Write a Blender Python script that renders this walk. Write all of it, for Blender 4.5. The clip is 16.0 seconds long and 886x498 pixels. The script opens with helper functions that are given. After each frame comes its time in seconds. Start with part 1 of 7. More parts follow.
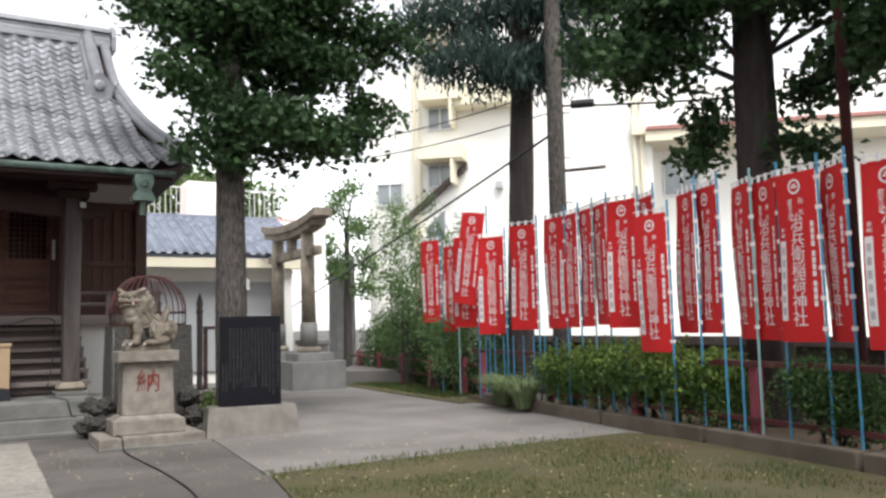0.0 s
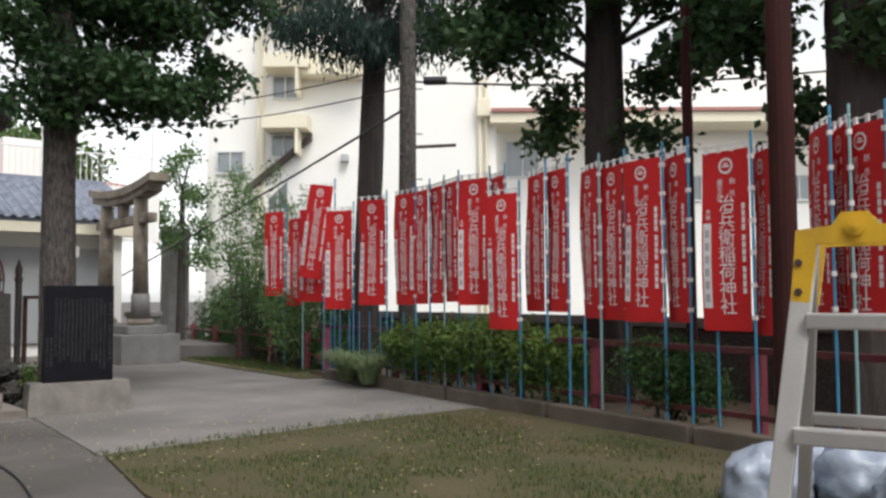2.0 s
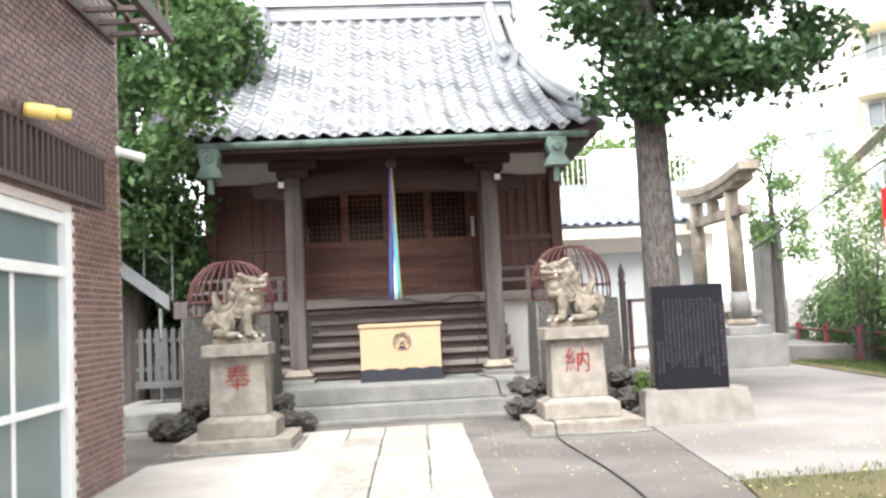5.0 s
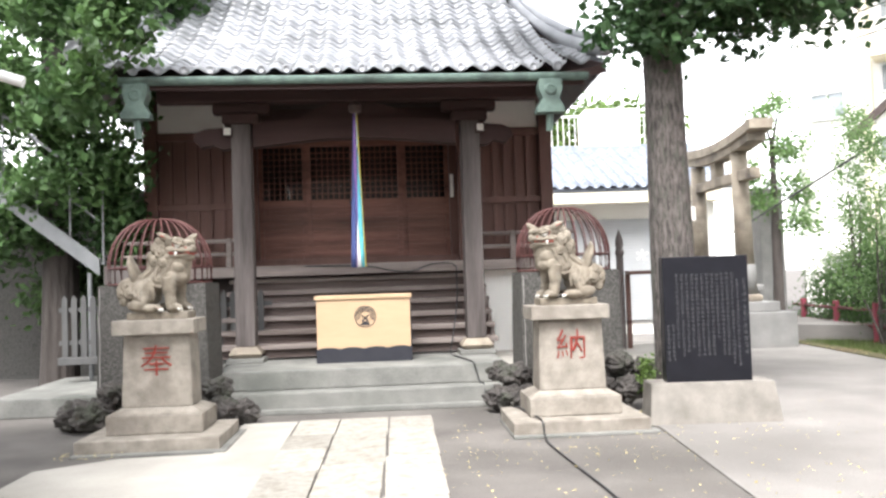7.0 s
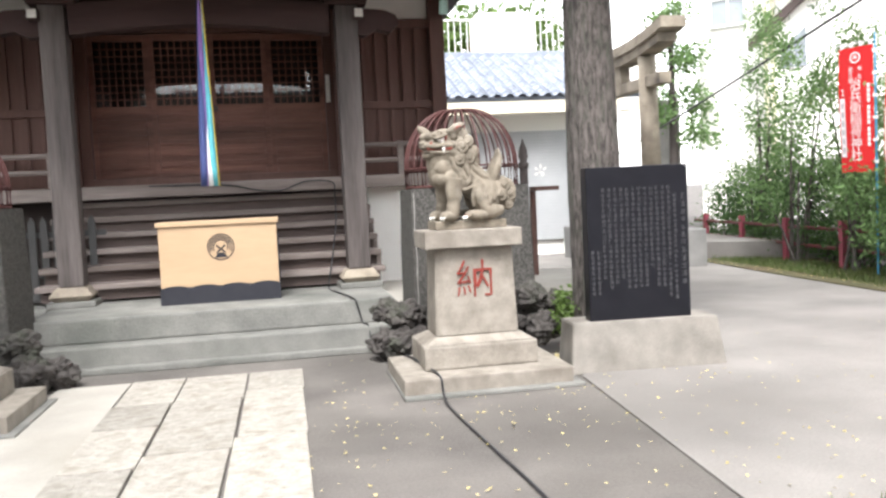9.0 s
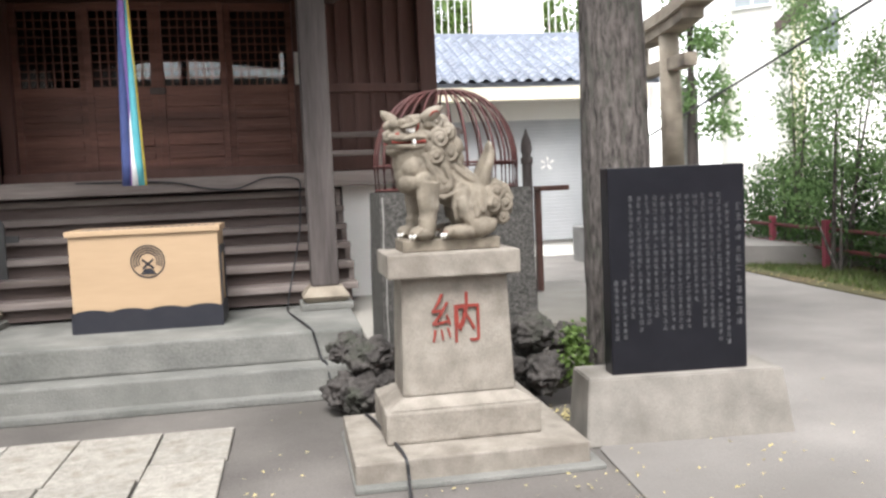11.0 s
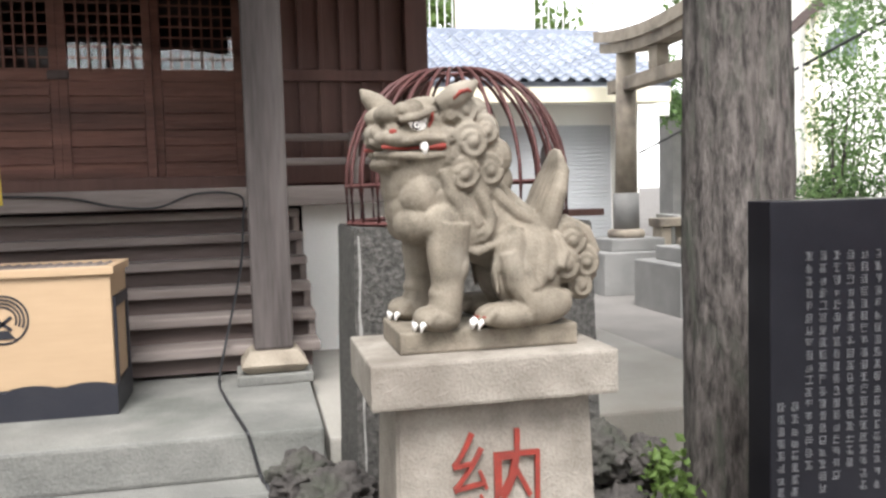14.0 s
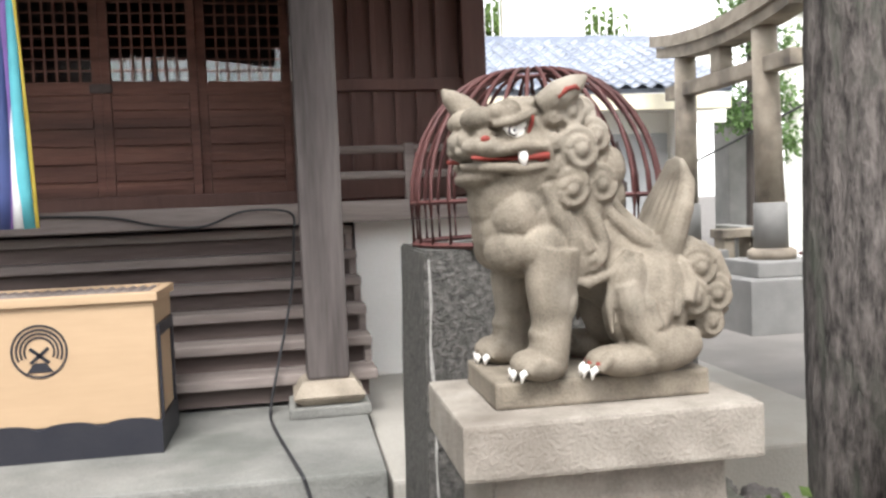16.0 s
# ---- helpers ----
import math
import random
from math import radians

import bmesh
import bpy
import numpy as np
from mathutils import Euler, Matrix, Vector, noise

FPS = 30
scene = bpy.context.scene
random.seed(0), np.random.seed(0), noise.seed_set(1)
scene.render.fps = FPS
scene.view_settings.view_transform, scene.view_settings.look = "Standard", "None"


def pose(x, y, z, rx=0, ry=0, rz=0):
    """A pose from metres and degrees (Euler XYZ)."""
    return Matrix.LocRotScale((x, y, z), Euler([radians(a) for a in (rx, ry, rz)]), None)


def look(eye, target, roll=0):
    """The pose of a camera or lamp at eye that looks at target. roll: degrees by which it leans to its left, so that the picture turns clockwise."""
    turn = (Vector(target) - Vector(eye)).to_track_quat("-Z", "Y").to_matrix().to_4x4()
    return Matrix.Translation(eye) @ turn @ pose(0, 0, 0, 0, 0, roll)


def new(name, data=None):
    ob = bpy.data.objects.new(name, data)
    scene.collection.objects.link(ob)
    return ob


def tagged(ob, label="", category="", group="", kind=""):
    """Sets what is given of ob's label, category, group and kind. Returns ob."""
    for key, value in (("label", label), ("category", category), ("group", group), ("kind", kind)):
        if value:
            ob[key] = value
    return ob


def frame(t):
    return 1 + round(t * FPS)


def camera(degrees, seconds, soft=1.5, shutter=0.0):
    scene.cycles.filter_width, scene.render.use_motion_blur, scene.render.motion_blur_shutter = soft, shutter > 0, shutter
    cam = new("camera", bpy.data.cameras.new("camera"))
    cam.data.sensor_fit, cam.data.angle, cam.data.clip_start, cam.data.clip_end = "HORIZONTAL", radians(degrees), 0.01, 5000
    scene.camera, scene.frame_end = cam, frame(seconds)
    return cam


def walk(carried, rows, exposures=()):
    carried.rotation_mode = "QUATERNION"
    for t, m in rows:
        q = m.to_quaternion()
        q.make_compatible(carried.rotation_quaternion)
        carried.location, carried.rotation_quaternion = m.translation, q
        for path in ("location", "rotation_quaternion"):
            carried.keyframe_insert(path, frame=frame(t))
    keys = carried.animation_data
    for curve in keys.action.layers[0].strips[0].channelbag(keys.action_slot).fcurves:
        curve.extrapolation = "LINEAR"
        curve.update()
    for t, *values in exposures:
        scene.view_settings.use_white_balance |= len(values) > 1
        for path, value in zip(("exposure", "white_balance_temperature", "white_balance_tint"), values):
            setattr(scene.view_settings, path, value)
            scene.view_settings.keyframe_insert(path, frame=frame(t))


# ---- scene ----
from mathutils.bvhtree import BVHTree

cam = camera(55.3, 16.0, soft=2.6)
PATH = [
    (0, (1.726, 0.3, 1.339), (2.706, 2.034, 1.518), -1.4),
    (0.5, (1.674, 0.434, 1.349), (2.873, 2.029, 1.489), -0.8),
    (1, (1.636, 0.47, 1.35), (2.908, 2.007, 1.478), -0.2),
    (1.5, (1.637, 0.486, 1.35), (2.926, 2.01, 1.481), -0.0),
    (2, (1.655, 0.517, 1.346), (2.951, 2.036, 1.461), -0.3),
    (2.5, (1.685, 0.569, 1.356), (2.951, 2.113, 1.474), -1.2),
    (3, (1.705, 0.672, 1.358), (2.848, 2.307, 1.505), -1.6),
    (3.1, (1.707, 0.696, 1.357), (2.778, 2.379, 1.5), -1.7),
    (3.5, (1.706, 0.875, 1.351), (2.467, 2.719, 1.504), -2.9),
    (4, (1.667, 1.164, 1.355), (2.093, 3.107, 1.563), -3.0),
    (4.5, (1.738, 1.466, 1.337), (1.949, 3.448, 1.501), -3.3),
    (5, (1.84, 1.813, 1.332), (1.93, 3.805, 1.484), -2.9),
    (5.2, (1.898, 1.966, 1.354), (1.96, 3.962, 1.448), -2.7),
    (7.3, (2.1, 3.692, 1.386), (2.24, 5.686, 1.446), -2.0),
    (7.5, (2.131, 3.849, 1.376), (2.291, 5.843, 1.395), -2.2),
    (8, (2.221, 4.276, 1.387), (2.453, 6.263, 1.385), -1.9),
    (8.5, (2.267, 4.714, 1.372), (2.571, 6.69, 1.294), -2.5),
    (9, (2.323, 5.121, 1.373), (2.694, 7.082, 1.244), -2.8),
    (9.2, (2.418, 5.29, 1.386), (2.774, 7.255, 1.283), -2.4),
    (11.3, (2.843, 6.928, 1.471), (3.197, 8.89, 1.315), -2.5),
    (11.5, (2.857, 7.102, 1.465), (3.217, 9.064, 1.321), -2.3),
    (12, (2.899, 7.47, 1.489), (3.262, 9.43, 1.325), -2.4),
    (12.5, (2.962, 7.811, 1.543), (3.282, 9.782, 1.427), -2.9),
    (13, (2.965, 8.167, 1.542), (3.296, 10.136, 1.423), -2.6),
    (13.5, (2.975, 8.471, 1.56), (3.37, 10.427, 1.428), -2.4),
    (14, (3.027, 8.778, 1.575), (3.456, 10.727, 1.437), -1.6),
    (14.5, (2.997, 8.999, 1.581), (3.411, 10.951, 1.44), -0.8),
    (15, (2.952, 9.135, 1.598), (3.386, 11.085, 1.494), -2.0),
    (15.5, (2.969, 9.196, 1.604), (3.398, 11.147, 1.51), -2.3),
    (16, (2.981, 9.216, 1.598), (3.313, 11.186, 1.491), -2.3),
]
EXPOSURES = [(0.0, 1.15), (0.7, 0.88), (1.5, 0.70), (2.5, 0.66), (3.4, 0.58), (4.0, 1.12), (4.5, 1.85), (5.0, 2.55), (7.3, 2.42), (8.0, 2.25), (9.0, 2.25), (11.5, 1.93), (13.0, 1.92), (14.5, 2.05), (15.0, 2.0), (16.0, 2.08)]
walk(cam, [(t, look(eye, target, roll)) for t, eye, target, roll in PATH], EXPOSURES)

# ---- world, sun, exposure ----
world = bpy.data.worlds.new("overcast_sky")
scene.world = world
world.use_nodes = True
wn = world.node_tree
sky = wn.nodes.new("ShaderNodeTexSky")
sky.sky_type = "NISHITA"
sky.sun_disc = False
sky.sun_elevation = radians(55)
sky.sun_rotation = radians(193)
sky.air_density = 1.0
sky.dust_density = 1.0
sky.ozone_density = 0.6
cloud = wn.nodes.new("ShaderNodeHueSaturation")
cloud.inputs["Saturation"].default_value = 0.12
wn.links.new(sky.outputs[0], cloud.inputs["Color"])
wn.links.new(cloud.outputs[0], wn.nodes["Background"].inputs[0])
wn.nodes["Background"].inputs[1].default_value = 0.15
sun = new("sun", bpy.data.lights.new("sun", "SUN"))
sun.data.energy = 1.5
sun.data.angle = radians(25)
sun.data.color = (1.0, 0.985, 0.97)
sun.matrix_world = look((-3.5, -15, 24), (0, 0, 0))

# ---- materials ----


def mat(name, c1, c2=None, rough=0.8, scale=6.0, fine=60.0, bump=0.15, metal=0.0, stretch=(1, 1, 1), stain=None, spread=0.5, random_tint=0.0, spec=0.4):
    """A weathered surface: two colours mixed by coarse and fine noise, an optional third as stains, and relief."""
    m = bpy.data.materials.new(name)
    m.use_nodes = True
    n, l = m.node_tree.nodes, m.node_tree.links
    b = n["Principled BSDF"]
    b.inputs["Roughness"].default_value = rough
    b.inputs["Metallic"].default_value = metal
    b.inputs["Specular IOR Level"].default_value = spec
    c2 = c2 or tuple(v * 0.75 for v in c1)
    geo = n.new("ShaderNodeNewGeometry")
    mp = n.new("ShaderNodeMapping")
    mp.inputs["Scale"].default_value = stretch
    l.new(geo.outputs["Position"], mp.inputs[0])
    n1, n2 = n.new("ShaderNodeTexNoise"), n.new("ShaderNodeTexNoise")
    n1.inputs["Scale"].default_value, n2.inputs["Scale"].default_value = scale, fine
    n1.inputs["Detail"].default_value, n2.inputs["Detail"].default_value = 6, 3
    l.new(mp.outputs[0], n1.inputs[0])
    l.new(mp.outputs[0], n2.inputs[0])
    add = n.new("ShaderNodeMath")
    add.operation = "MULTIPLY_ADD"
    add.inputs[1].default_value = 0.45
    l.new(n2.outputs[0], add.inputs[0])
    l.new(n1.outputs[0], add.inputs[2])
    ramp = n.new("ShaderNodeMapRange")
    ramp.inputs[1].default_value, ramp.inputs[2].default_value = 0.72 - spread * 0.5, 0.72 + spread * 0.5
    l.new(add.outputs[0], ramp.inputs[0])
    mix = n.new("ShaderNodeMix")
    mix.data_type = "RGBA"
    mix.inputs[6].default_value, mix.inputs[7].default_value = (*c1, 1), (*c2, 1)
    l.new(ramp.outputs[0], mix.inputs[0])
    out = mix.outputs[2]
    if stain:
        n3 = n.new("ShaderNodeTexNoise")
        n3.inputs["Scale"].default_value, n3.inputs["Detail"].default_value = scale * 0.35, 8
        l.new(mp.outputs[0], n3.inputs[0])
        r3 = n.new("ShaderNodeMapRange")
        r3.inputs[1].default_value, r3.inputs[2].default_value = 0.52, 0.72
        l.new(n3.outputs[0], r3.inputs[0])
        m3 = n.new("ShaderNodeMix")
        m3.data_type = "RGBA"
        m3.inputs[7].default_value = (*stain, 1)
        l.new(r3.outputs[0], m3.inputs[0])
        l.new(out, m3.inputs[6])
        out = m3.outputs[2]
    if random_tint:
        info = n.new("ShaderNodeObjectInfo")
        rpi = n.new("ShaderNodeMath")
        rpi.operation = "ADD"
        l.new(info.outputs["Random"], rpi.inputs[0])
        l.new(geo.outputs["Random Per Island"], rpi.inputs[1])
        fr = n.new("ShaderNodeMath")
        fr.operation = "FRACT"
        l.new(rpi.outputs[0], fr.inputs[0])
        mr = n.new("ShaderNodeMapRange")
        mr.inputs[3].default_value, mr.inputs[4].default_value = 1 - random_tint, 1 + random_tint
        l.new(fr.outputs[0], mr.inputs[0])
        hs = n.new("ShaderNodeHueSaturation")
        l.new(mr.outputs[0], hs.inputs["Value"])
        l.new(out, hs.inputs["Color"])
        out = hs.outputs[0]
    l.new(out, b.inputs["Base Color"])
    if bump:
        bp = n.new("ShaderNodeBump")
        bp.inputs["Strength"].default_value = bump
        bp.inputs["Distance"].default_value = 0.02
        l.new(add.outputs[0], bp.inputs["Height"])
        l.new(bp.outputs[0], b.inputs["Normal"])
    return m


def leaf_mat(name, c1, c2, trans=0.35):
    m = mat(name, c1, c2, rough=0.55, scale=0.9, fine=9, bump=0, random_tint=0.35, spec=0.3)
    n, l = m.node_tree.nodes, m.node_tree.links
    b = n["Principled BSDF"]
    t = n.new("ShaderNodeBsdfTranslucent")
    mx = n.new("ShaderNodeMixShader")
    mx.inputs[0].default_value = trans
    l.new(b.inputs["Base Color"].links[0].from_socket, t.inputs[0])
    l.new(b.outputs[0], mx.inputs[1])
    l.new(t.outputs[0], mx.inputs[2])
    l.new(mx.outputs[0], n["Material Output"].inputs[0])
    return m


def glass_mat(name, tint, rough=0.05, alpha=0.6):
    m = bpy.data.materials.new(name)
    m.use_nodes = True
    n, l = m.node_tree.nodes, m.node_tree.links
    b = n["Principled BSDF"]
    b.inputs["Base Color"].default_value = (*tint, 1)
    b.inputs["Roughness"].default_value = rough
    b.inputs["Transmission Weight"].default_value = alpha
    b.inputs["IOR"].default_value = 1.45
    return m


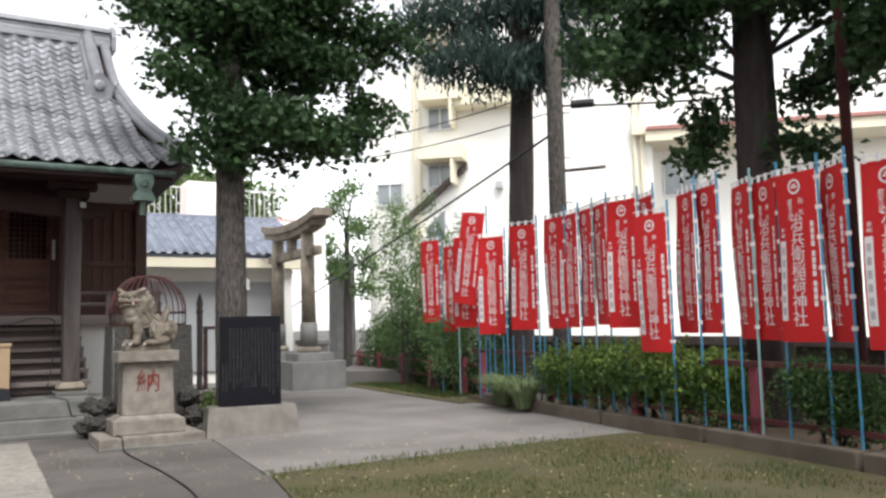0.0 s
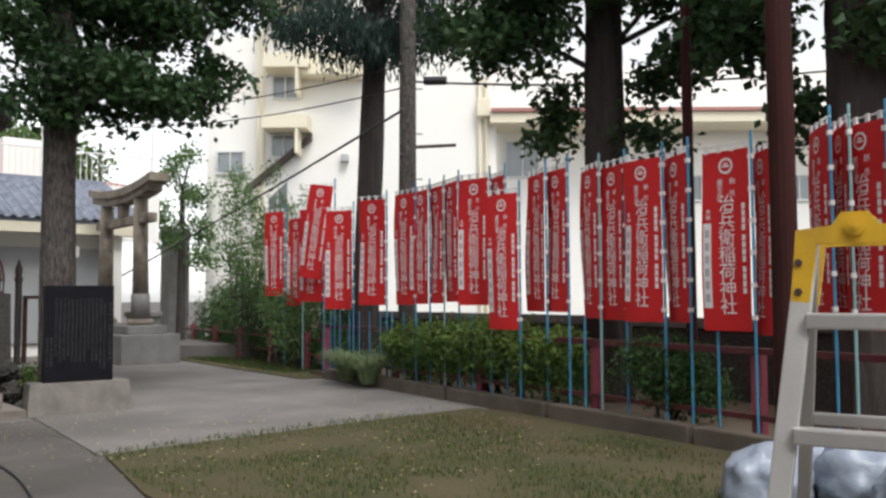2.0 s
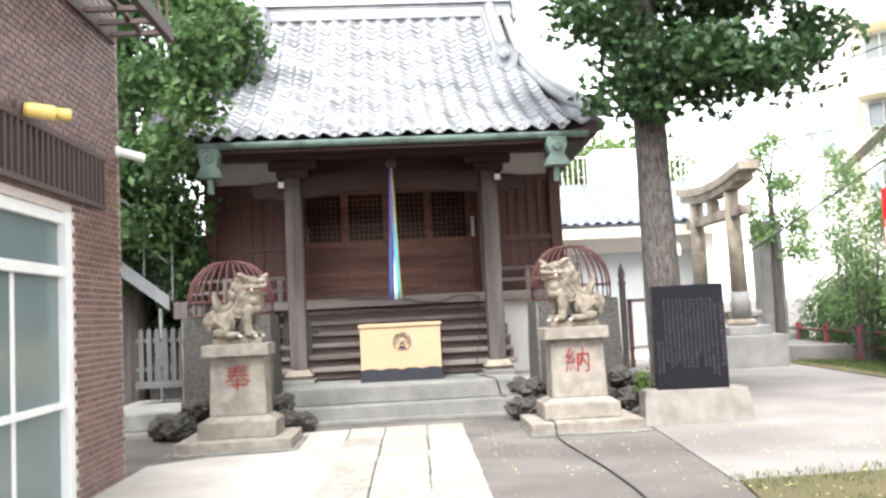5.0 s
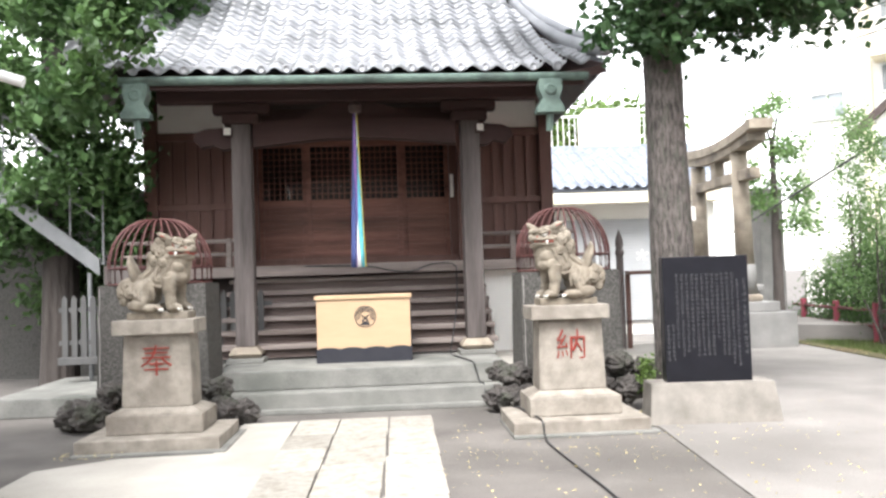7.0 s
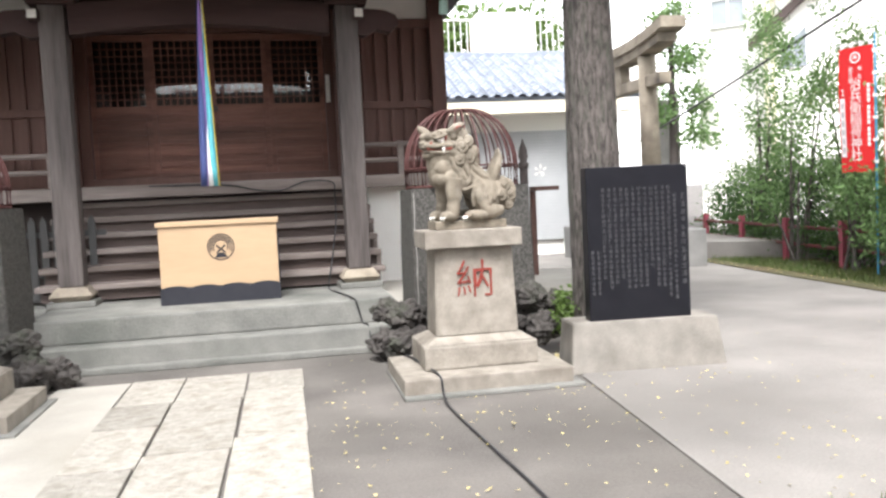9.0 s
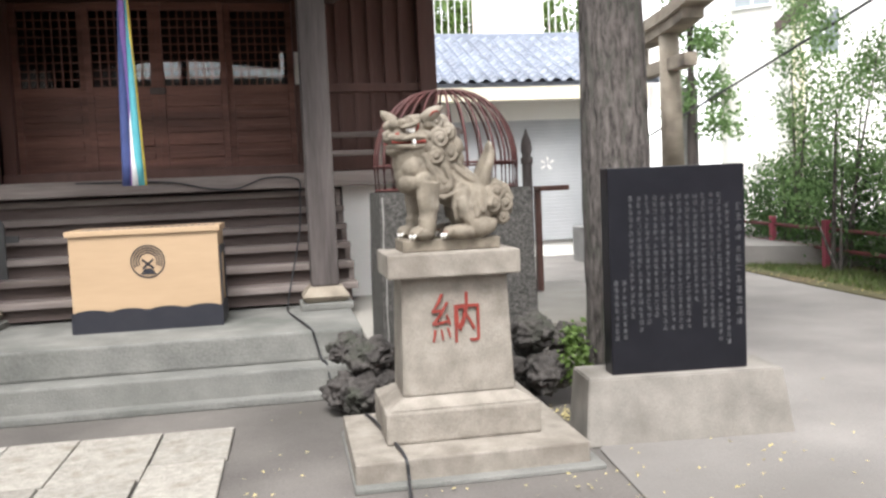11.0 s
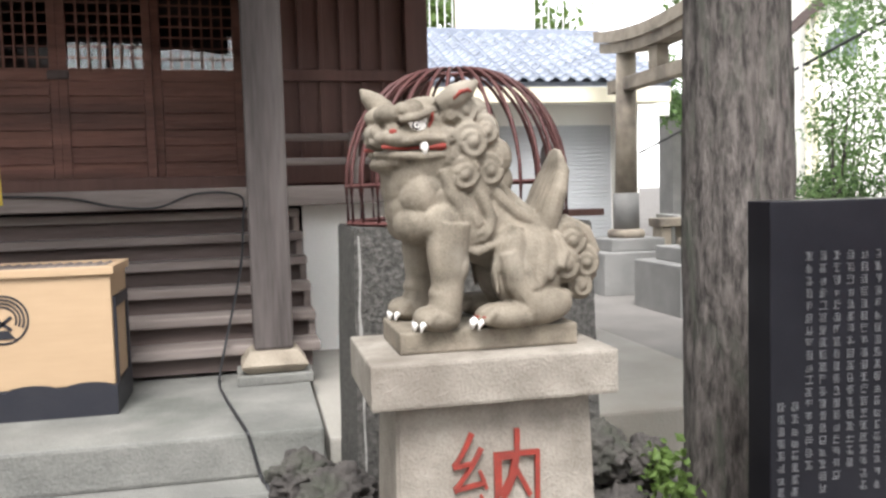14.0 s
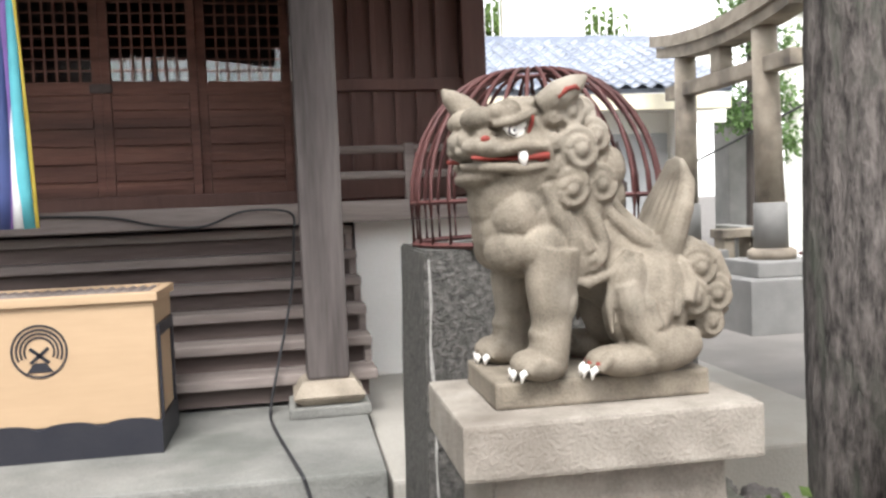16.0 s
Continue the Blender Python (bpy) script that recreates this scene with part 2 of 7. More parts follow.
M = {
    "asphalt": mat("asphalt", (0.074, 0.067, 0.062), (0.155, 0.141, 0.13), 0.92, 1.2, 60, 0.6, stain=(0.082, 0.075, 0.066), spread=0.45),
    "concrete_light": mat("concrete_light", (0.14, 0.131, 0.124), (0.25, 0.234, 0.219), 0.88, 0.9, 70, 0.35, stain=(0.125, 0.116, 0.107), spread=0.5),
    # paler copy of concrete_light: the left paving's stronger daylight put into the colour
    "concrete_pale": mat("concrete_pale", (0.27, 0.255, 0.228), (0.40, 0.378, 0.342), 0.88, 1.6, 70, 0.35, stain=(0.24, 0.222, 0.19), spread=0.6),
    "kerb_stone": mat("kerb_stone", (0.10, 0.08, 0.062), (0.16, 0.13, 0.105), 0.92, 3, 90, 0.5, stain=(0.07, 0.065, 0.045)),
    "stone_path": mat("stone_path", (0.17, 0.158, 0.138), (0.39, 0.365, 0.325), 0.85, 22, 70, 0.9, stain=(0.20, 0.18, 0.15), random_tint=0.16, spread=0.8),
    "step_concrete": mat("step_concrete", (0.12, 0.12, 0.112), (0.225, 0.222, 0.205), 0.87, 3.0, 75, 0.7, stain=(0.085, 0.09, 0.08), spread=0.5),
    "soil": mat("soil", (0.10, 0.075, 0.05), (0.16, 0.12, 0.08), 0.95, 3, 60, 0.6),
    "turf": mat("turf", (0.05, 0.058, 0.022), (0.105, 0.082, 0.042), 0.95, 1.3, 70, 0.6, stain=(0.11, 0.072, 0.042)),
    "granite": mat("granite", (0.165, 0.145, 0.122), (0.31, 0.28, 0.242), 0.82, 9, 110, 0.5, stain=(0.145, 0.124, 0.103), spread=0.55),
    "lion_stone": mat("lion_stone", (0.092, 0.077, 0.058), (0.24, 0.205, 0.16), 0.78, 13, 170, 0.25, stain=(0.27, 0.24, 0.198), spread=0.5),
    "stele_black": mat("stele_black", (0.008, 0.008, 0.011), (0.014, 0.014, 0.018), 0.3, 5, 200, 0.02, spec=0.22),
    "stele_base": mat("stele_base", (0.17, 0.157, 0.14), (0.29, 0.268, 0.24), 0.88, 5, 120, 0.35, stain=(0.125, 0.113, 0.098)),
    "carved": mat("carved", (0.07, 0.07, 0.075), (0.10, 0.10, 0.107), 0.9, 20, 150, 0.1),
    "red_paint": mat("red_paint", (0.27, 0.034, 0.022), (0.15, 0.028, 0.022), 0.7, 20, 120, 0.1),
    "white_paint": mat("white_paint", (0.8, 0.78, 0.74), (0.72, 0.7, 0.66), 0.6, 10, 90, 0.05),
    "wood_dark": mat("wood_dark", (0.08, 0.037, 0.029), (0.128, 0.064, 0.05), 0.6, 3, 30, 0.2, stretch=(1, 1, 0.12), stain=(0.04, 0.02, 0.016)),
    # darker copy of wood_dark: the deep shade under the eaves put into the colour
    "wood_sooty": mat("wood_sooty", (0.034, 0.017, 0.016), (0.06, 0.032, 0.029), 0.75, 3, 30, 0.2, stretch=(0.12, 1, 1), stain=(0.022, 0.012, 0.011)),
    "wood_door": mat("wood_door", (0.085, 0.034, 0.026), (0.215, 0.098, 0.07), 0.6, 6, 45, 0.5, stretch=(0.12, 1, 1.4), stain=(0.05, 0.024, 0.018)),
    "wood_grey": mat("wood_grey", (0.052, 0.043, 0.041), (0.14, 0.12, 0.114), 0.82, 7, 50, 0.5, stretch=(1, 1, 0.08), stain=(0.045, 0.036, 0.034)),
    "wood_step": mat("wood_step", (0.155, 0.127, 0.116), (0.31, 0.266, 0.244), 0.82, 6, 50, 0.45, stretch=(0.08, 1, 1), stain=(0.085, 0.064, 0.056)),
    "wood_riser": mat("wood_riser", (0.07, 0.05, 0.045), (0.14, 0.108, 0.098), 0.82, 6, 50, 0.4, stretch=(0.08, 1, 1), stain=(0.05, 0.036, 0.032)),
    "wood_pale": mat("wood_pale", (0.39, 0.272, 0.168), (0.45, 0.318, 0.20), 0.55, 3, 40, 0.08, stretch=(0.15, 1, 1)),
    "plaster": mat("plaster", (0.82, 0.81, 0.78), (0.74, 0.73, 0.70), 0.85, 2, 60, 0.06, stain=(0.55, 0.53, 0.49)),
    "black_paint": mat("black_paint", (0.016, 0.017, 0.024), (0.025, 0.025, 0.032), 0.45, 8, 80, 0.05),
    "tile_grey": mat("tile_grey", (0.16, 0.165, 0.18), (0.25, 0.255, 0.27), 0.38, 3, 60, 0.1, stain=(0.11, 0.115, 0.12), random_tint=0.28, spec=0.6),
    "tile_blue": mat("tile_blue", (0.16, 0.185, 0.24), (0.25, 0.275, 0.33), 0.4, 3, 60, 0.1, random_tint=0.2, spec=0.6),
    "copper_green": mat("copper_green", (0.085, 0.125, 0.11), (0.15, 0.21, 0.18), 0.75, 9, 80, 0.25, stain=(0.05, 0.065, 0.058)),
    "bark": mat("bark", (0.028, 0.024, 0.022), (0.135, 0.118, 0.108), 0.94, 36, 120, 1.0, stretch=(1, 1, 0.26), stain=(0.07, 0.074, 0.058), spread=0.36),
    "bark_dark": mat("bark_dark", (0.03, 0.025, 0.023), (0.06, 0.05, 0.045), 0.9, 9, 55, 0.9, stretch=(1, 1, 0.2)),
    "cloth_red": mat("cloth_red", (0.60, 0.018, 0.02), (0.54, 0.014, 0.016), 0.8, 4, 160, 0.06),
    "cloth_white": mat("cloth_white", (0.8, 0.76, 0.76), (0.74, 0.7, 0.7), 0.8, 9, 160, 0.05),
    "cloth_grey": mat("cloth_grey", (0.42, 0.38, 0.40), (0.5, 0.46, 0.48), 0.8, 9, 160, 0.05),
    "pole_blue": mat("pole_blue", (0.05, 0.24, 0.42), (0.07, 0.29, 0.46), 0.5, 7, 60, 0.05),
    "pole_green": mat("pole_green", (0.22, 0.42, 0.42), (0.28, 0.48, 0.48), 0.5, 7, 60, 0.05),
    "rail_red": mat("rail_red", (0.085, 0.018, 0.02), (0.12, 0.028, 0.03), 0.55, 6, 70, 0.1),
    "post_pink": mat("post_pink", (0.32, 0.07, 0.10), (0.26, 0.055, 0.08), 0.6, 6, 70, 0.1),
    "rust_red": mat("rust_red", (0.028, 0.009, 0.008), (0.055, 0.016, 0.013), 0.85, 5, 70, 0.25, stretch=(1, 1, 0.3), stain=(0.03, 0.011, 0.010), spec=0.2),
    "cage_rust": mat("cage_rust", (0.06, 0.021, 0.021), (0.095, 0.034, 0.03), 0.6, 12, 90, 0.2),
    "basin_stone": mat("basin_stone", (0.022, 0.021, 0.020), (0.125, 0.118, 0.108), 0.85, 45, 170, 0.8, stain=(0.045, 0.044, 0.039), spread=0.5),
    "lime_crust": mat("lime_crust", (0.34, 0.33, 0.31), (0.22, 0.21, 0.20), 0.95, 30, 150, 0.5),
    "lava_rock": mat("lava_rock", (0.026, 0.023, 0.022), (0.085, 0.076, 0.07), 0.95, 12, 70, 1.0, stain=(0.05, 0.055, 0.04)),
    "building_white": mat("building_white", (0.90, 0.885, 0.84), (0.86, 0.845, 0.80), 0.85, 0.5, 30, 0.04),
    "building_cream": mat("building_cream", (0.80, 0.74, 0.58), (0.76, 0.70, 0.54), 0.85, 0.5, 30, 0.04),
    "shutter": mat("shutter", (0.46, 0.47, 0.48), (0.40, 0.41, 0.42), 0.6, 2, 40, 0.05),
    "window_dark": mat("window_dark", (0.20, 0.23, 0.25), (0.26, 0.29, 0.31), 0.15, 2, 20, 0.0, spec=0.8),
    # near-black brown that paints the shade of enclosed spaces
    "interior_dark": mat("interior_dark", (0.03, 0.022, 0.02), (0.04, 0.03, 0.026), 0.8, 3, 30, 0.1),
    "metal_white": mat("metal_white", (0.75, 0.76, 0.75), (0.68, 0.69, 0.68), 0.45, 6, 60, 0.03),
    "aluminium": mat("aluminium", (0.48, 0.47, 0.45), (0.56, 0.55, 0.53), 0.42, 8, 120, 0.05, metal=0.55),
    # weathered grey wood, darkened in colour to stand in for tree shade
    "picket_grey": mat("picket_grey", (0.05, 0.05, 0.05), (0.085, 0.083, 0.082), 0.85, 6, 60, 0.3, stretch=(1, 1, 0.1)),
    "steel_grey": mat("steel_grey", (0.15, 0.155, 0.16), (0.20, 0.205, 0.21), 0.5, 6, 60, 0.05, metal=0.3),
    "yellow_paint": mat("yellow_paint", (0.75, 0.45, 0.03), (0.68, 0.40, 0.03), 0.45, 8, 90, 0.08, stain=(0.45, 0.27, 0.05)),
    "brick_brown": mat("brick_brown", (0.125, 0.075, 0.063), (0.20, 0.125, 0.108), 0.38, 12, 90, 0.15, random_tint=0.35),
    "mortar": mat("mortar", (0.46, 0.42, 0.385), (0.54, 0.49, 0.45), 0.9, 12, 120, 0.2),
    "south_wall": mat("south_wall", (0.10, 0.088, 0.078), (0.16, 0.142, 0.127), 0.9, 0.8, 40, 0.2, stain=(0.08, 0.072, 0.06)),
    "iron_dark": mat("iron_dark", (0.06, 0.042, 0.038), (0.09, 0.065, 0.06), 0.6, 8, 70, 0.1),
    "cable_black": mat("cable_black", (0.02, 0.02, 0.022), (0.03, 0.03, 0.033), 0.5, 9, 60, 0.0),
    "bag_plastic": mat("bag_plastic", (0.33, 0.37, 0.44), (0.25, 0.29, 0.36), 0.35, 7, 40, 0.3, spec=0.6),
    "torii_stone": mat("torii_stone", (0.20, 0.168, 0.132), (0.36, 0.312, 0.25), 0.88, 5, 90, 0.35, stain=(0.115, 0.096, 0.08)),
    "torii_base": mat("torii_base", (0.17, 0.168, 0.163), (0.25, 0.244, 0.236), 0.85, 3, 120, 0.2),
    "roof_red": mat("roof_red", (0.42, 0.20, 0.17), (0.36, 0.17, 0.15), 0.6, 2, 40, 0.05),
    "ginkgo_leaf": leaf_mat("ginkgo_leaf", (0.02, 0.048, 0.019), (0.052, 0.10, 0.036), 0.3),
    "broad_leaf": leaf_mat("broad_leaf", (0.036, 0.08, 0.029), (0.09, 0.158, 0.052)),
    "cedar_leaf": leaf_mat("cedar_leaf", (0.018, 0.04, 0.034), (0.04, 0.07, 0.055), 0.2),
    "shrub_leaf": leaf_mat("shrub_leaf", (0.07, 0.13, 0.035), (0.14, 0.21, 0.055)),
    "shrub_tip": leaf_mat("shrub_tip", (0.16, 0.24, 0.05), (0.22, 0.30, 0.08)),
    "bamboo_leaf": leaf_mat("bamboo_leaf", (0.10, 0.18, 0.065), (0.18, 0.27, 0.11), 0.45),
    "striped_leaf": leaf_mat("striped_leaf", (0.30, 0.36, 0.20), (0.20, 0.28, 0.12)),
    "grass_blade": leaf_mat("grass_blade", (0.055, 0.10, 0.022), (0.105, 0.125, 0.038)),
    "fallen_leaf": leaf_mat("fallen_leaf", (0.48, 0.40, 0.16), (0.42, 0.36, 0.20), 0.2),
    "glass_pale": glass_mat("glass_pale", (0.20, 0.26, 0.26), 0.18, 0.3),
    "glass_clear": glass_mat("glass_clear", (0.9, 0.92, 0.92), 0.02, 1.0),
}
for key, colour in (("rope_purple", (0.22, 0.12, 0.36)), ("rope_white", (0.75, 0.75, 0.75)), ("rope_teal", (0.10, 0.42, 0.48)), ("rope_yellow", (0.65, 0.5, 0.08)), ("rope_blue", (0.05, 0.07, 0.2))):
    M[key] = mat(key, colour, None, 0.7, 10, 120, 0.05)
M["lamp_glow"] = mat("lamp_glow", (0.8, 0.6, 0.2), (0.75, 0.52, 0.15), 0.4, 6, 60, 0.02)

# ---- mesh helpers ----


def link(name, bm, material, parent=None, smooth=False):
    me = bpy.data.meshes.new(name)
    bm.normal_update()
    bm.to_mesh(me)
    bm.free()
    mats = material if isinstance(material, (list, tuple)) else [material]
    for one in mats:
        me.materials.append(M[one])
    if smooth:
        for p in me.polygons:
            p.use_smooth = True
    ob = new(name, me)
    ob.parent = parent
    return ob


def part(name, bm, material, parent, label="", smooth=False):
    ob = link(name, bm, material, parent, smooth)
    return tagged(ob, label)


def share(name, ob, parent, m=None):
    """A further object on the mesh of ob."""
    o = new(name, ob.data)
    o.parent = parent
    if m is not None:
        o.matrix_basis = m
    return o


def thing(name, label, category, at=None, group="", kind=""):
    e = new(name)
    e.empty_display_size = 0.1
    if at is not None:
        e.matrix_basis = at if isinstance(at, Matrix) else Matrix.Translation(at)
    return tagged(e, label, category, group, kind)


def solid(name, bm, material, label, category, group="", kind="", smooth=False):
    return tagged(link(name, bm, material, None, smooth), label, category, group, kind)


def box(bm, lo, hi, bevel=0.0, m=None):
    vs = [bm.verts.new((x, y, z)) for x in (lo[0], hi[0]) for y in (lo[1], hi[1]) for z in (lo[2], hi[2])]
    fs = [bm.faces.new([vs[i] for i in f]) for f in ((0, 1, 3, 2), (4, 6, 7, 5), (0, 4, 5, 1), (2, 3, 7, 6), (0, 2, 6, 4), (1, 5, 7, 3))]
    if bevel:
        es = list({e for f in fs for e in f.edges})
        out = bmesh.ops.bevel(bm, geom=es, offset=bevel, segments=2, affect="EDGES", profile=0.6)
        vs = list({v for f in out["faces"] for v in f.verts} | {v for v in vs if v.is_valid})
    if m is not None:
        bmesh.ops.transform(bm, matrix=m, verts=[v for v in vs if v.is_valid])
    return bm


def B(lo, hi, bevel=0.0, m=None):
    return box(bmesh.new(), lo, hi, bevel, m)


def tube(bm, pts, radii, n=10, caps=True):
    """A round bar along pts; radii: one number or one for each point."""
    pts = [Vector(p) for p in pts]
    radii = radii if isinstance(radii, (list, tuple)) else [radii] * len(pts)
    rings = []
    up = Vector((0, 0, 1)) if abs((pts[-1] - pts[0]).normalized().z) < 0.9 else Vector((1, 0, 0))
    for i, p in enumerate(pts):
        d = (pts[min(i + 1, len(pts) - 1)] - pts[max(i - 1, 0)]).normalized()
        s = d.cross(up).normalized()
        u = s.cross(d)
        rings.append([bm.verts.new(p + (s * math.cos(2 * math.pi * k / n) + u * math.sin(2 * math.pi * k / n)) * radii[i]) for k in range(n)])
    for a, b in zip(rings, rings[1:]):
        for k in range(n):
            bm.faces.new((a[k], a[(k + 1) % n], b[(k + 1) % n], b[k]))
    if caps:
        bm.faces.new(rings[0][::-1])
        bm.faces.new(rings[-1])
    return bm


def T(pts, radii, n=10):
    return tube(bmesh.new(), pts, radii, n)


def lathe(profile, n=20, centre=(0, 0, 0)):
    """A turned body from (radius, height) pairs."""
    bm = bmesh.new()
    rings = [[bm.verts.new((centre[0] + r * math.cos(2 * math.pi * k / n), centre[1] + r * math.sin(2 * math.pi * k / n), centre[2] + z)) for k in range(n)] for r, z in profile]
    for a, b in zip(rings, rings[1:]):
        for k in range(n):
            bm.faces.new((a[k], a[(k + 1) % n], b[(k + 1) % n], b[k]))
    bm.faces.new(rings[0][::-1])
    bm.faces.new(rings[-1])
    return bm


def prism(poly, a, b, axis="y"):
    """A flat outline (pairs) pushed from a to b along an axis."""
    bm = bmesh.new()
    put = {"y": lambda p, t: (p[0], t, p[1]), "x": lambda p, t: (t, p[0], p[1]), "z": lambda p, t: (p[0], p[1], t)}[axis]
    lo = [bm.verts.new(put(p, a)) for p in poly]
    hi = [bm.verts.new(put(p, b)) for p in poly]
    n = len(poly)
    for k in range(n):
        bm.faces.new((lo[k], lo[(k + 1) % n], hi[(k + 1) % n], hi[k]))
    bm.faces.new(lo[::-1])
    bm.faces.new(hi)
    bmesh.ops.recalc_face_normals(bm, faces=bm.faces)
    return bm


def frustum(lo, hi, z0, z1):
    """A block whose rectangles at z0 and z1 differ: lo and hi are (x0, y0, x1, y1)."""
    bm = bmesh.new()
    a = [bm.verts.new((x, y, z0)) for x, y in ((lo[0], lo[1]), (lo[2], lo[1]), (lo[2], lo[3]), (lo[0], lo[3]))]
    b = [bm.verts.new((x, y, z1)) for x, y in ((hi[0], hi[1]), (hi[2], hi[1]), (hi[2], hi[3]), (hi[0], hi[3]))]
    for k in range(4):
        bm.faces.new((a[k], a[(k + 1) % 4], b[(k + 1) % 4], b[k]))
    bm.faces.new(a[::-1])
    bm.faces.new(b)
    bmesh.ops.bevel(bm, geom=list(bm.edges), offset=0.008, segments=2, affect="EDGES")
    return bm


WRITTEN = {}


def text_mesh(body, size, depth=0.002, vertical=False):
    """The mesh of a line of writing, centred on the origin in the xz plane, facing -y."""
    if (body, size) in WRITTEN:
        return WRITTEN[body, size].copy()
    cu = bpy.data.curves.new("writing", "FONT")
    cu.body = "\n".join(body) if vertical else body
    cu.size, cu.extrude, cu.resolution_u = size, depth, 2
    cu.align_x, cu.align_y = "CENTER", "CENTER"
    cu.space_line = 1.0
    if size > 0.2:
        cu.offset = -0.0035
    ob = new("writing", cu)
    bpy.context.view_layer.update()
    me = bpy.data.meshes.new_from_object(ob.evaluated_get(bpy.context.evaluated_depsgraph_get()))
    bpy.data.objects.remove(ob)
    bpy.data.curves.remove(cu)
    me.transform(Matrix.Rotation(radians(90), 4, "X"))
    WRITTEN[body, size] = me
    return me.copy()


for ch in "治兵衛稲荷神社":
    text_mesh(ch, 0.165, 0.0006)
for ch in "慶安元年創社":
    text_mesh(ch, 0.06, 0.0006)
for ch in "奉納":
    text_mesh(ch, 0.05, 0.0006)
    text_mesh(ch, 0.30, 0.006)


def leaves(name, material, parent, clumps, count, size, seed, flat=0.0, droop=0.0, aspect=0.7, kind="", lobes=0):
    """One mesh of many small bent leaves, gathered in uneven clumps (x, y, z, rx, ry, rz)."""
    rng = np.random.default_rng(seed)
    cl = np.array(clumps, float)
    if lobes:
        d = rng.normal(size=(len(cl) * lobes, 3))
        d /= np.linalg.norm(d, axis=1)[:, None]
        big = np.repeat(cl, lobes, axis=0)
        k = rng.uniform(0.36, 0.60, (len(big), 1))
        cl = np.concatenate([big[:, :3] + d * big[:, 3:] * rng.uniform(0.35, 0.85, (len(big), 1)), big[:, 3:] * k], axis=1)
    vol = (cl[:, 3] * cl[:, 4] * cl[:, 5]) ** 0.75
    which = rng.choice(len(cl), count, p=vol / vol.sum())
    d = rng.normal(size=(count, 3))
    d /= np.linalg.norm(d, axis=1)[:, None]
    r = rng.uniform(0.25, 1.0, count) ** 0.55 * (1 + 0.16 * rng.normal(size=count))
    # sprays: leaves gather round random twig ends
    twigs = d * r[:, None]
    pick = rng.integers(0, count, count)
    same = which[pick] == which
    twigs = np.where((same & (rng.random(count) < 0.75))[:, None], twigs[pick // 14 * 14 % count], twigs)
    pos = cl[which, :3] + twigs * cl[which, 3:] + rng.normal(scale=size * 0.9, size=(count, 3))
    n = rng.normal(size=(count, 3)) + np.array((0, 0, flat))
    n /= np.linalg.norm(n, axis=1)[:, None]
    a = np.cross(n, rng.normal(size=(count, 3)))
    a[:, 2] -= droop
    a /= np.linalg.norm(a, axis=1)[:, None]
    b = np.cross(n, a)
    b /= np.maximum(np.linalg.norm(b, axis=1)[:, None], 1e-6)
    s = size * rng.uniform(0.6, 1.35, count)[:, None]
    v = np.stack([pos - a * s * 0.5, pos + b * s * 0.5 * aspect + n * s * 0.12, pos + a * s * 0.5, pos - b * s * 0.5 * aspect + n * s * 0.12], 1).reshape(-1, 3)
    i = np.arange(count) * 4
    f = np.concatenate([np.stack([i, i + 1, i + 2], 1), np.stack([i, i + 2, i + 3], 1)])
    me = bpy.data.meshes.new(name)
    me.from_pydata(v.tolist(), [], f.tolist())
    me.materials.append(M[material])
    ob = new(name, me)
    ob.parent = parent
    if kind:
        ob["kind"] = kind
    return ob


def raw(name, verts, faces, material, parent=None, smooth=False):
    me = bpy.data.meshes.new(name)
    me.from_pydata(verts, [], faces)
    me.materials.append(M[material])
    if smooth:
        me.polygons.foreach_set("use_smooth", [True] * len(me.polygons))
    ob = new(name, me)
    ob.parent = parent
    return ob

# ---- ground and paving ----
bm = bmesh.new()
bmesh.ops.create_grid(bm, x_segments=8, y_segments=8, size=400)
solid("ground", bm, "asphalt", "grey worn asphalt yard of a shrine", "ground", kind="structure")
# pale concrete drive towards the torii, one worn slab field
solid("pavement", prism([(4.17, 8.0), (9.0, 8.0), (9.35, 13.5), (9.5, 17.0), (10.2, 22.0), (6.2, 22.0), (5.6, 14.0), (4.40, 10.9)], 0.002, 0.012, "z"), "concrete_light", "pale worn concrete drive beside the shrine", "pavement", kind="structure")
solid("pavement", prism([(-0.74, 5.0), (1.09, 5.0), (1.09, 12.05), (0.55, 12.05), (0.55, 10.6), (-0.2, 10.55), (-0.74, 10.2)], 0.002, 0.010, "z"), "concrete_pale", "concrete paving beside the stone path, coloured paler for stronger daylight", "pavement", kind="structure")
lawn = prism([(3.75, -6), (8.1, -6), (8.25, 4.3), (8.7, 7.6), (8.6, 8.1), (6.6, 8.08), (4.2, 7.98), (3.9, 6.3)], 0.0, 0.022, "z")
solid("lawn", lawn, "turf", "patchy mown lawn with bare soil", "lawn", kind="structure")
solid("verge", prism([(9.0, 12.7), (10.3, 12.9), (11.6, 22.0), (10.1, 21.8), (9.45, 19.5), (9.15, 16)], 0.0, 0.03, "z"), "turf", "grassy verge strewn with fallen yellow leaves", "verge", kind="structure")


# the east side of the yard, from the kerb to the school, is laid out on axes of its own
EAST = Matrix.Translation((1.645, 0.545, 0.02)) @ Matrix.Rotation(radians(1.0), 4, "Z") @ Matrix.Translation((-1.43, -0.70, 0))


def fence_x(y):
    return 8.3 + 0.15 * (y - 4.3)


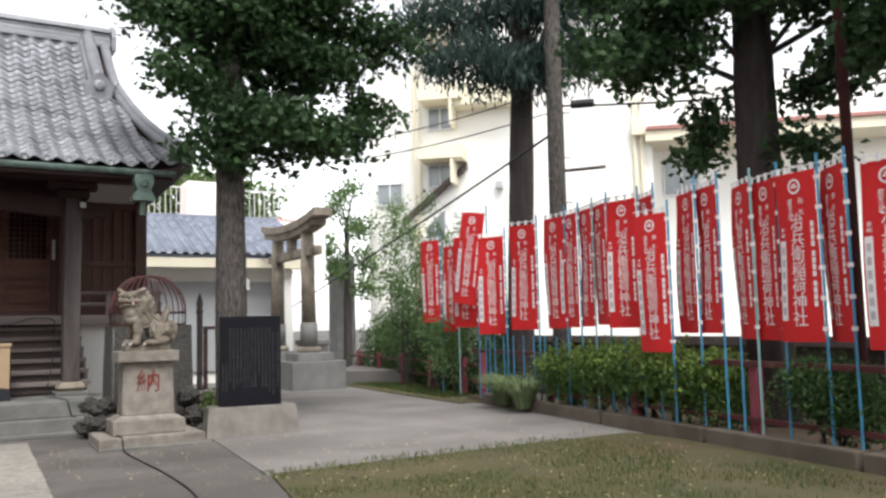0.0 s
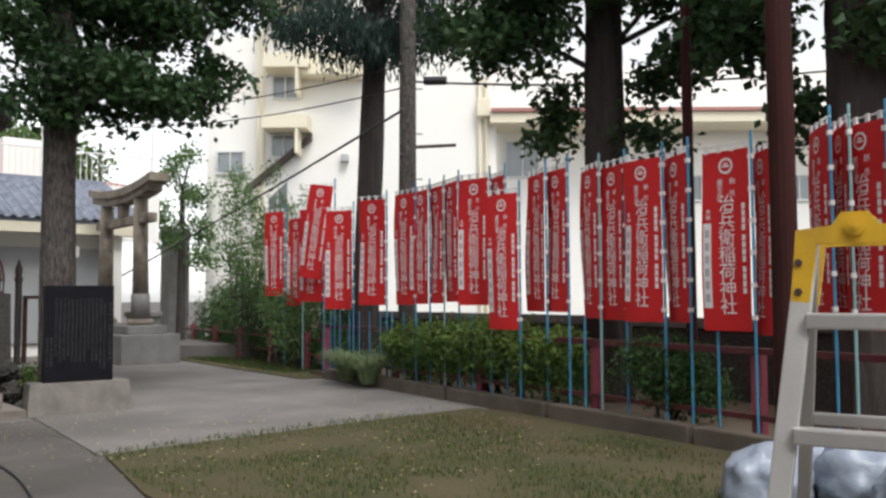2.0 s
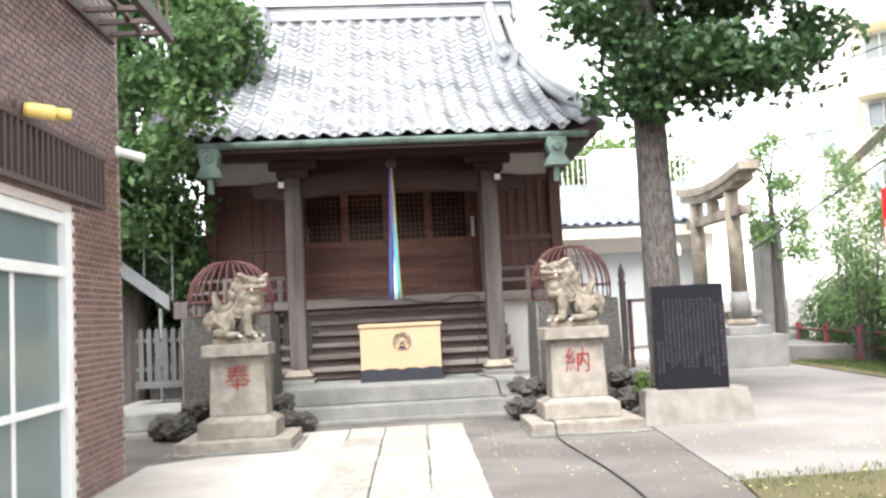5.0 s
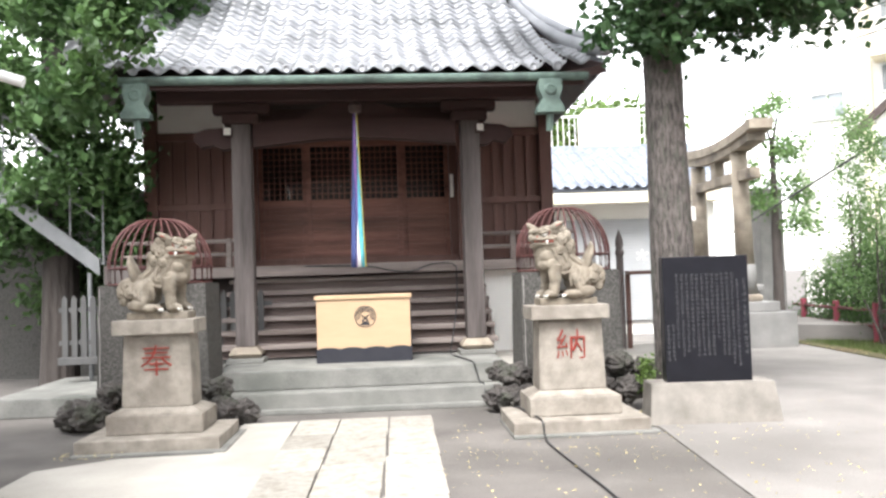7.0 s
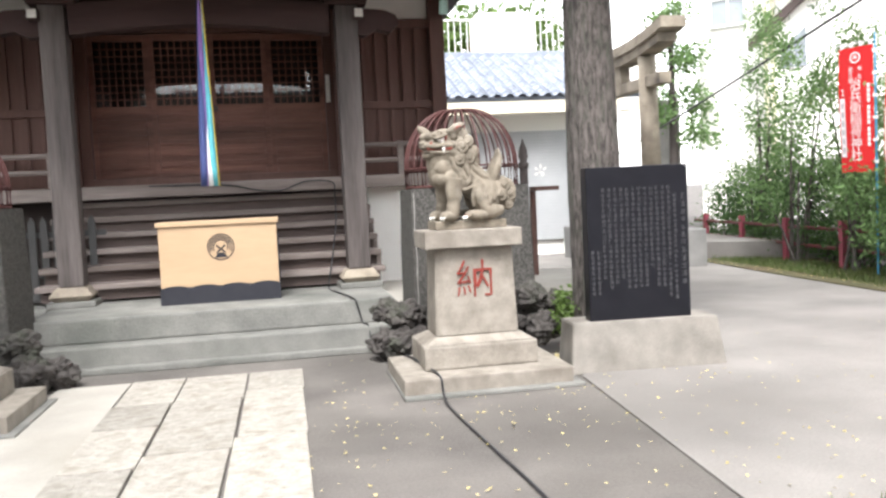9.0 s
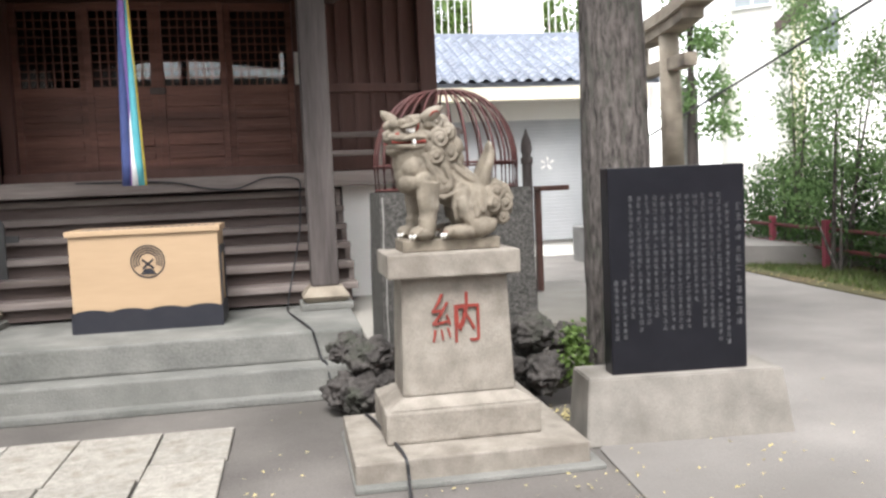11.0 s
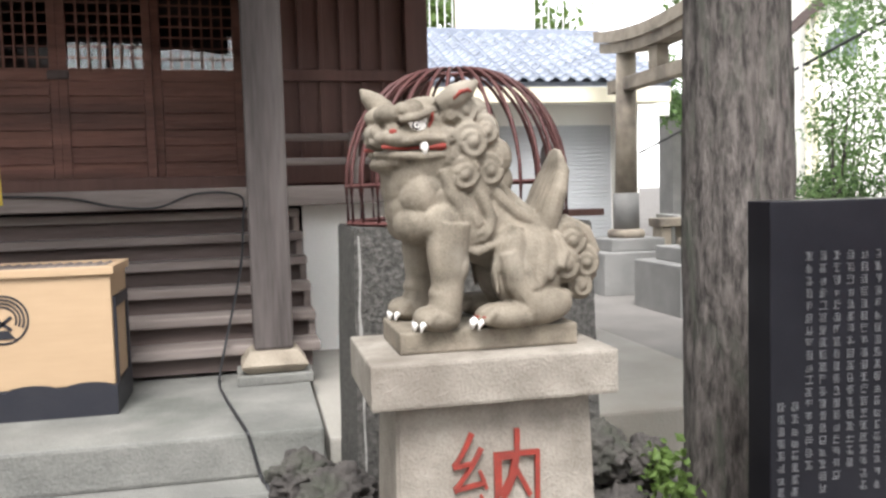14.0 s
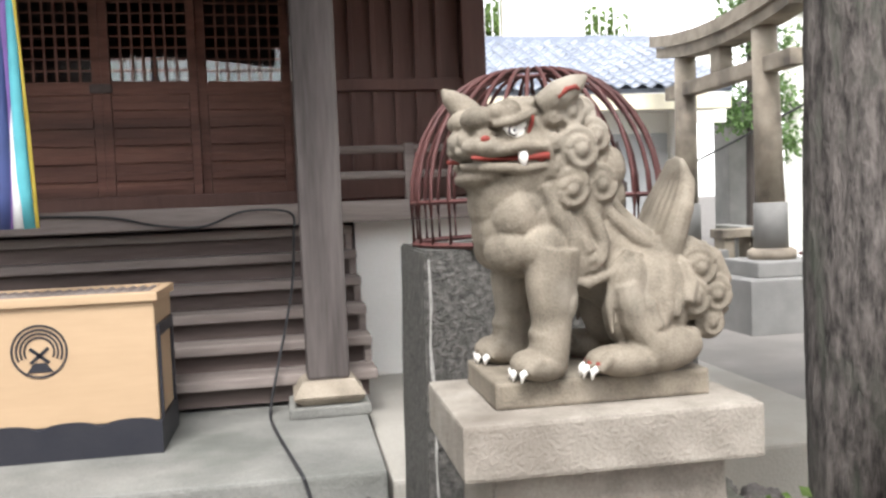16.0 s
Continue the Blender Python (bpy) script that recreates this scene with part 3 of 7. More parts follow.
# planting bed behind the kerb and the kerb itself
solid("planting_bed", prism([(fence_x(-6) - 0.1, -6), (fence_x(13.4) - 0.1, 13.4), (fence_x(13.4) + 4, 13.4), (fence_x(-6) + 4, -6)], -0.02, 0.06, "z"), "soil", "dark bare soil bed behind the kerb", "planting bed", kind="structure")
kerb = thing("kerb", "low weathered concrete kerb along the lawn", "kerb", kind="structure")
ky = -5.0
while ky < 12.6:
    kl = min(1.95, 12.6 - ky)
    part("kerb_block", B((-0.08, 0, -0.05), (0.08, kl, 0.16), 0.02, pose(fence_x(ky) - 0.12, ky, 0, 0, 0, -8.53)), "kerb_stone", kerb)
    ky += 2.0

# unseen wall added at the yard's far end; its height shapes the door pane reflections
solid("reflection_wall", B((-14.0, -14.3, 0), (16.0, -14.0, 6.6), 0.02), "south_wall", "unseen plain grey-brown wall added to darken the door pane reflections", "wall", kind="structure")

# ---- shrine hall ----
AX = 1.70
HALL = Matrix.Translation((1.673, 13.925, 0.02)) @ Matrix.Rotation(radians(1.5), 4, "Z") @ Matrix.Diagonal((1.02, 0.895, 1, 1)) @ Matrix.Translation((-1.76, -13.74, 0))
shrine = thing("shrine_hall", "dark timber shrine hall with grey tiled roof", "shrine", HALL)
plat = thing("stone_steps", "two broad grey concrete steps before the shrine", "steps")
part("ledge", B((0.10, 12.54, 0), (3.36, 12.80, 0.055), 0.012), "step_concrete", plat)
part("step", B((0.05, 12.64, 0.0), (3.34, 14.5, 0.225), 0.018), "step_concrete", plat)
part("step", B((0.09, 12.86, 0.2255), (3.31, 14.5, 0.445), 0.02), "step_concrete", plat)
part("side_slab", B((3.342, 12.99, 0), (5.9, 15.62, 0.35), 0.02), "concrete_pale", plat)
FL = 1.62
# floor body, base wall
part("floor", B((-1.25, 15.05, FL - 0.14), (4.6, 20.5, FL), 0.01), "wood_dark", shrine)
part("base_wall", B((3.47, 15.36, 0), (4.62, 15.45, FL - 0.141), 0.0), "plaster", shrine, "white plastered base wall")
# left and rear base walls carry the under-floor shade in their colour
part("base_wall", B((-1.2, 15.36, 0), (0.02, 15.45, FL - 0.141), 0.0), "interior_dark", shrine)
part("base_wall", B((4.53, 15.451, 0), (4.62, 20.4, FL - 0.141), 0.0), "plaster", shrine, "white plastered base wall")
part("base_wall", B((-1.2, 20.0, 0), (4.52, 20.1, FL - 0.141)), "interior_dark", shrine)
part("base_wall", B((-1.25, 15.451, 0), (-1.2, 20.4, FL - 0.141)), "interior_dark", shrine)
part("rear_wall", B((-1.15, 20.3, FL), (4.5, 20.4, 4.3)), "wood_dark", shrine)
part("side_wall", B((4.36, 15.64, FL), (4.44, 20.29, 4.3)), "wood_dark", shrine)
part("side_wall", B((-1.1, 15.64, FL), (-1.02, 20.29, 4.3)), "wood_dark", shrine)
# ceiling and inner wall coloured as the unlit hall
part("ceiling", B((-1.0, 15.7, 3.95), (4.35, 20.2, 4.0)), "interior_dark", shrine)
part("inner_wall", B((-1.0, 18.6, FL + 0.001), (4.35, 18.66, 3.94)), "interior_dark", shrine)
# stairs: six treads between side strings
stairs = thing("timber_stairs", "weathered grey timber stairs up to the shrine doors", "stairs", HALL)
for k in range(7):
    z = 0.62 + k * 0.166
    y = 13.98 + k * 0.245
    w = 3.46 - 0.004 * k
    if k < 6:
        part("tread", B((0.0, y, z - 0.062), (w, y + 0.32, z), 0.014), "wood_step", stairs)
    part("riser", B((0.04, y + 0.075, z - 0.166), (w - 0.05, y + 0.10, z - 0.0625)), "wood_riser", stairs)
    if 0 < k < 6:
        part("step_end", B((w - 0.05, y + 0.035, z - 0.166), (w - 0.004, y + 0.28, z - 0.0625), 0.006), "wood_step", stairs)
part("sill", B((-1.25, 14.98, FL - 0.145), (4.55, 15.3, FL + 0.0), 0.015), "wood_step", shrine)
part("sill", B((0.25, 15.7, FL + 0.001), (3.2, 16.0, FL + 0.1), 0.012), "wood_dark", shrine)
# porch pillars with stone feet
for px in (0.385, 3.162):
    part("pillar", B((px - 0.116, 13.74, 0.62), (px + 0.116, 14.01, 3.35), 0.02), "wood_grey", shrine)
    part("pillar_foot_base", frustum((px - 0.155, 13.70, px + 0.155, 14.05), (px - 0.20, 13.65, px + 0.20, 14.10), 0.485, 0.53), "torii_stone", shrine, "tan stone pillar foot")
    part("pillar_foot", frustum((px - 0.20, 13.65, px + 0.20, 14.10), (px - 0.14, 13.71, px + 0.14, 14.04), 0.531, 0.619), "torii_stone", shrine, "tan stone pillar foot")
    part("pillar_plinth", B((px - 0.22, 13.64, 0.4255), (px + 0.22, 14.11, 0.4845), 0.012), "step_concrete", shrine)
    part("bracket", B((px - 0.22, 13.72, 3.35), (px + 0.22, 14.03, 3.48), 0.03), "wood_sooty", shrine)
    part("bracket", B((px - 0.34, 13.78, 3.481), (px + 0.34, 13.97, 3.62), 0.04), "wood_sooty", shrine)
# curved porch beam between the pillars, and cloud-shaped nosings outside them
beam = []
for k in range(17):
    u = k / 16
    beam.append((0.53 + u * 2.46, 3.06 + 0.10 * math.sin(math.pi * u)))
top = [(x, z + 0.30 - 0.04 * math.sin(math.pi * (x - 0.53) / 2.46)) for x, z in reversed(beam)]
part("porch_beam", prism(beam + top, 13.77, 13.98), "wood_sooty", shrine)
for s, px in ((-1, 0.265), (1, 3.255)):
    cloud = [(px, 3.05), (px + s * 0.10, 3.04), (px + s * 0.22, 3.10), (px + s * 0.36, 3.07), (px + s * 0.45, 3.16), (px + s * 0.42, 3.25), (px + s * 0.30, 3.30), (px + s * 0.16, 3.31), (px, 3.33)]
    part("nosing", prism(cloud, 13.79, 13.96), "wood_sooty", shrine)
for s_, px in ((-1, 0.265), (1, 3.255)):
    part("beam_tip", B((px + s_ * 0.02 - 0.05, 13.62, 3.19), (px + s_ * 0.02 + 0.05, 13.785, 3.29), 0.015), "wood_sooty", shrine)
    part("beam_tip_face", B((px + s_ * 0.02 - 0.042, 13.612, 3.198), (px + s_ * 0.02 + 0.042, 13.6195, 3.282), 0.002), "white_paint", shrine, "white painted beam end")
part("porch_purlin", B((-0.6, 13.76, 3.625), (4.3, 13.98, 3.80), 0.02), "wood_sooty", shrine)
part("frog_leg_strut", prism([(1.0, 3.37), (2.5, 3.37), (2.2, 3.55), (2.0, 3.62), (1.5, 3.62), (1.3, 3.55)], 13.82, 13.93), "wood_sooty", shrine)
# front wall: corner posts, rails, boarded bays, white panels
WY = 15.55
for px in (-1.06, 0.17, 3.25, 4.42):
    part("wall_post", B((px - 0.09, WY - 0.09, FL + 0.001), (px + 0.09, WY + 0.09, 4.25), 0.012), "wood_dark", shrine)
for x0, x1 in ((-0.96, 0.07), (3.35, 4.32)):
    part("wall_board", B((x0, WY + 0.01, FL + 0.002), (x1, WY + 0.05, 3.42)), "wood_dark", shrine)
    part("white_panel", B((x0, WY - 0.01, 3.53), (x1, WY + 0.03, 4.02)), "plaster", shrine, "white plaster panel under the eave")
    for z, h in ((1.64, 0.16), (2.44, 0.09), (3.42, 0.11), (4.02, 0.14)):
        part("wall_rail", B((x0 - 0.01, WY - 0.05, z), (x1 + 0.01, WY + 0.045, z + h), 0.008), "wood_dark", shrine)
    for k in range(1, 6):
        xx = x0 + (x1 - x0) * k / 6
        part("batten", B((xx - 0.017, WY - 0.03, 1.801), (xx + 0.017, WY + 0.0095, 2.439), 0.004), "wood_dark", shrine)
        part("batten", B((xx - 0.017, WY - 0.03, 2.531), (xx + 0.017, WY + 0.0095, 3.419), 0.004), "wood_dark", shrine)
# low veranda railing beside the doors
for x0, x1 in ((3.30, 4.7), (-1.35, 0.1)):
    for z in (1.80, 1.98):
        part("veranda_rail", T([(x0, 15.12, z), (x1, 15.12, z)], 0.028, 8), "wood_step", shrine)
    for xx in (x0 + 0.55, x1 - 0.08):
        part("veranda_post", B((xx - 0.035, 15.085, FL + 0.001), (xx + 0.035, 15.155, 2.02), 0.008), "wood_step", shrine)
# the doors: two pairs of lattice leaves over slatted panels
DY = 16.08
part("door_lintel", B((0.07, DY - 0.09, 3.47), (3.34, DY + 0.09, 3.62), 0.012), "wood_dark", shrine)
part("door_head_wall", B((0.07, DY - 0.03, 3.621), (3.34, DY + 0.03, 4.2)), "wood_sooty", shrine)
for px in (0.26, 3.14):
    part("door_jamb", B((px - 0.06, DY - 0.10, FL + 0.002), (px + 0.06, DY + 0.08, 3.469), 0.01), "wood_dark", shrine)
for px in (0.125, 3.27):
    part("return_wall", B((px - 0.045, WY + 0.09, FL + 0.002), (px + 0.045, DY - 0.101, 4.2)), "wood_dark", shrine)
leaf_w = (3.08 - 0.32) / 4
for k in range(4):
    x0 = 0.32 + k * leaf_w
    x1 = x0 + leaf_w
    yy = DY + (0.0 if k in (1, 2) else 0.05)
    door = part("door", B((x0, yy - 0.02, 2.50), (x1, yy + 0.02, 2.60), 0.006), "wood_door", shrine, "lattice door leaf over slatted wood panels")
    for a, b in ((x0, x0 + 0.065), (x1 - 0.065, x1)):
        part("stile", B((a, yy - 0.022, FL + 0.105), (b, yy + 0.022, 3.465), 0.006), "wood_door", door)
    part("rail", B((x0 + 0.066, yy - 0.02, FL + 0.105), (x1 - 0.066, yy + 0.02, FL + 0.19), 0.006), "wood_door", door)
    part("rail", B((x0 + 0.066, yy - 0.02, 3.38), (x1 - 0.066, yy + 0.02, 3.465), 0.006), "wood_door", door)
    part("panel", B((x0 + 0.066, yy - 0.002, FL + 0.19), (x1 - 0.066, yy + 0.008, 2.50)), "wood_door", door)
    for j in range(5):
        z = FL + 0.225 + j * 0.134
        part("slat", B((x0 + 0.068, yy - 0.034, z), (x1 - 0.068, yy - 0.0025, z + 0.062 + 0.012 * (j % 2)), 0.008), "wood_door", door)
    for j in range(1, 7):
        xx = x0 + 0.065 + (leaf_w - 0.13) * j / 7
        part("lattice_bar", B((xx - 0.008, yy - 0.012, 2.601), (xx + 0.008, yy + 0.004, 3.379)), "wood_door", door)
    for j in range(1, 9):
        z = 2.6 + 0.78 * j / 9
        part("lattice_bar", B((x0 + 0.066, yy + 0.0045, z - 0.007), (x1 - 0.066, yy + 0.016, z + 0.007)), "wood_door", door)
    part("pane", B((x0 + 0.066, yy + 0.017, 2.601), (x1 - 0.066, yy + 0.0195, 3.379)), "glass_clear", door).visible_shadow = False
part("latch", B((1.62, DY - 0.06, 2.51), (1.78, DY - 0.024, 2.58), 0.015), "iron_dark", shrine, "black iron door latch")
part("name_plate", B((3.085, DY - 0.125, 2.58), (3.135, DY - 0.102, 2.92), 0.004), "white_paint", shrine, "small white plate on the door jamb")


# ---- roof ----
def roof_z(y):
    """Height of the front slope: steep near the ridge, flattening to the eave."""
    u = (y - 12.35) / (17.2 - 12.35)
    return 3.66 + 1.75 * u + 1.25 * u * u + 0.1 * u * u * u


def side_reach(y):
    """How far the front slope reaches to either side of the axis at depth y."""
    return 2.35 + max(0.0, 15.7 - y) / 3.35 * 0.5


def corner_lift(x, y):
    e = max(0.0, (abs(x - AX) - 1.7) / 1.15)
    return 0.14 * e * e * max(0.0, min(1.0, (15.5 - y) / 3))


def deck(name, rows, t, material):
    """A curved deck of thickness t through rows of points."""
    verts, faces = [], []
    n = len(rows[0])
    for s in (0, -t):
        for r in rows:
            verts += [(p[0], p[1], p[2] + s) for p in r]
    m = len(rows) * n
    for i in range(len(rows) - 1):
        for j in range(n - 1):
            a = i * n + j
            faces.append((a, a + 1, a + n + 1, a + n))
            faces.append((m + a, m + a + n, m + a + n + 1, m + a + 1))
    for j in range(n - 1):
        a, b = j, (len(rows) - 1) * n + j
        faces.append((a, m + a, m + a + 1, a + 1))
        faces.append((b, b + 1, m + b + 1, m + b))
    for i in range(len(rows) - 1):
        a, b = i * n, i * n + n - 1
        faces.append((a, a + n, m + a + n, m + a))
        faces.append((b, m + b, m + b + n, b + n))
    return raw(name, verts, faces, material, shrine)


ys = [12.35, 12.8, 13.3, 14.0, 14.5, 15.0, 15.7]
rows = [[(AX + side_reach(y) * (2 * j / 16 - 1), y, roof_z(y) - 0.075 + corner_lift(AX + side_reach(y) * (2 * j / 16 - 1), y)) for j in range(17)] for y in ys]
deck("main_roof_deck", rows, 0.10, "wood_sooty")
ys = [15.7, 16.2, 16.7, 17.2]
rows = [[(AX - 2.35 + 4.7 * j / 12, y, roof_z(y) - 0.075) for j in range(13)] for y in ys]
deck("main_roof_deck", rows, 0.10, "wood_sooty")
rows = [[(AX - 2.35 + 4.7 * j / 12, 34.4 - y, roof_z(y) - 0.02) for j in range(13)] for y in reversed(ys)]
rows.append([(AX - 3.6 + 7.2 * j / 12, 20.6, 4.0) for j in range(13)])
deck("rear_roof_deck", rows, 0.10, "tile_grey")
for s in (-1, 1):
    rows = []
    for k in range(5):
        u = k / 4
        y0 = 15.7 - 3.35 * u
        rows.append([(AX + s * (2.35 + 0.5 * u), y0 + (20.6 - y0) * j / 8, roof_z(y0) - 0.02 + (0.14 * u * max(0.0, 1 - j / 3))) for j in range(9)])
    deck("side_roof_deck", rows, 0.10, "tile_grey")
    part("gable", prism([(15.7, roof_z(15.7) - 0.1), (17.2, roof_z(17.2) - 0.1), (18.7, roof_z(15.7) - 0.1)], AX + s * 2.25, AX + s * 2.30, "x"), "wood_dark", shrine)

# pan tiles, wavy across, overlapping down the slope
TP, TL = 0.265, 0.225


def tile_mesh():
    prof = []
    for k in range(7):
        u = k / 6
        prof.append((u * TP * 1.04 - TP * 0.52, 0.038 * math.cos(2 * math.pi * (u - 0.12)) + 0.03))
    verts, faces = [], []
    for yy, dz in ((0.0, 0.030), (TL * 1.12, 0.0)):
        verts += [(x, yy, z + dz) for x, z in prof]
    verts += [(x, 0.0, z + 0.030 - 0.032) for x, z in prof]
    for k in range(6):
        faces.append((k, k + 1, 7 + k + 1, 7 + k))
        faces.append((14 + k, 15 + k, k + 1, k))
    return verts, faces


tv, tf = tile_mesh()
tme = bpy.data.meshes.new("roof_tile")
tme.from_pydata(tv, [], tf)
tme.materials.append(M["tile_grey"])
tme.polygons.foreach_set("use_smooth", [True] * len(tme.polygons))
spots = []
y = 12.30
while y < 17.1:
    slope = math.atan2(roof_z(y + 0.1) - roof_z(y), 0.1)
    r = side_reach(y + 0.1)
    n = int(r / TP)
    for j in range(-n, n):
        x = AX + (j + 0.5) * TP
        lift = corner_lift(x, y)
        spots.append((x, y, roof_z(y) + lift, math.degrees(slope)))
    y += TL * math.cos(slope)
near = spots[:300]
far = spots[len(near):]
for x, y, z, a in near:
    o = new("roof_tile", tme)
    o.parent = shrine
    o.matrix_basis = pose(x + random.uniform(-0.004, 0.004), y, z + random.uniform(-0.003, 0.003), a + random.uniform(-0.8, 0.8), 0, random.uniform(-0.6, 0.6))
verts, faces = [], []
for x, y, z, a in far:
    m = pose(x + random.uniform(-0.004, 0.004), y, z + random.uniform(-0.003, 0.003), a + random.uniform(-0.8, 0.8), 0, 0)
    k = len(verts)
    verts += [tuple(m @ Vector(v)) for v in tv]
    faces += [tuple(i + k for i in f) for f in tf]
rest = raw("roof_tiles", verts, faces, "tile_grey", shrine, True)
rest["kind"] = "stuff"
# round eave-end tiles
eave = lathe([(0.052, 0), (0.052, 0.03), (0.035, 0.034), (0.03, 0.026)], 14)
eave_ob = part("eave_end_tile", eave, "tile_grey", shrine, "", True)
n = int(5.2 / TP)
eave_ob.matrix_basis = pose(AX + (0 - (n - 1) / 2) * TP - 0.10, 12.3, roof_z(12.3) + 0.05, 90, 0, 0)
for j in range(1, n):
    share("eave_end_tile", eave_ob, shrine, pose(AX + (j - (n - 1) / 2) * TP - 0.10, 12.3, roof_z(12.3) + 0.05, 90, 0, 0))
# ridges: main ridge of stacked courses, two descending ridges with end ornaments, hip ridges
for k, (w, z0, z1) in enumerate(((0.20, 0.0, 0.10), (0.17, 0.101, 0.19), (0.15, 0.191, 0.27), (0.19, 0.271, 0.31))):
    part("ridge_course", B((AX - 2.42, 17.2 - w, roof_z(17.2) - 0.06 + z0), (AX + 2.42, 17.2 + w, roof_z(17.2) - 0.06 + z1), 0.02), "tile_grey", shrine)
part("ridge_cap", T([(AX - 2.44, 17.2, roof_z(17.2) + 0.27), (AX + 2.44, 17.2, roof_z(17.2) + 0.27)], 0.085, 12), "tile_grey", shrine)
for s in (-1, 1):
    part("ridge_ornament", prism([(-0.22, 0), (0.22, 0), (0.25, 0.25), (0.16, 0.42), (0, 0.52), (-0.16, 0.42), (-0.25, 0.25)], -0.04, 0.04, "x"), "tile_grey", shrine).matrix_basis = Matrix.Translation((AX + s * 2.47, 17.2, roof_z(17.2) - 0.12))
    xr = AX + s * 2.02
    for dx, rr, hh in ((0, 0.11, 0.27), (0.0, 0.16, 0.12), (s * 0.29, 0.085, 0.12)):
        pts = [(xr + dx, 17.05 - 1.5 * k / 8, roof_z(17.05 - 1.5 * k / 8) + hh + (0.05 * (k / 8) ** 3)) for k in range(9)]
        part("descending_ridge", T(pts, rr, 10), "tile_grey", shrine, "", True)
    part("ridge_end_ornament", prism([(-0.2, -0.12), (0.2, -0.12), (0.23, 0.1), (0.13, 0.26), (0, 0.33), (-0.13, 0.26), (-0.23, 0.1)], 15.44, 15.53), "tile_grey", shrine).matrix_basis = Matrix.Translation((xr, 0, roof_z(15.5) + 0.09))
    part("ornament_disc", lathe([(0.09, 0), (0.085, 0.06), (0.04, 0.08)], 14), "tile_grey", shrine).matrix_basis = pose(xr, 15.44, roof_z(15.5) + 0.2, 90)
    pts = []
    for k in range(9):
        u = k / 8
        xx, yy = AX + s * (2.32 + 0.53 * u), 15.7 - 3.33 * u
        pts.append((xx, yy, roof_z(yy) + 0.08 + 0.16 * u * u))
    part("hip_ridge", T(pts, 0.10, 10), "tile_grey", shrine, "", True)
    part("hip_ridge", T([(p[0], p[1], p[2] + 0.11) for p in pts], 0.06, 10), "tile_grey", shrine, "", True)
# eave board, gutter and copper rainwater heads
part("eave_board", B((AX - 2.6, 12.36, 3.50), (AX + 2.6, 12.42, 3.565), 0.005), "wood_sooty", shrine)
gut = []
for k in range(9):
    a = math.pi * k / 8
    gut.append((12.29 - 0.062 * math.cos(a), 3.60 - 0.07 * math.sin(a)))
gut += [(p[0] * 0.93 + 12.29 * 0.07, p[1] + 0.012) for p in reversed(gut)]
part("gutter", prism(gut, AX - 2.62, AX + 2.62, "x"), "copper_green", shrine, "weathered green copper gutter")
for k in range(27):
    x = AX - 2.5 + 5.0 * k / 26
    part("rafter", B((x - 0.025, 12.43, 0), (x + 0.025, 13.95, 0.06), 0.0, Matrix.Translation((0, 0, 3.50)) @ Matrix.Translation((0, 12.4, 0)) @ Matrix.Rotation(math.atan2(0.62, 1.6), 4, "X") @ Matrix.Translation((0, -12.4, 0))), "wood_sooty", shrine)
for s in (-1, 1):
    xh = AX + s * 2.19
    head = part("rainwater_head", prism([(-0.12, 0.14), (-0.13, 0.03), (-0.09, -0.08), (-0.15, -0.19), (-0.15, -0.23), (0.15, -0.23), (0.15, -0.19), (0.09, -0.08), (0.13, 0.03), (0.12, 0.14)], -0.10, 0.10), "copper_green", shrine, "ornate green copper rainwater head")
    head.matrix_basis = Matrix.Translation((xh, 12.31, 3.40))
    part("rosette", lathe([(0.07, 0), (0.06, 0.015), (0.04, 0.02), (0.035, 0.008)], 14), "copper_green", head).matrix_basis = pose(0, -0.101, 0.02, 90)
    part("downpipe", T([(0, 0, -0.231), (0, 0.05, -0.42)], 0.04, 10), "copper_green", head)

# bell rope of five coloured cloth strips
rope = thing("bell_rope", "braided bell rope of purple, white, teal and yellow cloth", "bell rope", (-0.016, -0.06, 0.02))
for k, key in enumerate(("rope_blue", "rope_purple", "rope_white", "rope_teal", "rope_yellow")):
    pts = [(1.71 + (k - 2) * (0.009 + 0.022 * u), 13.52 + 0.02 * math.cos(k * 2 + u * 5), 3.40 - 1.86 * u) for u in [j / 10 for j in range(11)]]
    part("cloth_strip", T(pts, [(0.010 + 0.024 * j / 10) * (1.15, 1.25, 0.8, 1.0, 0.45)[k] for j in range(11)], 8), key, rope, "", True)
part("wooden_bell_grip", lathe([(0.03, 0), (0.07, 0.02), (0.08, 0.09), (0.05, 0.13), (0.02, 0.15)], 14, (1.71, 13.52, 3.36)), "iron_dark", rope)

# ---- offering box ----
ob_ = thing("offering_box", "pale wooden offering box with black foot and round crest", "offering box", (1.72, 13.455, 0.446))
part("body", B((-0.55, 0, 0.16), (0.55, 0.52, 0.74), 0.008), "wood_pale", ob_)
scal = [(-0.56, 0.0), (0.56, 0.0), (0.56, 0.15)]
for k in range(24, -1, -1):
    u = k / 24
    scal.append((-0.56 + 1.12 * u, 0.15 + 0.03 * abs(math.sin(u * 4 * math.pi)) ** 0.6))
part("foot", prism(scal, -0.012, 0.0), "black_paint", ob_, "black scalloped foot board")
part("foot", B((-0.56, 0.0005, 0.0), (0.56, 0.53, 0.159), 0.005), "black_paint", ob_)
part("side_frame", B((0.551, 0.03, 0.16), (0.565, 0.06, 0.62)), "black_paint", ob_)
part("side_frame", B((0.551, 0.44, 0.16), (0.565, 0.47, 0.62)), "black_paint", ob_)
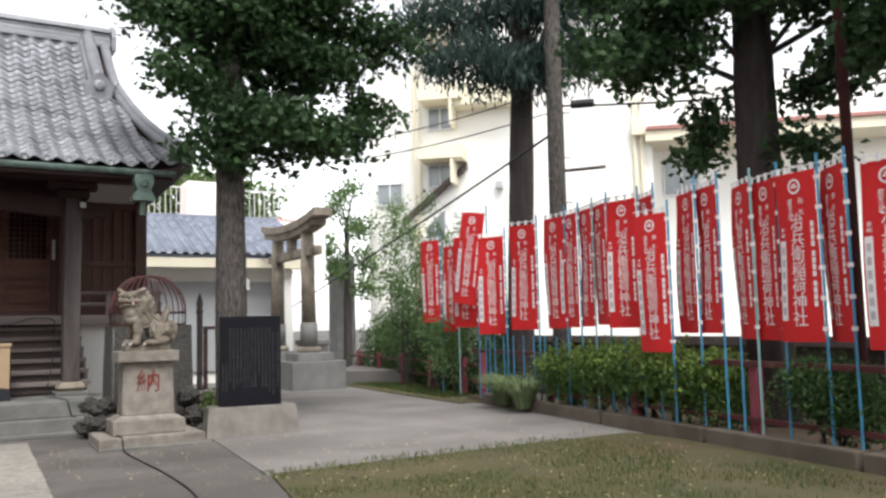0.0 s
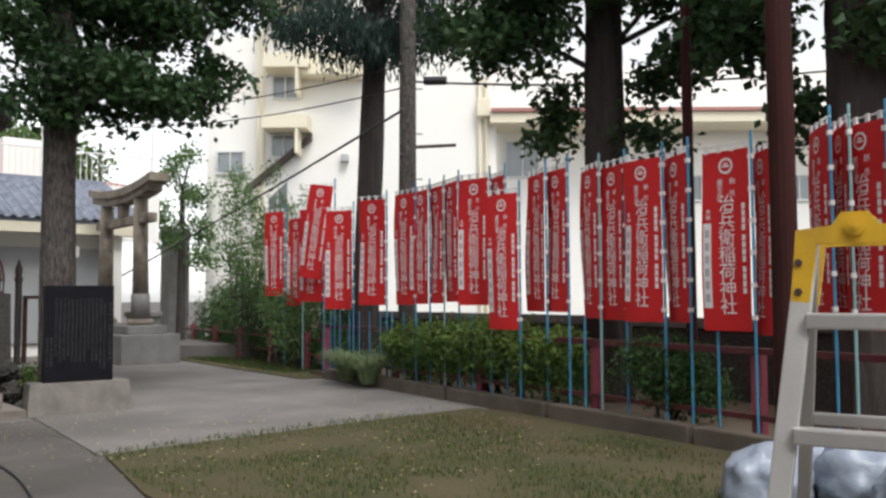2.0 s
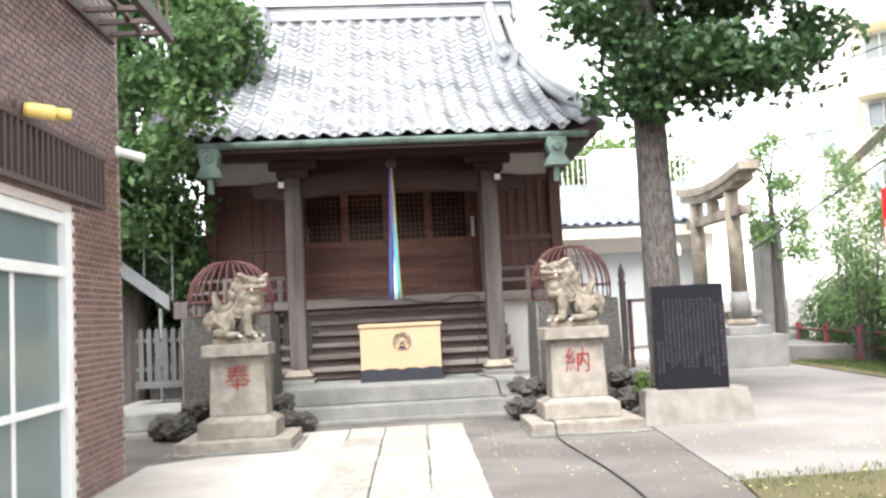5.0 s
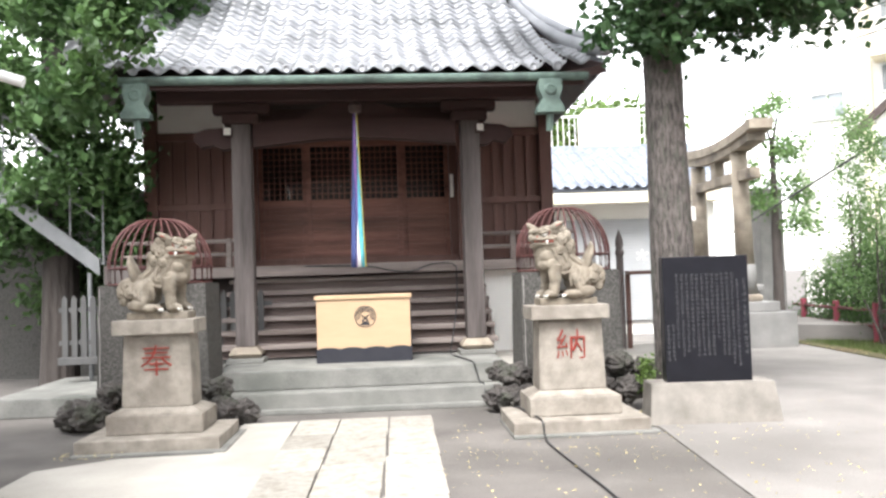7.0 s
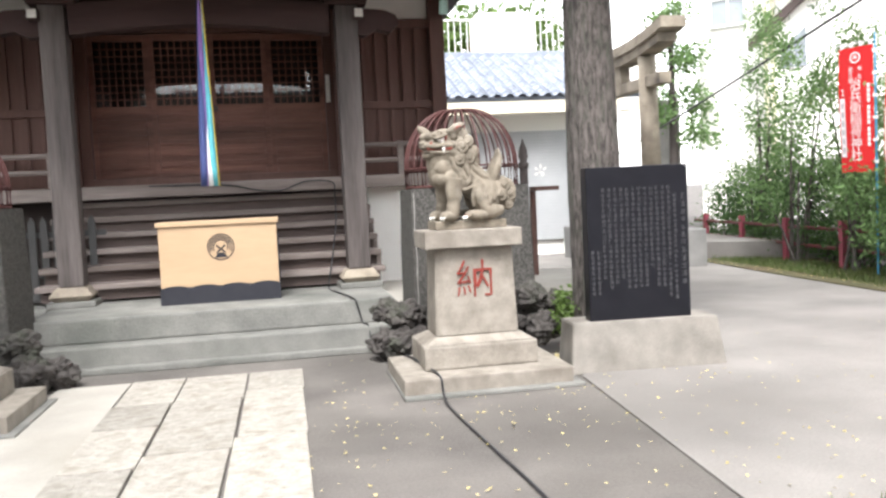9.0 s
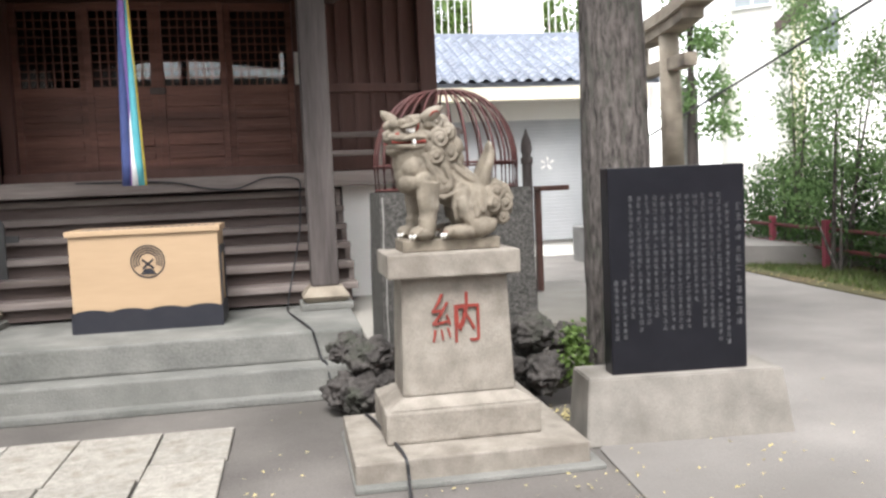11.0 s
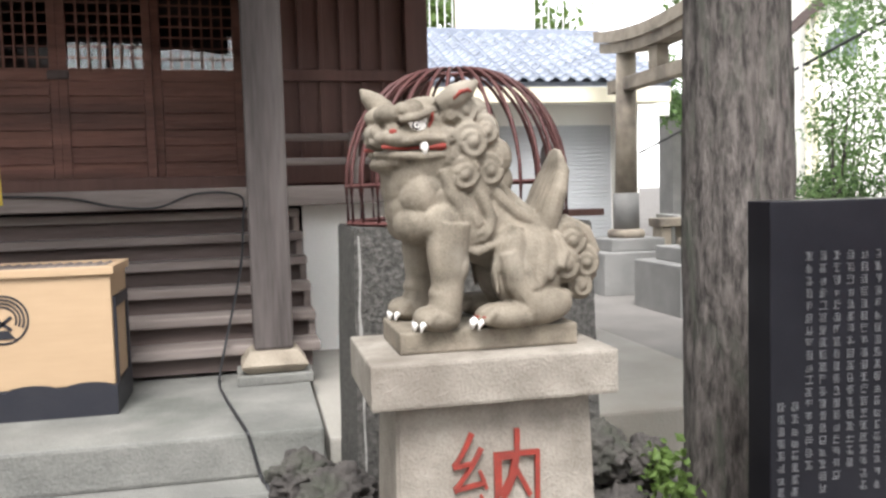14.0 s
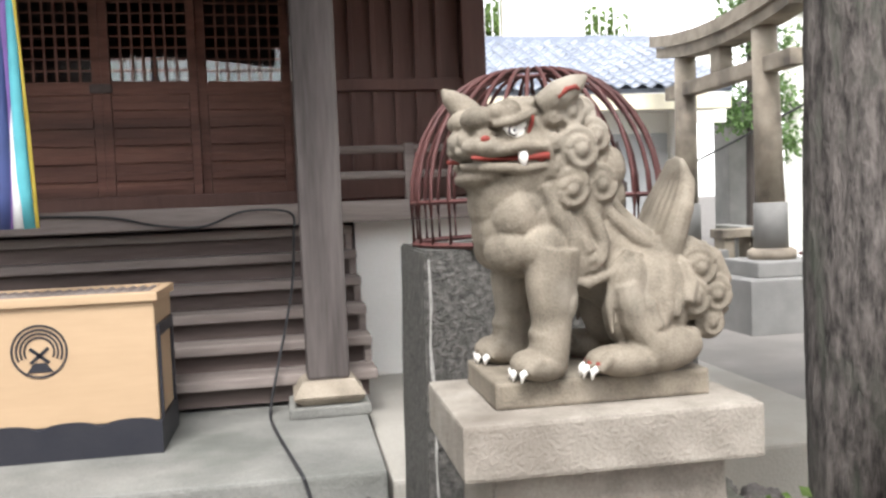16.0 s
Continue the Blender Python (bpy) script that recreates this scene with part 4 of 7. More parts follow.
part("side_frame", B((0.551, 0.061, 0.56), (0.563, 0.439, 0.62)), "black_paint", ob_)
part("lid_frame", B((-0.57, -0.02, 0.741), (0.57, 0.05, 0.785), 0.006), "wood_pale", ob_)
part("lid_frame", B((-0.57, 0.48, 0.741), (0.57, 0.54, 0.785), 0.006), "wood_pale", ob_)
for s in (-1, 1):
    part("lid_frame", B((s * 0.545 - 0.025, 0.051, 0.741), (s * 0.545 + 0.025, 0.479, 0.785), 0.006), "wood_pale", ob_)
for k in range(19):
    x = -0.48 + 0.96 * k / 18
    part("lid_slat", B((x - 0.012, 0.052, 0.75), (x + 0.012, 0.478, 0.78), 0.003, Matrix.Translation((x, 0, 0.765)) @ Matrix.Rotation(radians(35), 4, "Y") @ Matrix.Translation((-x, 0, -0.765))), "wood_step", ob_)
# dark sheet painting the shade below the slats
part("lid_shadow_board", B((-0.52, 0.051, 0.742), (0.52, 0.479, 0.746)), "interior_dark", ob_)
for r0, r1 in ((0.118, 0.128), (0.098, 0.108), (0.08, 0.089), (0.062, 0.071)):
    bm = bmesh.new()
    n = 40
    a0, a1 = (0, 2 * math.pi) if r0 > 0.11 else (radians(-25), radians(205))
    full = r0 > 0.11
    vs = [[bm.verts.new((r * math.cos(a0 + (a1 - a0) * k / n), r * math.sin(a0 + (a1 - a0) * k / n), z)) for k in range(n + (0 if full else 1))] for r, z in ((r0, 0), (r0, 0.004), (r1, 0.004), (r1, 0))]
    m_ = len(vs[0])
    for a, b in zip(vs, vs[1:]):
        for k in range(m_ if full else m_ - 1):
            bm.faces.new((a[k], a[(k + 1) % m_], b[(k + 1) % m_], b[k]))
    part("crest_ring", bm, "black_paint", ob_).matrix_basis = pose(0.02, -0.0005, 0.53, 90)
for a in (40, -40):
    part("crest_bar", B((-0.055, -0.008, 0), (0.055, 0.008, 0.004)), "black_paint", ob_).matrix_basis = pose(0.02, -0.0005, 0.51, 90) @ pose(0, 0, 0, 0, 0, a)
part("crest_foot", prism([(-0.06, -0.10), (0.06, -0.10), (0.025, -0.055), (-0.025, -0.055)], 0.0, 0.004, "z"), "black_paint", ob_).matrix_basis = pose(0.02, -0.0005, 0.53, 90)


# ---- guardian lions on pedestals ----
def blob(bm, c, r, rot=(0, 0, 0), seg=14):
    m = Matrix.Translation(c) @ Euler([radians(a) for a in rot]).to_matrix().to_4x4() @ Matrix.Diagonal((*r, 1))
    rows = seg // 2 + 2
    top, low = bm.verts.new(m @ Vector((0, 0, 1))), bm.verts.new(m @ Vector((0, 0, -1)))
    rings = []
    for j in range(1, rows):
        a = math.pi * j / rows
        rings.append([bm.verts.new(m @ Vector((math.sin(a) * math.cos(2 * math.pi * k / seg), math.sin(a) * math.sin(2 * math.pi * k / seg), math.cos(a)))) for k in range(seg)])
    for k in range(seg):
        bm.faces.new((top, rings[0][k], rings[0][(k + 1) % seg]))
        bm.faces.new((low, rings[-1][(k + 1) % seg], rings[-1][k]))
        for a, b in zip(rings, rings[1:]):
            bm.faces.new((a[k], b[k], b[(k + 1) % seg], a[(k + 1) % seg]))


def curl(bm, c, r, ny):
    """A carved lock of hair: a low boss wound round by a tapering ridge, facing the side ny."""
    r *= 1.12
    blob(bm, (c[0], c[1] - ny * r * 0.22, c[2]), (r, r * 0.62, r), seg=18)
    blob(bm, (c[0], c[1] + ny * r * 0.24, c[2]), (r * 0.34, r * 0.34, r * 0.34))
    n = 30
    pts, radii = [], []
    for k in range(n):
        u = k / (n - 1)
        a = 2 * math.pi * 1.55 * u + 0.6
        q = r * (0.36 + 0.58 * u)
        pts.append((c[0] + q * math.cos(a), c[1] + ny * r * (0.34 - 0.42 * u * u), c[2] + q * math.sin(a)))
        radii.append(r * (0.11 + 0.09 * u))
    tube(bm, pts, radii, 8)


def lion_mesh(voxel, mouth_open):
    bm = bmesh.new()
    # trunk, chest and neck
    tube(bm, [(-0.17, 0, 0.40), (-0.06, 0, 0.325), (0.05, 0, 0.265), (0.16, 0, 0.20), (0.22, 0, 0.15)], [0.135, 0.125, 0.112, 0.125, 0.10], 20)
    blob(bm, (-0.192, 0, 0.365), (0.125, 0.13, 0.13), (0, 18, 0), 20)
    blob(bm, (-0.232, -0.005, 0.45), (0.095, 0.105, 0.13), (0, 8, 0), 20)
    blob(bm, (-0.17, 0, 0.49), (0.14, 0.125, 0.14), (0, 0, 0), 20)
    blob(bm, (-0.06, 0, 0.50), (0.085, 0.10, 0.13), (0, 10, 0), 20)
    for s in (-1, 1):
        # chest and shoulder muscles
        blob(bm, (-0.232, s * 0.065, 0.315), (0.07, 0.068, 0.062), (0, -15, 0))
        blob(bm, (-0.212, s * 0.078, 0.395), (0.075, 0.062, 0.068), (0, -20, 0))
        blob(bm, (-0.16, s * 0.102, 0.315), (0.075, 0.060, 0.062), (0, -10, 0))
        blob(bm, (-0.085, s * 0.105, 0.275), (0.075, 0.045, 0.055), (0, -25, 0))
        # fore legs with elbow and knee
        x0 = -0.142 if s < 0 else -0.178
        tube(bm, [(x0 + 0.005, s * 0.105, 0.31), (x0 - 0.004, s * 0.112, 0.22), (x0 - 0.006, s * 0.116, 0.14), (x0 - 0.016, s * 0.118, 0.07), (x0 - 0.025, s * 0.118, 0.03)], [0.072, 0.064, 0.051, 0.052, 0.055], 16)
        blob(bm, (x0 - 0.022, s * 0.116, 0.108), (0.046, 0.050, 0.030))
        blob(bm, (x0 + 0.03, s * 0.122, 0.185), (0.030, 0.040, 0.055), (0, 8, 0))
        blob(bm, (x0 - 0.045, s * 0.122, 0.036), (0.075, 0.062, 0.040), (0, 6, 0))
        for k in range(4):
            yy = s * 0.122 + (k - 1.5) * 0.029
            tube(bm, [(x0 - 0.045, yy, 0.056), (x0 - 0.082 + 0.012 * abs(k - 1.5), yy, 0.046), (x0 - 0.106 + 0.014 * abs(k - 1.5), yy, 0.026)], [0.017, 0.019, 0.016], 10)
        # haunch, hind leg and foot
        blob(bm, (0.115, s * 0.088, 0.165), (0.118, 0.070, 0.135), (0, 22, 0), 18)
        blob(bm, (0.055, s * 0.118, 0.225), (0.050, 0.042, 0.070), (0, 10, 0))
        tube(bm, [(0.045, s * 0.125, 0.22), (0.065, s * 0.135, 0.13), (0.115, s * 0.138, 0.065)], [0.040, 0.043, 0.046], 12)
        blob(bm, (0.135, s * 0.135, 0.055), (0.11, 0.048, 0.055), (0, -6, 0))
        blob(bm, (0.025, s * 0.142, 0.036), (0.100, 0.056, 0.040), (0, 5, 0))
        for k in range(4):
            yy = s * 0.142 + (k - 1.5) * 0.026
            tube(bm, [(-0.015, yy, 0.054), (-0.048 + 0.010 * abs(k - 1.5), yy, 0.044), (-0.072 + 0.012 * abs(k - 1.5), yy, 0.024)], [0.015, 0.017, 0.014], 10)
        # mane: ranks of carved whorls
        for x, z, r, d in ((-0.095, 0.640, 0.044, 0.104), (-0.146, 0.630, 0.025, 0.118), (-0.080, 0.547, 0.056, 0.118), (-0.014, 0.580, 0.046, 0.080), (-0.147, 0.567, 0.023, 0.124), (-0.147, 0.503, 0.025, 0.124), (-0.098, 0.452, 0.052, 0.120), (-0.008, 0.462, 0.050, 0.098), (0.008, 0.525, 0.040, 0.062), (-0.040, 0.640, 0.042, 0.060)):
            curl(bm, (x, s * d, z), r, s)
        blob(bm, (-0.055, s * 0.07, 0.40), (0.075, 0.055, 0.07))
        # long locks combed down from the mane
        for a, w in ((((-0.165, 0.118, 0.465), (-0.135, 0.128, 0.40), (-0.095, 0.134, 0.335), (-0.088, 0.136, 0.285), (-0.055, 0.132, 0.258)), 0.019),
                     (((-0.115, 0.118, 0.41), (-0.085, 0.124, 0.36), (-0.058, 0.130, 0.315), (-0.050, 0.134, 0.300)), 0.021),
                     (((-0.060, 0.112, 0.42), (-0.030, 0.118, 0.375), (-0.012, 0.122, 0.325), (-0.020, 0.130, 0.285), (-0.045, 0.134, 0.262)), 0.021),
                     (((0.0, 0.085, 0.425), (0.035, 0.086, 0.375), (0.085, 0.086, 0.335), (0.14, 0.080, 0.300), (0.175, 0.070, 0.285)), 0.022),
                     (((0.03, 0.05, 0.43), (0.07, 0.052, 0.385), (0.13, 0.048, 0.335), (0.18, 0.042, 0.300)), 0.020)):
            tube(bm, [(x, s * y, z) for x, y, z in a], [w * (0.7, 1.0, 1.0, 0.85, 0.5)[k] for k in range(len(a))], 10)
        curl(bm, (-0.046, s * 0.128, 0.282), 0.034, s)
        tube(bm, [(-0.11, s * 0.130, 0.245), (-0.06, s * 0.134, 0.225), (0.0, s * 0.128, 0.245), (0.035, s * 0.122, 0.285)], [0.008, 0.014, 0.013, 0.007], 8)
        # flank fold, haunch outline and flame locks over the thigh
        tube(bm, [(0.005, s * 0.128, 0.10), (-0.002, s * 0.128, 0.17), (0.012, s * 0.130, 0.25), (0.052, s * 0.126, 0.295), (0.095, s * 0.112, 0.290)], [0.006, 0.012, 0.014, 0.014, 0.008], 8)
        for k in range(4):
            x1, z1 = 0.085 + 0.038 * k, 0.075 + 0.030 * k
            tube(bm, [(x1, s * 0.150, z1), (x1 + 0.022, s * (0.162 - 0.014 * k), z1 + 0.045), (x1 + 0.012, s * (0.158 - 0.018 * k), z1 + 0.095), (x1 - 0.010, s * (0.145 - 0.018 * k), z1 + 0.120)], [0.014, 0.022, 0.017, 0.005], 8)
        for x, z, r, d in ((0.165, 0.265, 0.040, 0.092), (0.185, 0.205, 0.030, 0.118), (0.228, 0.172, 0.050, 0.112), (0.262, 0.245, 0.052, 0.080), (0.308, 0.175, 0.050, 0.075), (0.292, 0.105, 0.040, 0.080), (0.222, 0.075, 0.026, 0.118), (0.140, 0.305, 0.024, 0.085)):
            curl(bm, (x, s * d, z), r, s)
        # brow knobs, lids, cheeks and muzzle
        blob(bm, (-0.318, -0.01 + s * 0.052, 0.628), (0.048, 0.048, 0.032))
        curl(bm, (-0.252, -0.01 + s * 0.098, 0.640), 0.030, s)
        blob(bm, (-0.285, -0.01 + s * 0.085, 0.640), (0.026, 0.030, 0.024))
        tube(bm, [(-0.30, -0.01 + s * 0.098, 0.612), (-0.245, -0.01 + s * 0.118, 0.618), (-0.19, -0.01 + s * 0.118, 0.640)], [0.010, 0.012, 0.010], 8)
        blob(bm, (-0.302, -0.01 + s * 0.062, 0.560), (0.066, 0.048, 0.030))
        blob(bm, (-0.348, -0.01 + s * 0.036, 0.582), (0.026, 0.026, 0.024))
        blob(bm, (-0.312, -0.01 + s * 0.072, 0.588), (0.026, 0.022, 0.020))
        blob(bm, (-0.195, -0.005 + s * 0.098, 0.560), (0.050, 0.034, 0.036))
        # lips, drawn back to the corner of the mouth
        tube(bm, [(-0.368, -0.01 + s * 0.02, 0.553), (-0.335, -0.01 + s * 0.070, 0.552), (-0.275, -0.01 + s * 0.106, 0.552), (-0.225, -0.01 + s * 0.118, 0.560), (-0.170, -0.005 + s * 0.126, 0.556), (-0.155, -0.005 + s * 0.122, 0.525)], [0.010, 0.013, 0.014, 0.013, 0.013, 0.010], 10)
        tube(bm, [(-0.358, -0.01 + s * 0.02, 0.518), (-0.325, -0.01 + s * 0.070, 0.514), (-0.27, -0.01 + s * 0.102, 0.510), (-0.215, -0.005 + s * 0.112, 0.506), (-0.160, -0.005 + s * 0.122, 0.514)], [0.009, 0.012, 0.013, 0.013, 0.011], 10)
        # beard locks under the jaw
        for k in range(3):
            tube(bm, [(-0.33 + 0.05 * k, s * (0.045 + 0.02 * k), 0.490), (-0.30 + 0.05 * k, s * (0.055 + 0.02 * k), 0.462), (-0.255 + 0.045 * k, s * (0.062 + 0.018 * k), 0.446)], [0.012, 0.017, 0.010], 8)
        # ears
        if s < 0:
            tube(bm, [(-0.165, -0.095, 0.650), (-0.125, -0.120, 0.682), (-0.085, -0.128, 0.704), (-0.055, -0.128, 0.722)], [0.034, 0.036, 0.026, 0.006], 12)
        else:
            tube(bm, [(-0.285, 0.075, 0.650), (-0.318, 0.085, 0.678), (-0.345, 0.090, 0.702), (-0.362, 0.092, 0.720)], [0.036, 0.034, 0.022, 0.005], 12)
    blob(bm, (-0.20, -0.005, 0.580), (0.125, 0.118, 0.098), seg=20)
    blob(bm, (-0.30, -0.01, 0.575), (0.062, 0.082, 0.048), seg=16)
    blob(bm, (-0.352, -0.01, 0.576), (0.026, 0.045, 0.026))
    blob(bm, (-0.285, -0.01, 0.492), (0.082, 0.085, 0.030), (0, -4, 0))
    blob(bm, (-0.215, -0.005, 0.515), (0.085, 0.098, 0.045))
    blob(bm, (-0.175, -0.005, 0.662), (0.085, 0.075, 0.028))
    if mouth_open:
        blob(bm, (-0.30, -0.01, 0.478), (0.07, 0.075, 0.026), (0, 14, 0))
    for x, y, z in ((0.005, 0.0, 0.585), (0.035, 0.03, 0.515), (0.035, -0.03, 0.505), (0.045, 0, 0.435)):
        blob(bm, (x, y, z), (0.055, 0.055, 0.06))
    # tail: a fluted plume rising over a roll of whorls
    for k in range(7):
        yy, w = (k - 3) * 0.022, 1 - 0.09 * abs(k - 3)
        tube(bm, [(0.175, yy, 0.27), (0.195, yy * 1.25, 0.33), (0.220, yy * 1.30, 0.40), (0.243, yy * 1.05, 0.46), (0.245, yy * 0.5, 0.500 + 0.03 * w)], [0.056 * w, 0.050 * w, 0.042 * w, 0.032 * w, 0.008], 10)
    blob(bm, (0.27, 0, 0.17), (0.075, 0.095, 0.10), seg=18)
    for k in range(3):
        yy = (k - 1) * 0.05
        tube(bm, [(0.19, yy, 0.275), (0.255, yy, 0.302), (0.318, yy, 0.268), (0.345, yy, 0.205), (0.340, yy, 0.140), (0.305, yy, 0.090)], [0.018, 0.026, 0.028, 0.028, 0.024, 0.012], 10)
    me = bpy.data.meshes.new("raw_lion")
    bm.to_mesh(me)
    bm.free()
    ob = new("raw_lion", me)
    md = ob.modifiers.new("fuse", "REMESH")
    md.mode, md.voxel_size, md.use_smooth_shade = "VOXEL", voxel, True
    sm = ob.modifiers.new("soften", "SMOOTH")
    sm.factor, sm.iterations = 0.5, 2
    bpy.context.view_layer.update()
    body = bpy.data.meshes.new_from_object(ob.evaluated_get(bpy.context.evaluated_depsgraph_get()))
    bpy.data.objects.remove(ob)
    bm = bmesh.new()
    bm.from_mesh(body)
    tree_ = BVHTree.FromBMesh(bm)
    for f in bm.faces:
        f.material_index = 0
        f.smooth = True

    def on(x, z, s, sink=0.0):
        """The point of the carved surface met from the side s at x, z."""
        hit = tree_.ray_cast(Vector((x, s * 0.5, z)), Vector((0, -s, 0)))[0]
        return (x, (hit.y if hit else s * 0.1) - s * sink, z)

    def painted(slot, build):
        start = set(bm.faces)
        build()
        for f in bm.faces:
            if f not in start:
                f.material_index = slot
                f.smooth = True
    for s in (-1, 1):
        ex, ey, ez = on(-0.240, 0.597, s, 0.003)
        painted(2, lambda: blob(bm, (ex, ey, ez), (0.035, 0.010, 0.019), (0, 24, 0)))
        painted(2, lambda: blob(bm, (ex + 0.014, ey, ez + 0.014), (0.017, 0.007, 0.014), (0, 50, 0)))
        painted(3, lambda: blob(bm, (ex - 0.008, ey + s * 0.006, ez), (0.0145, 0.005, 0.0145)))
        painted(2, lambda: blob(bm, (ex - 0.008, ey + s * 0.0085, ez), (0.0108, 0.004, 0.0108)))
        painted(3, lambda: blob(bm, (ex - 0.008, ey + s * 0.0105, ez), (0.0045, 0.003, 0.0045)))
        painted(1, lambda: tube(bm, [on(-0.205, 0.630, s), on(-0.200, 0.612, s), on(-0.212, 0.590, s)], [0.004, 0.007, 0.004], 6))
        painted(1, lambda: tube(bm, [on(-0.352, 0.536, s, 0.001), on(-0.31, 0.534, s, 0.001), on(-0.265, 0.532, s, 0.001), on(-0.215, 0.533, s, 0.001), on(-0.165, 0.536, s, 0.001)], [0.005, 0.006, 0.006, 0.007, 0.010], 8))
        painted(1, lambda: blob(bm, on(-0.175, 0.532, s), (0.020, 0.007, 0.013)))
        tx, ty, tz = on(-0.228, 0.540, s)
        painted(2, lambda: tube(bm, [(tx, ty, tz + 0.012), (tx, ty + s * 0.006, tz - 0.010), (tx + 0.003, ty + s * 0.002, tz - 0.034)], [0.013, 0.013, 0.003], 8))
        painted(1, lambda: blob(bm, on(-0.318, 0.578, s), (0.013, 0.006, 0.009), seg=8))
        if s < 0:
            painted(1, lambda: tube(bm, [on(-0.142, 0.668, s), on(-0.122, 0.688, s), on(-0.098, 0.694, s), on(-0.088, 0.688, s)], [0.004, 0.007, 0.006, 0.004], 6))
        x0 = -0.142 if s < 0 else -0.178
        for k in range(4):
            cx, cy = x0 - 0.116 + 0.014 * abs(k - 1.5), s * 0.122 + (k - 1.5) * 0.029
            painted(2, lambda: tube(bm, [(cx + 0.014, cy, 0.034), (cx - 0.003, cy, 0.024), (cx - 0.006, cy, 0.003)], [0.009, 0.009, 0.002], 8))
            painted(1, lambda: blob(bm, (cx + 0.016, cy, 0.041), (0.013, 0.013, 0.006), seg=8))
            cx, cy = -0.083 + 0.012 * abs(k - 1.5), s * 0.142 + (k - 1.5) * 0.026
            painted(2, lambda: tube(bm, [(cx + 0.014, cy, 0.032), (cx - 0.003, cy, 0.022), (cx - 0.006, cy, 0.003)], [0.0085, 0.0085, 0.002], 8))
            painted(1, lambda: blob(bm, (cx + 0.016, cy, 0.039), (0.012, 0.012, 0.006), seg=8))
    if mouth_open:
        painted(1, lambda: blob(bm, (-0.31, -0.01, 0.520), (0.060, 0.080, 0.018), (0, 8, 0)))
    # the head turns a little towards the path
    for v in bm.verts:
        u = max(0.0, min(1.0, (v.co.z - 0.38) / 0.14)) * max(0.0, min(1.0, (0.06 - v.co.x) / 0.12))
        v.co = Vector((-0.10, 0, 0)) + Matrix.Rotation(radians(7) * u * u * (3 - 2 * u), 3, "Z") @ (v.co - Vector((-0.10, 0, 0)))
    bmesh.ops.transform(bm, matrix=Matrix.Translation((0.016, 0, 0)) @ Matrix.Diagonal((0.945, 0.97, 0.975, 1)), verts=bm.verts)
    out = bpy.data.meshes.new("guardian_lion_statue")
    bm.to_mesh(out)
    bm.free()
    for key in ("lion_stone", "red_paint", "white_paint", "black_paint"):
        out.materials.append(M[key])
    return out


lion = lion_mesh(0.0046, False)
open_lion = lion_mesh(0.0060, True)


def pedestal(name, x, y, mark, mirror):
    p = thing(name, "tan granite pedestal with red carved character", "pedestal", (x, y, 0), "lion pedestals")
    part("foot", B((-0.60, -0.36, 0), (0.60, 0.56, 0.13), 0.012), "granite", p)
    part("foot_pad", B((-0.61, -0.43, 0), (0.66, 0.60, 0.025), 0.006), "step_concrete", p)
    part("lower_step", B((-0.415, -0.13, 0.1305), (0.415, 0.47, 0.30), 0.015), "granite", p)
    part("chamfer", frustum((-0.40, -0.115, 0.40, 0.455), (-0.31, -0.025, 0.31, 0.365), 0.3005, 0.35), "granite", p)
    part("shaft", frustum((-0.305, -0.02, 0.305, 0.36), (-0.285, 0.0, 0.285, 0.34), 0.3505, 0.985), "granite", p)
    part("cap_slab", B((-0.365, -0.08, 0.9855), (0.345, 0.42, 1.114), 0.01), "granite", p)
    part("statue_block", B((-0.265, 0.03, 1.1145), (0.265, 0.36, 1.178), 0.008), "lion_stone", p)
    me = text_mesh(mark, 0.30, 0.006)
    me.materials.append(M["red_paint"])
    w = new("carved_character", me)
    w.parent = p
    w.matrix_basis = Matrix.Translation((0.0, -0.0155, 0.735)) @ Matrix.Rotation(radians(1.8), 4, "X")
    w["label"] = "red painted carved character"
    return p


pedestal("lion_pedestal", 3.672, 11.07, "納", False)
pedestal("lion_pedestal", -0.02, 11.07, "奉", True)
st = tagged(new("guardian_lion_statue", lion), "grey stone guardian lion with painted eyes and mouth", "statue", "guardian lions")
st.matrix_basis = Matrix.Translation((3.678, 11.235, 1.177))
lm = open_lion
lm.transform(Matrix.Diagonal((-1, 1, 1, 1)))
lm.flip_normals()
st = tagged(new("guardian_lion_statue", lm), "grey stone guardian lion with open red mouth", "statue", "guardian lions")
st.matrix_basis = Matrix.Translation((-0.03, 11.235, 1.177))


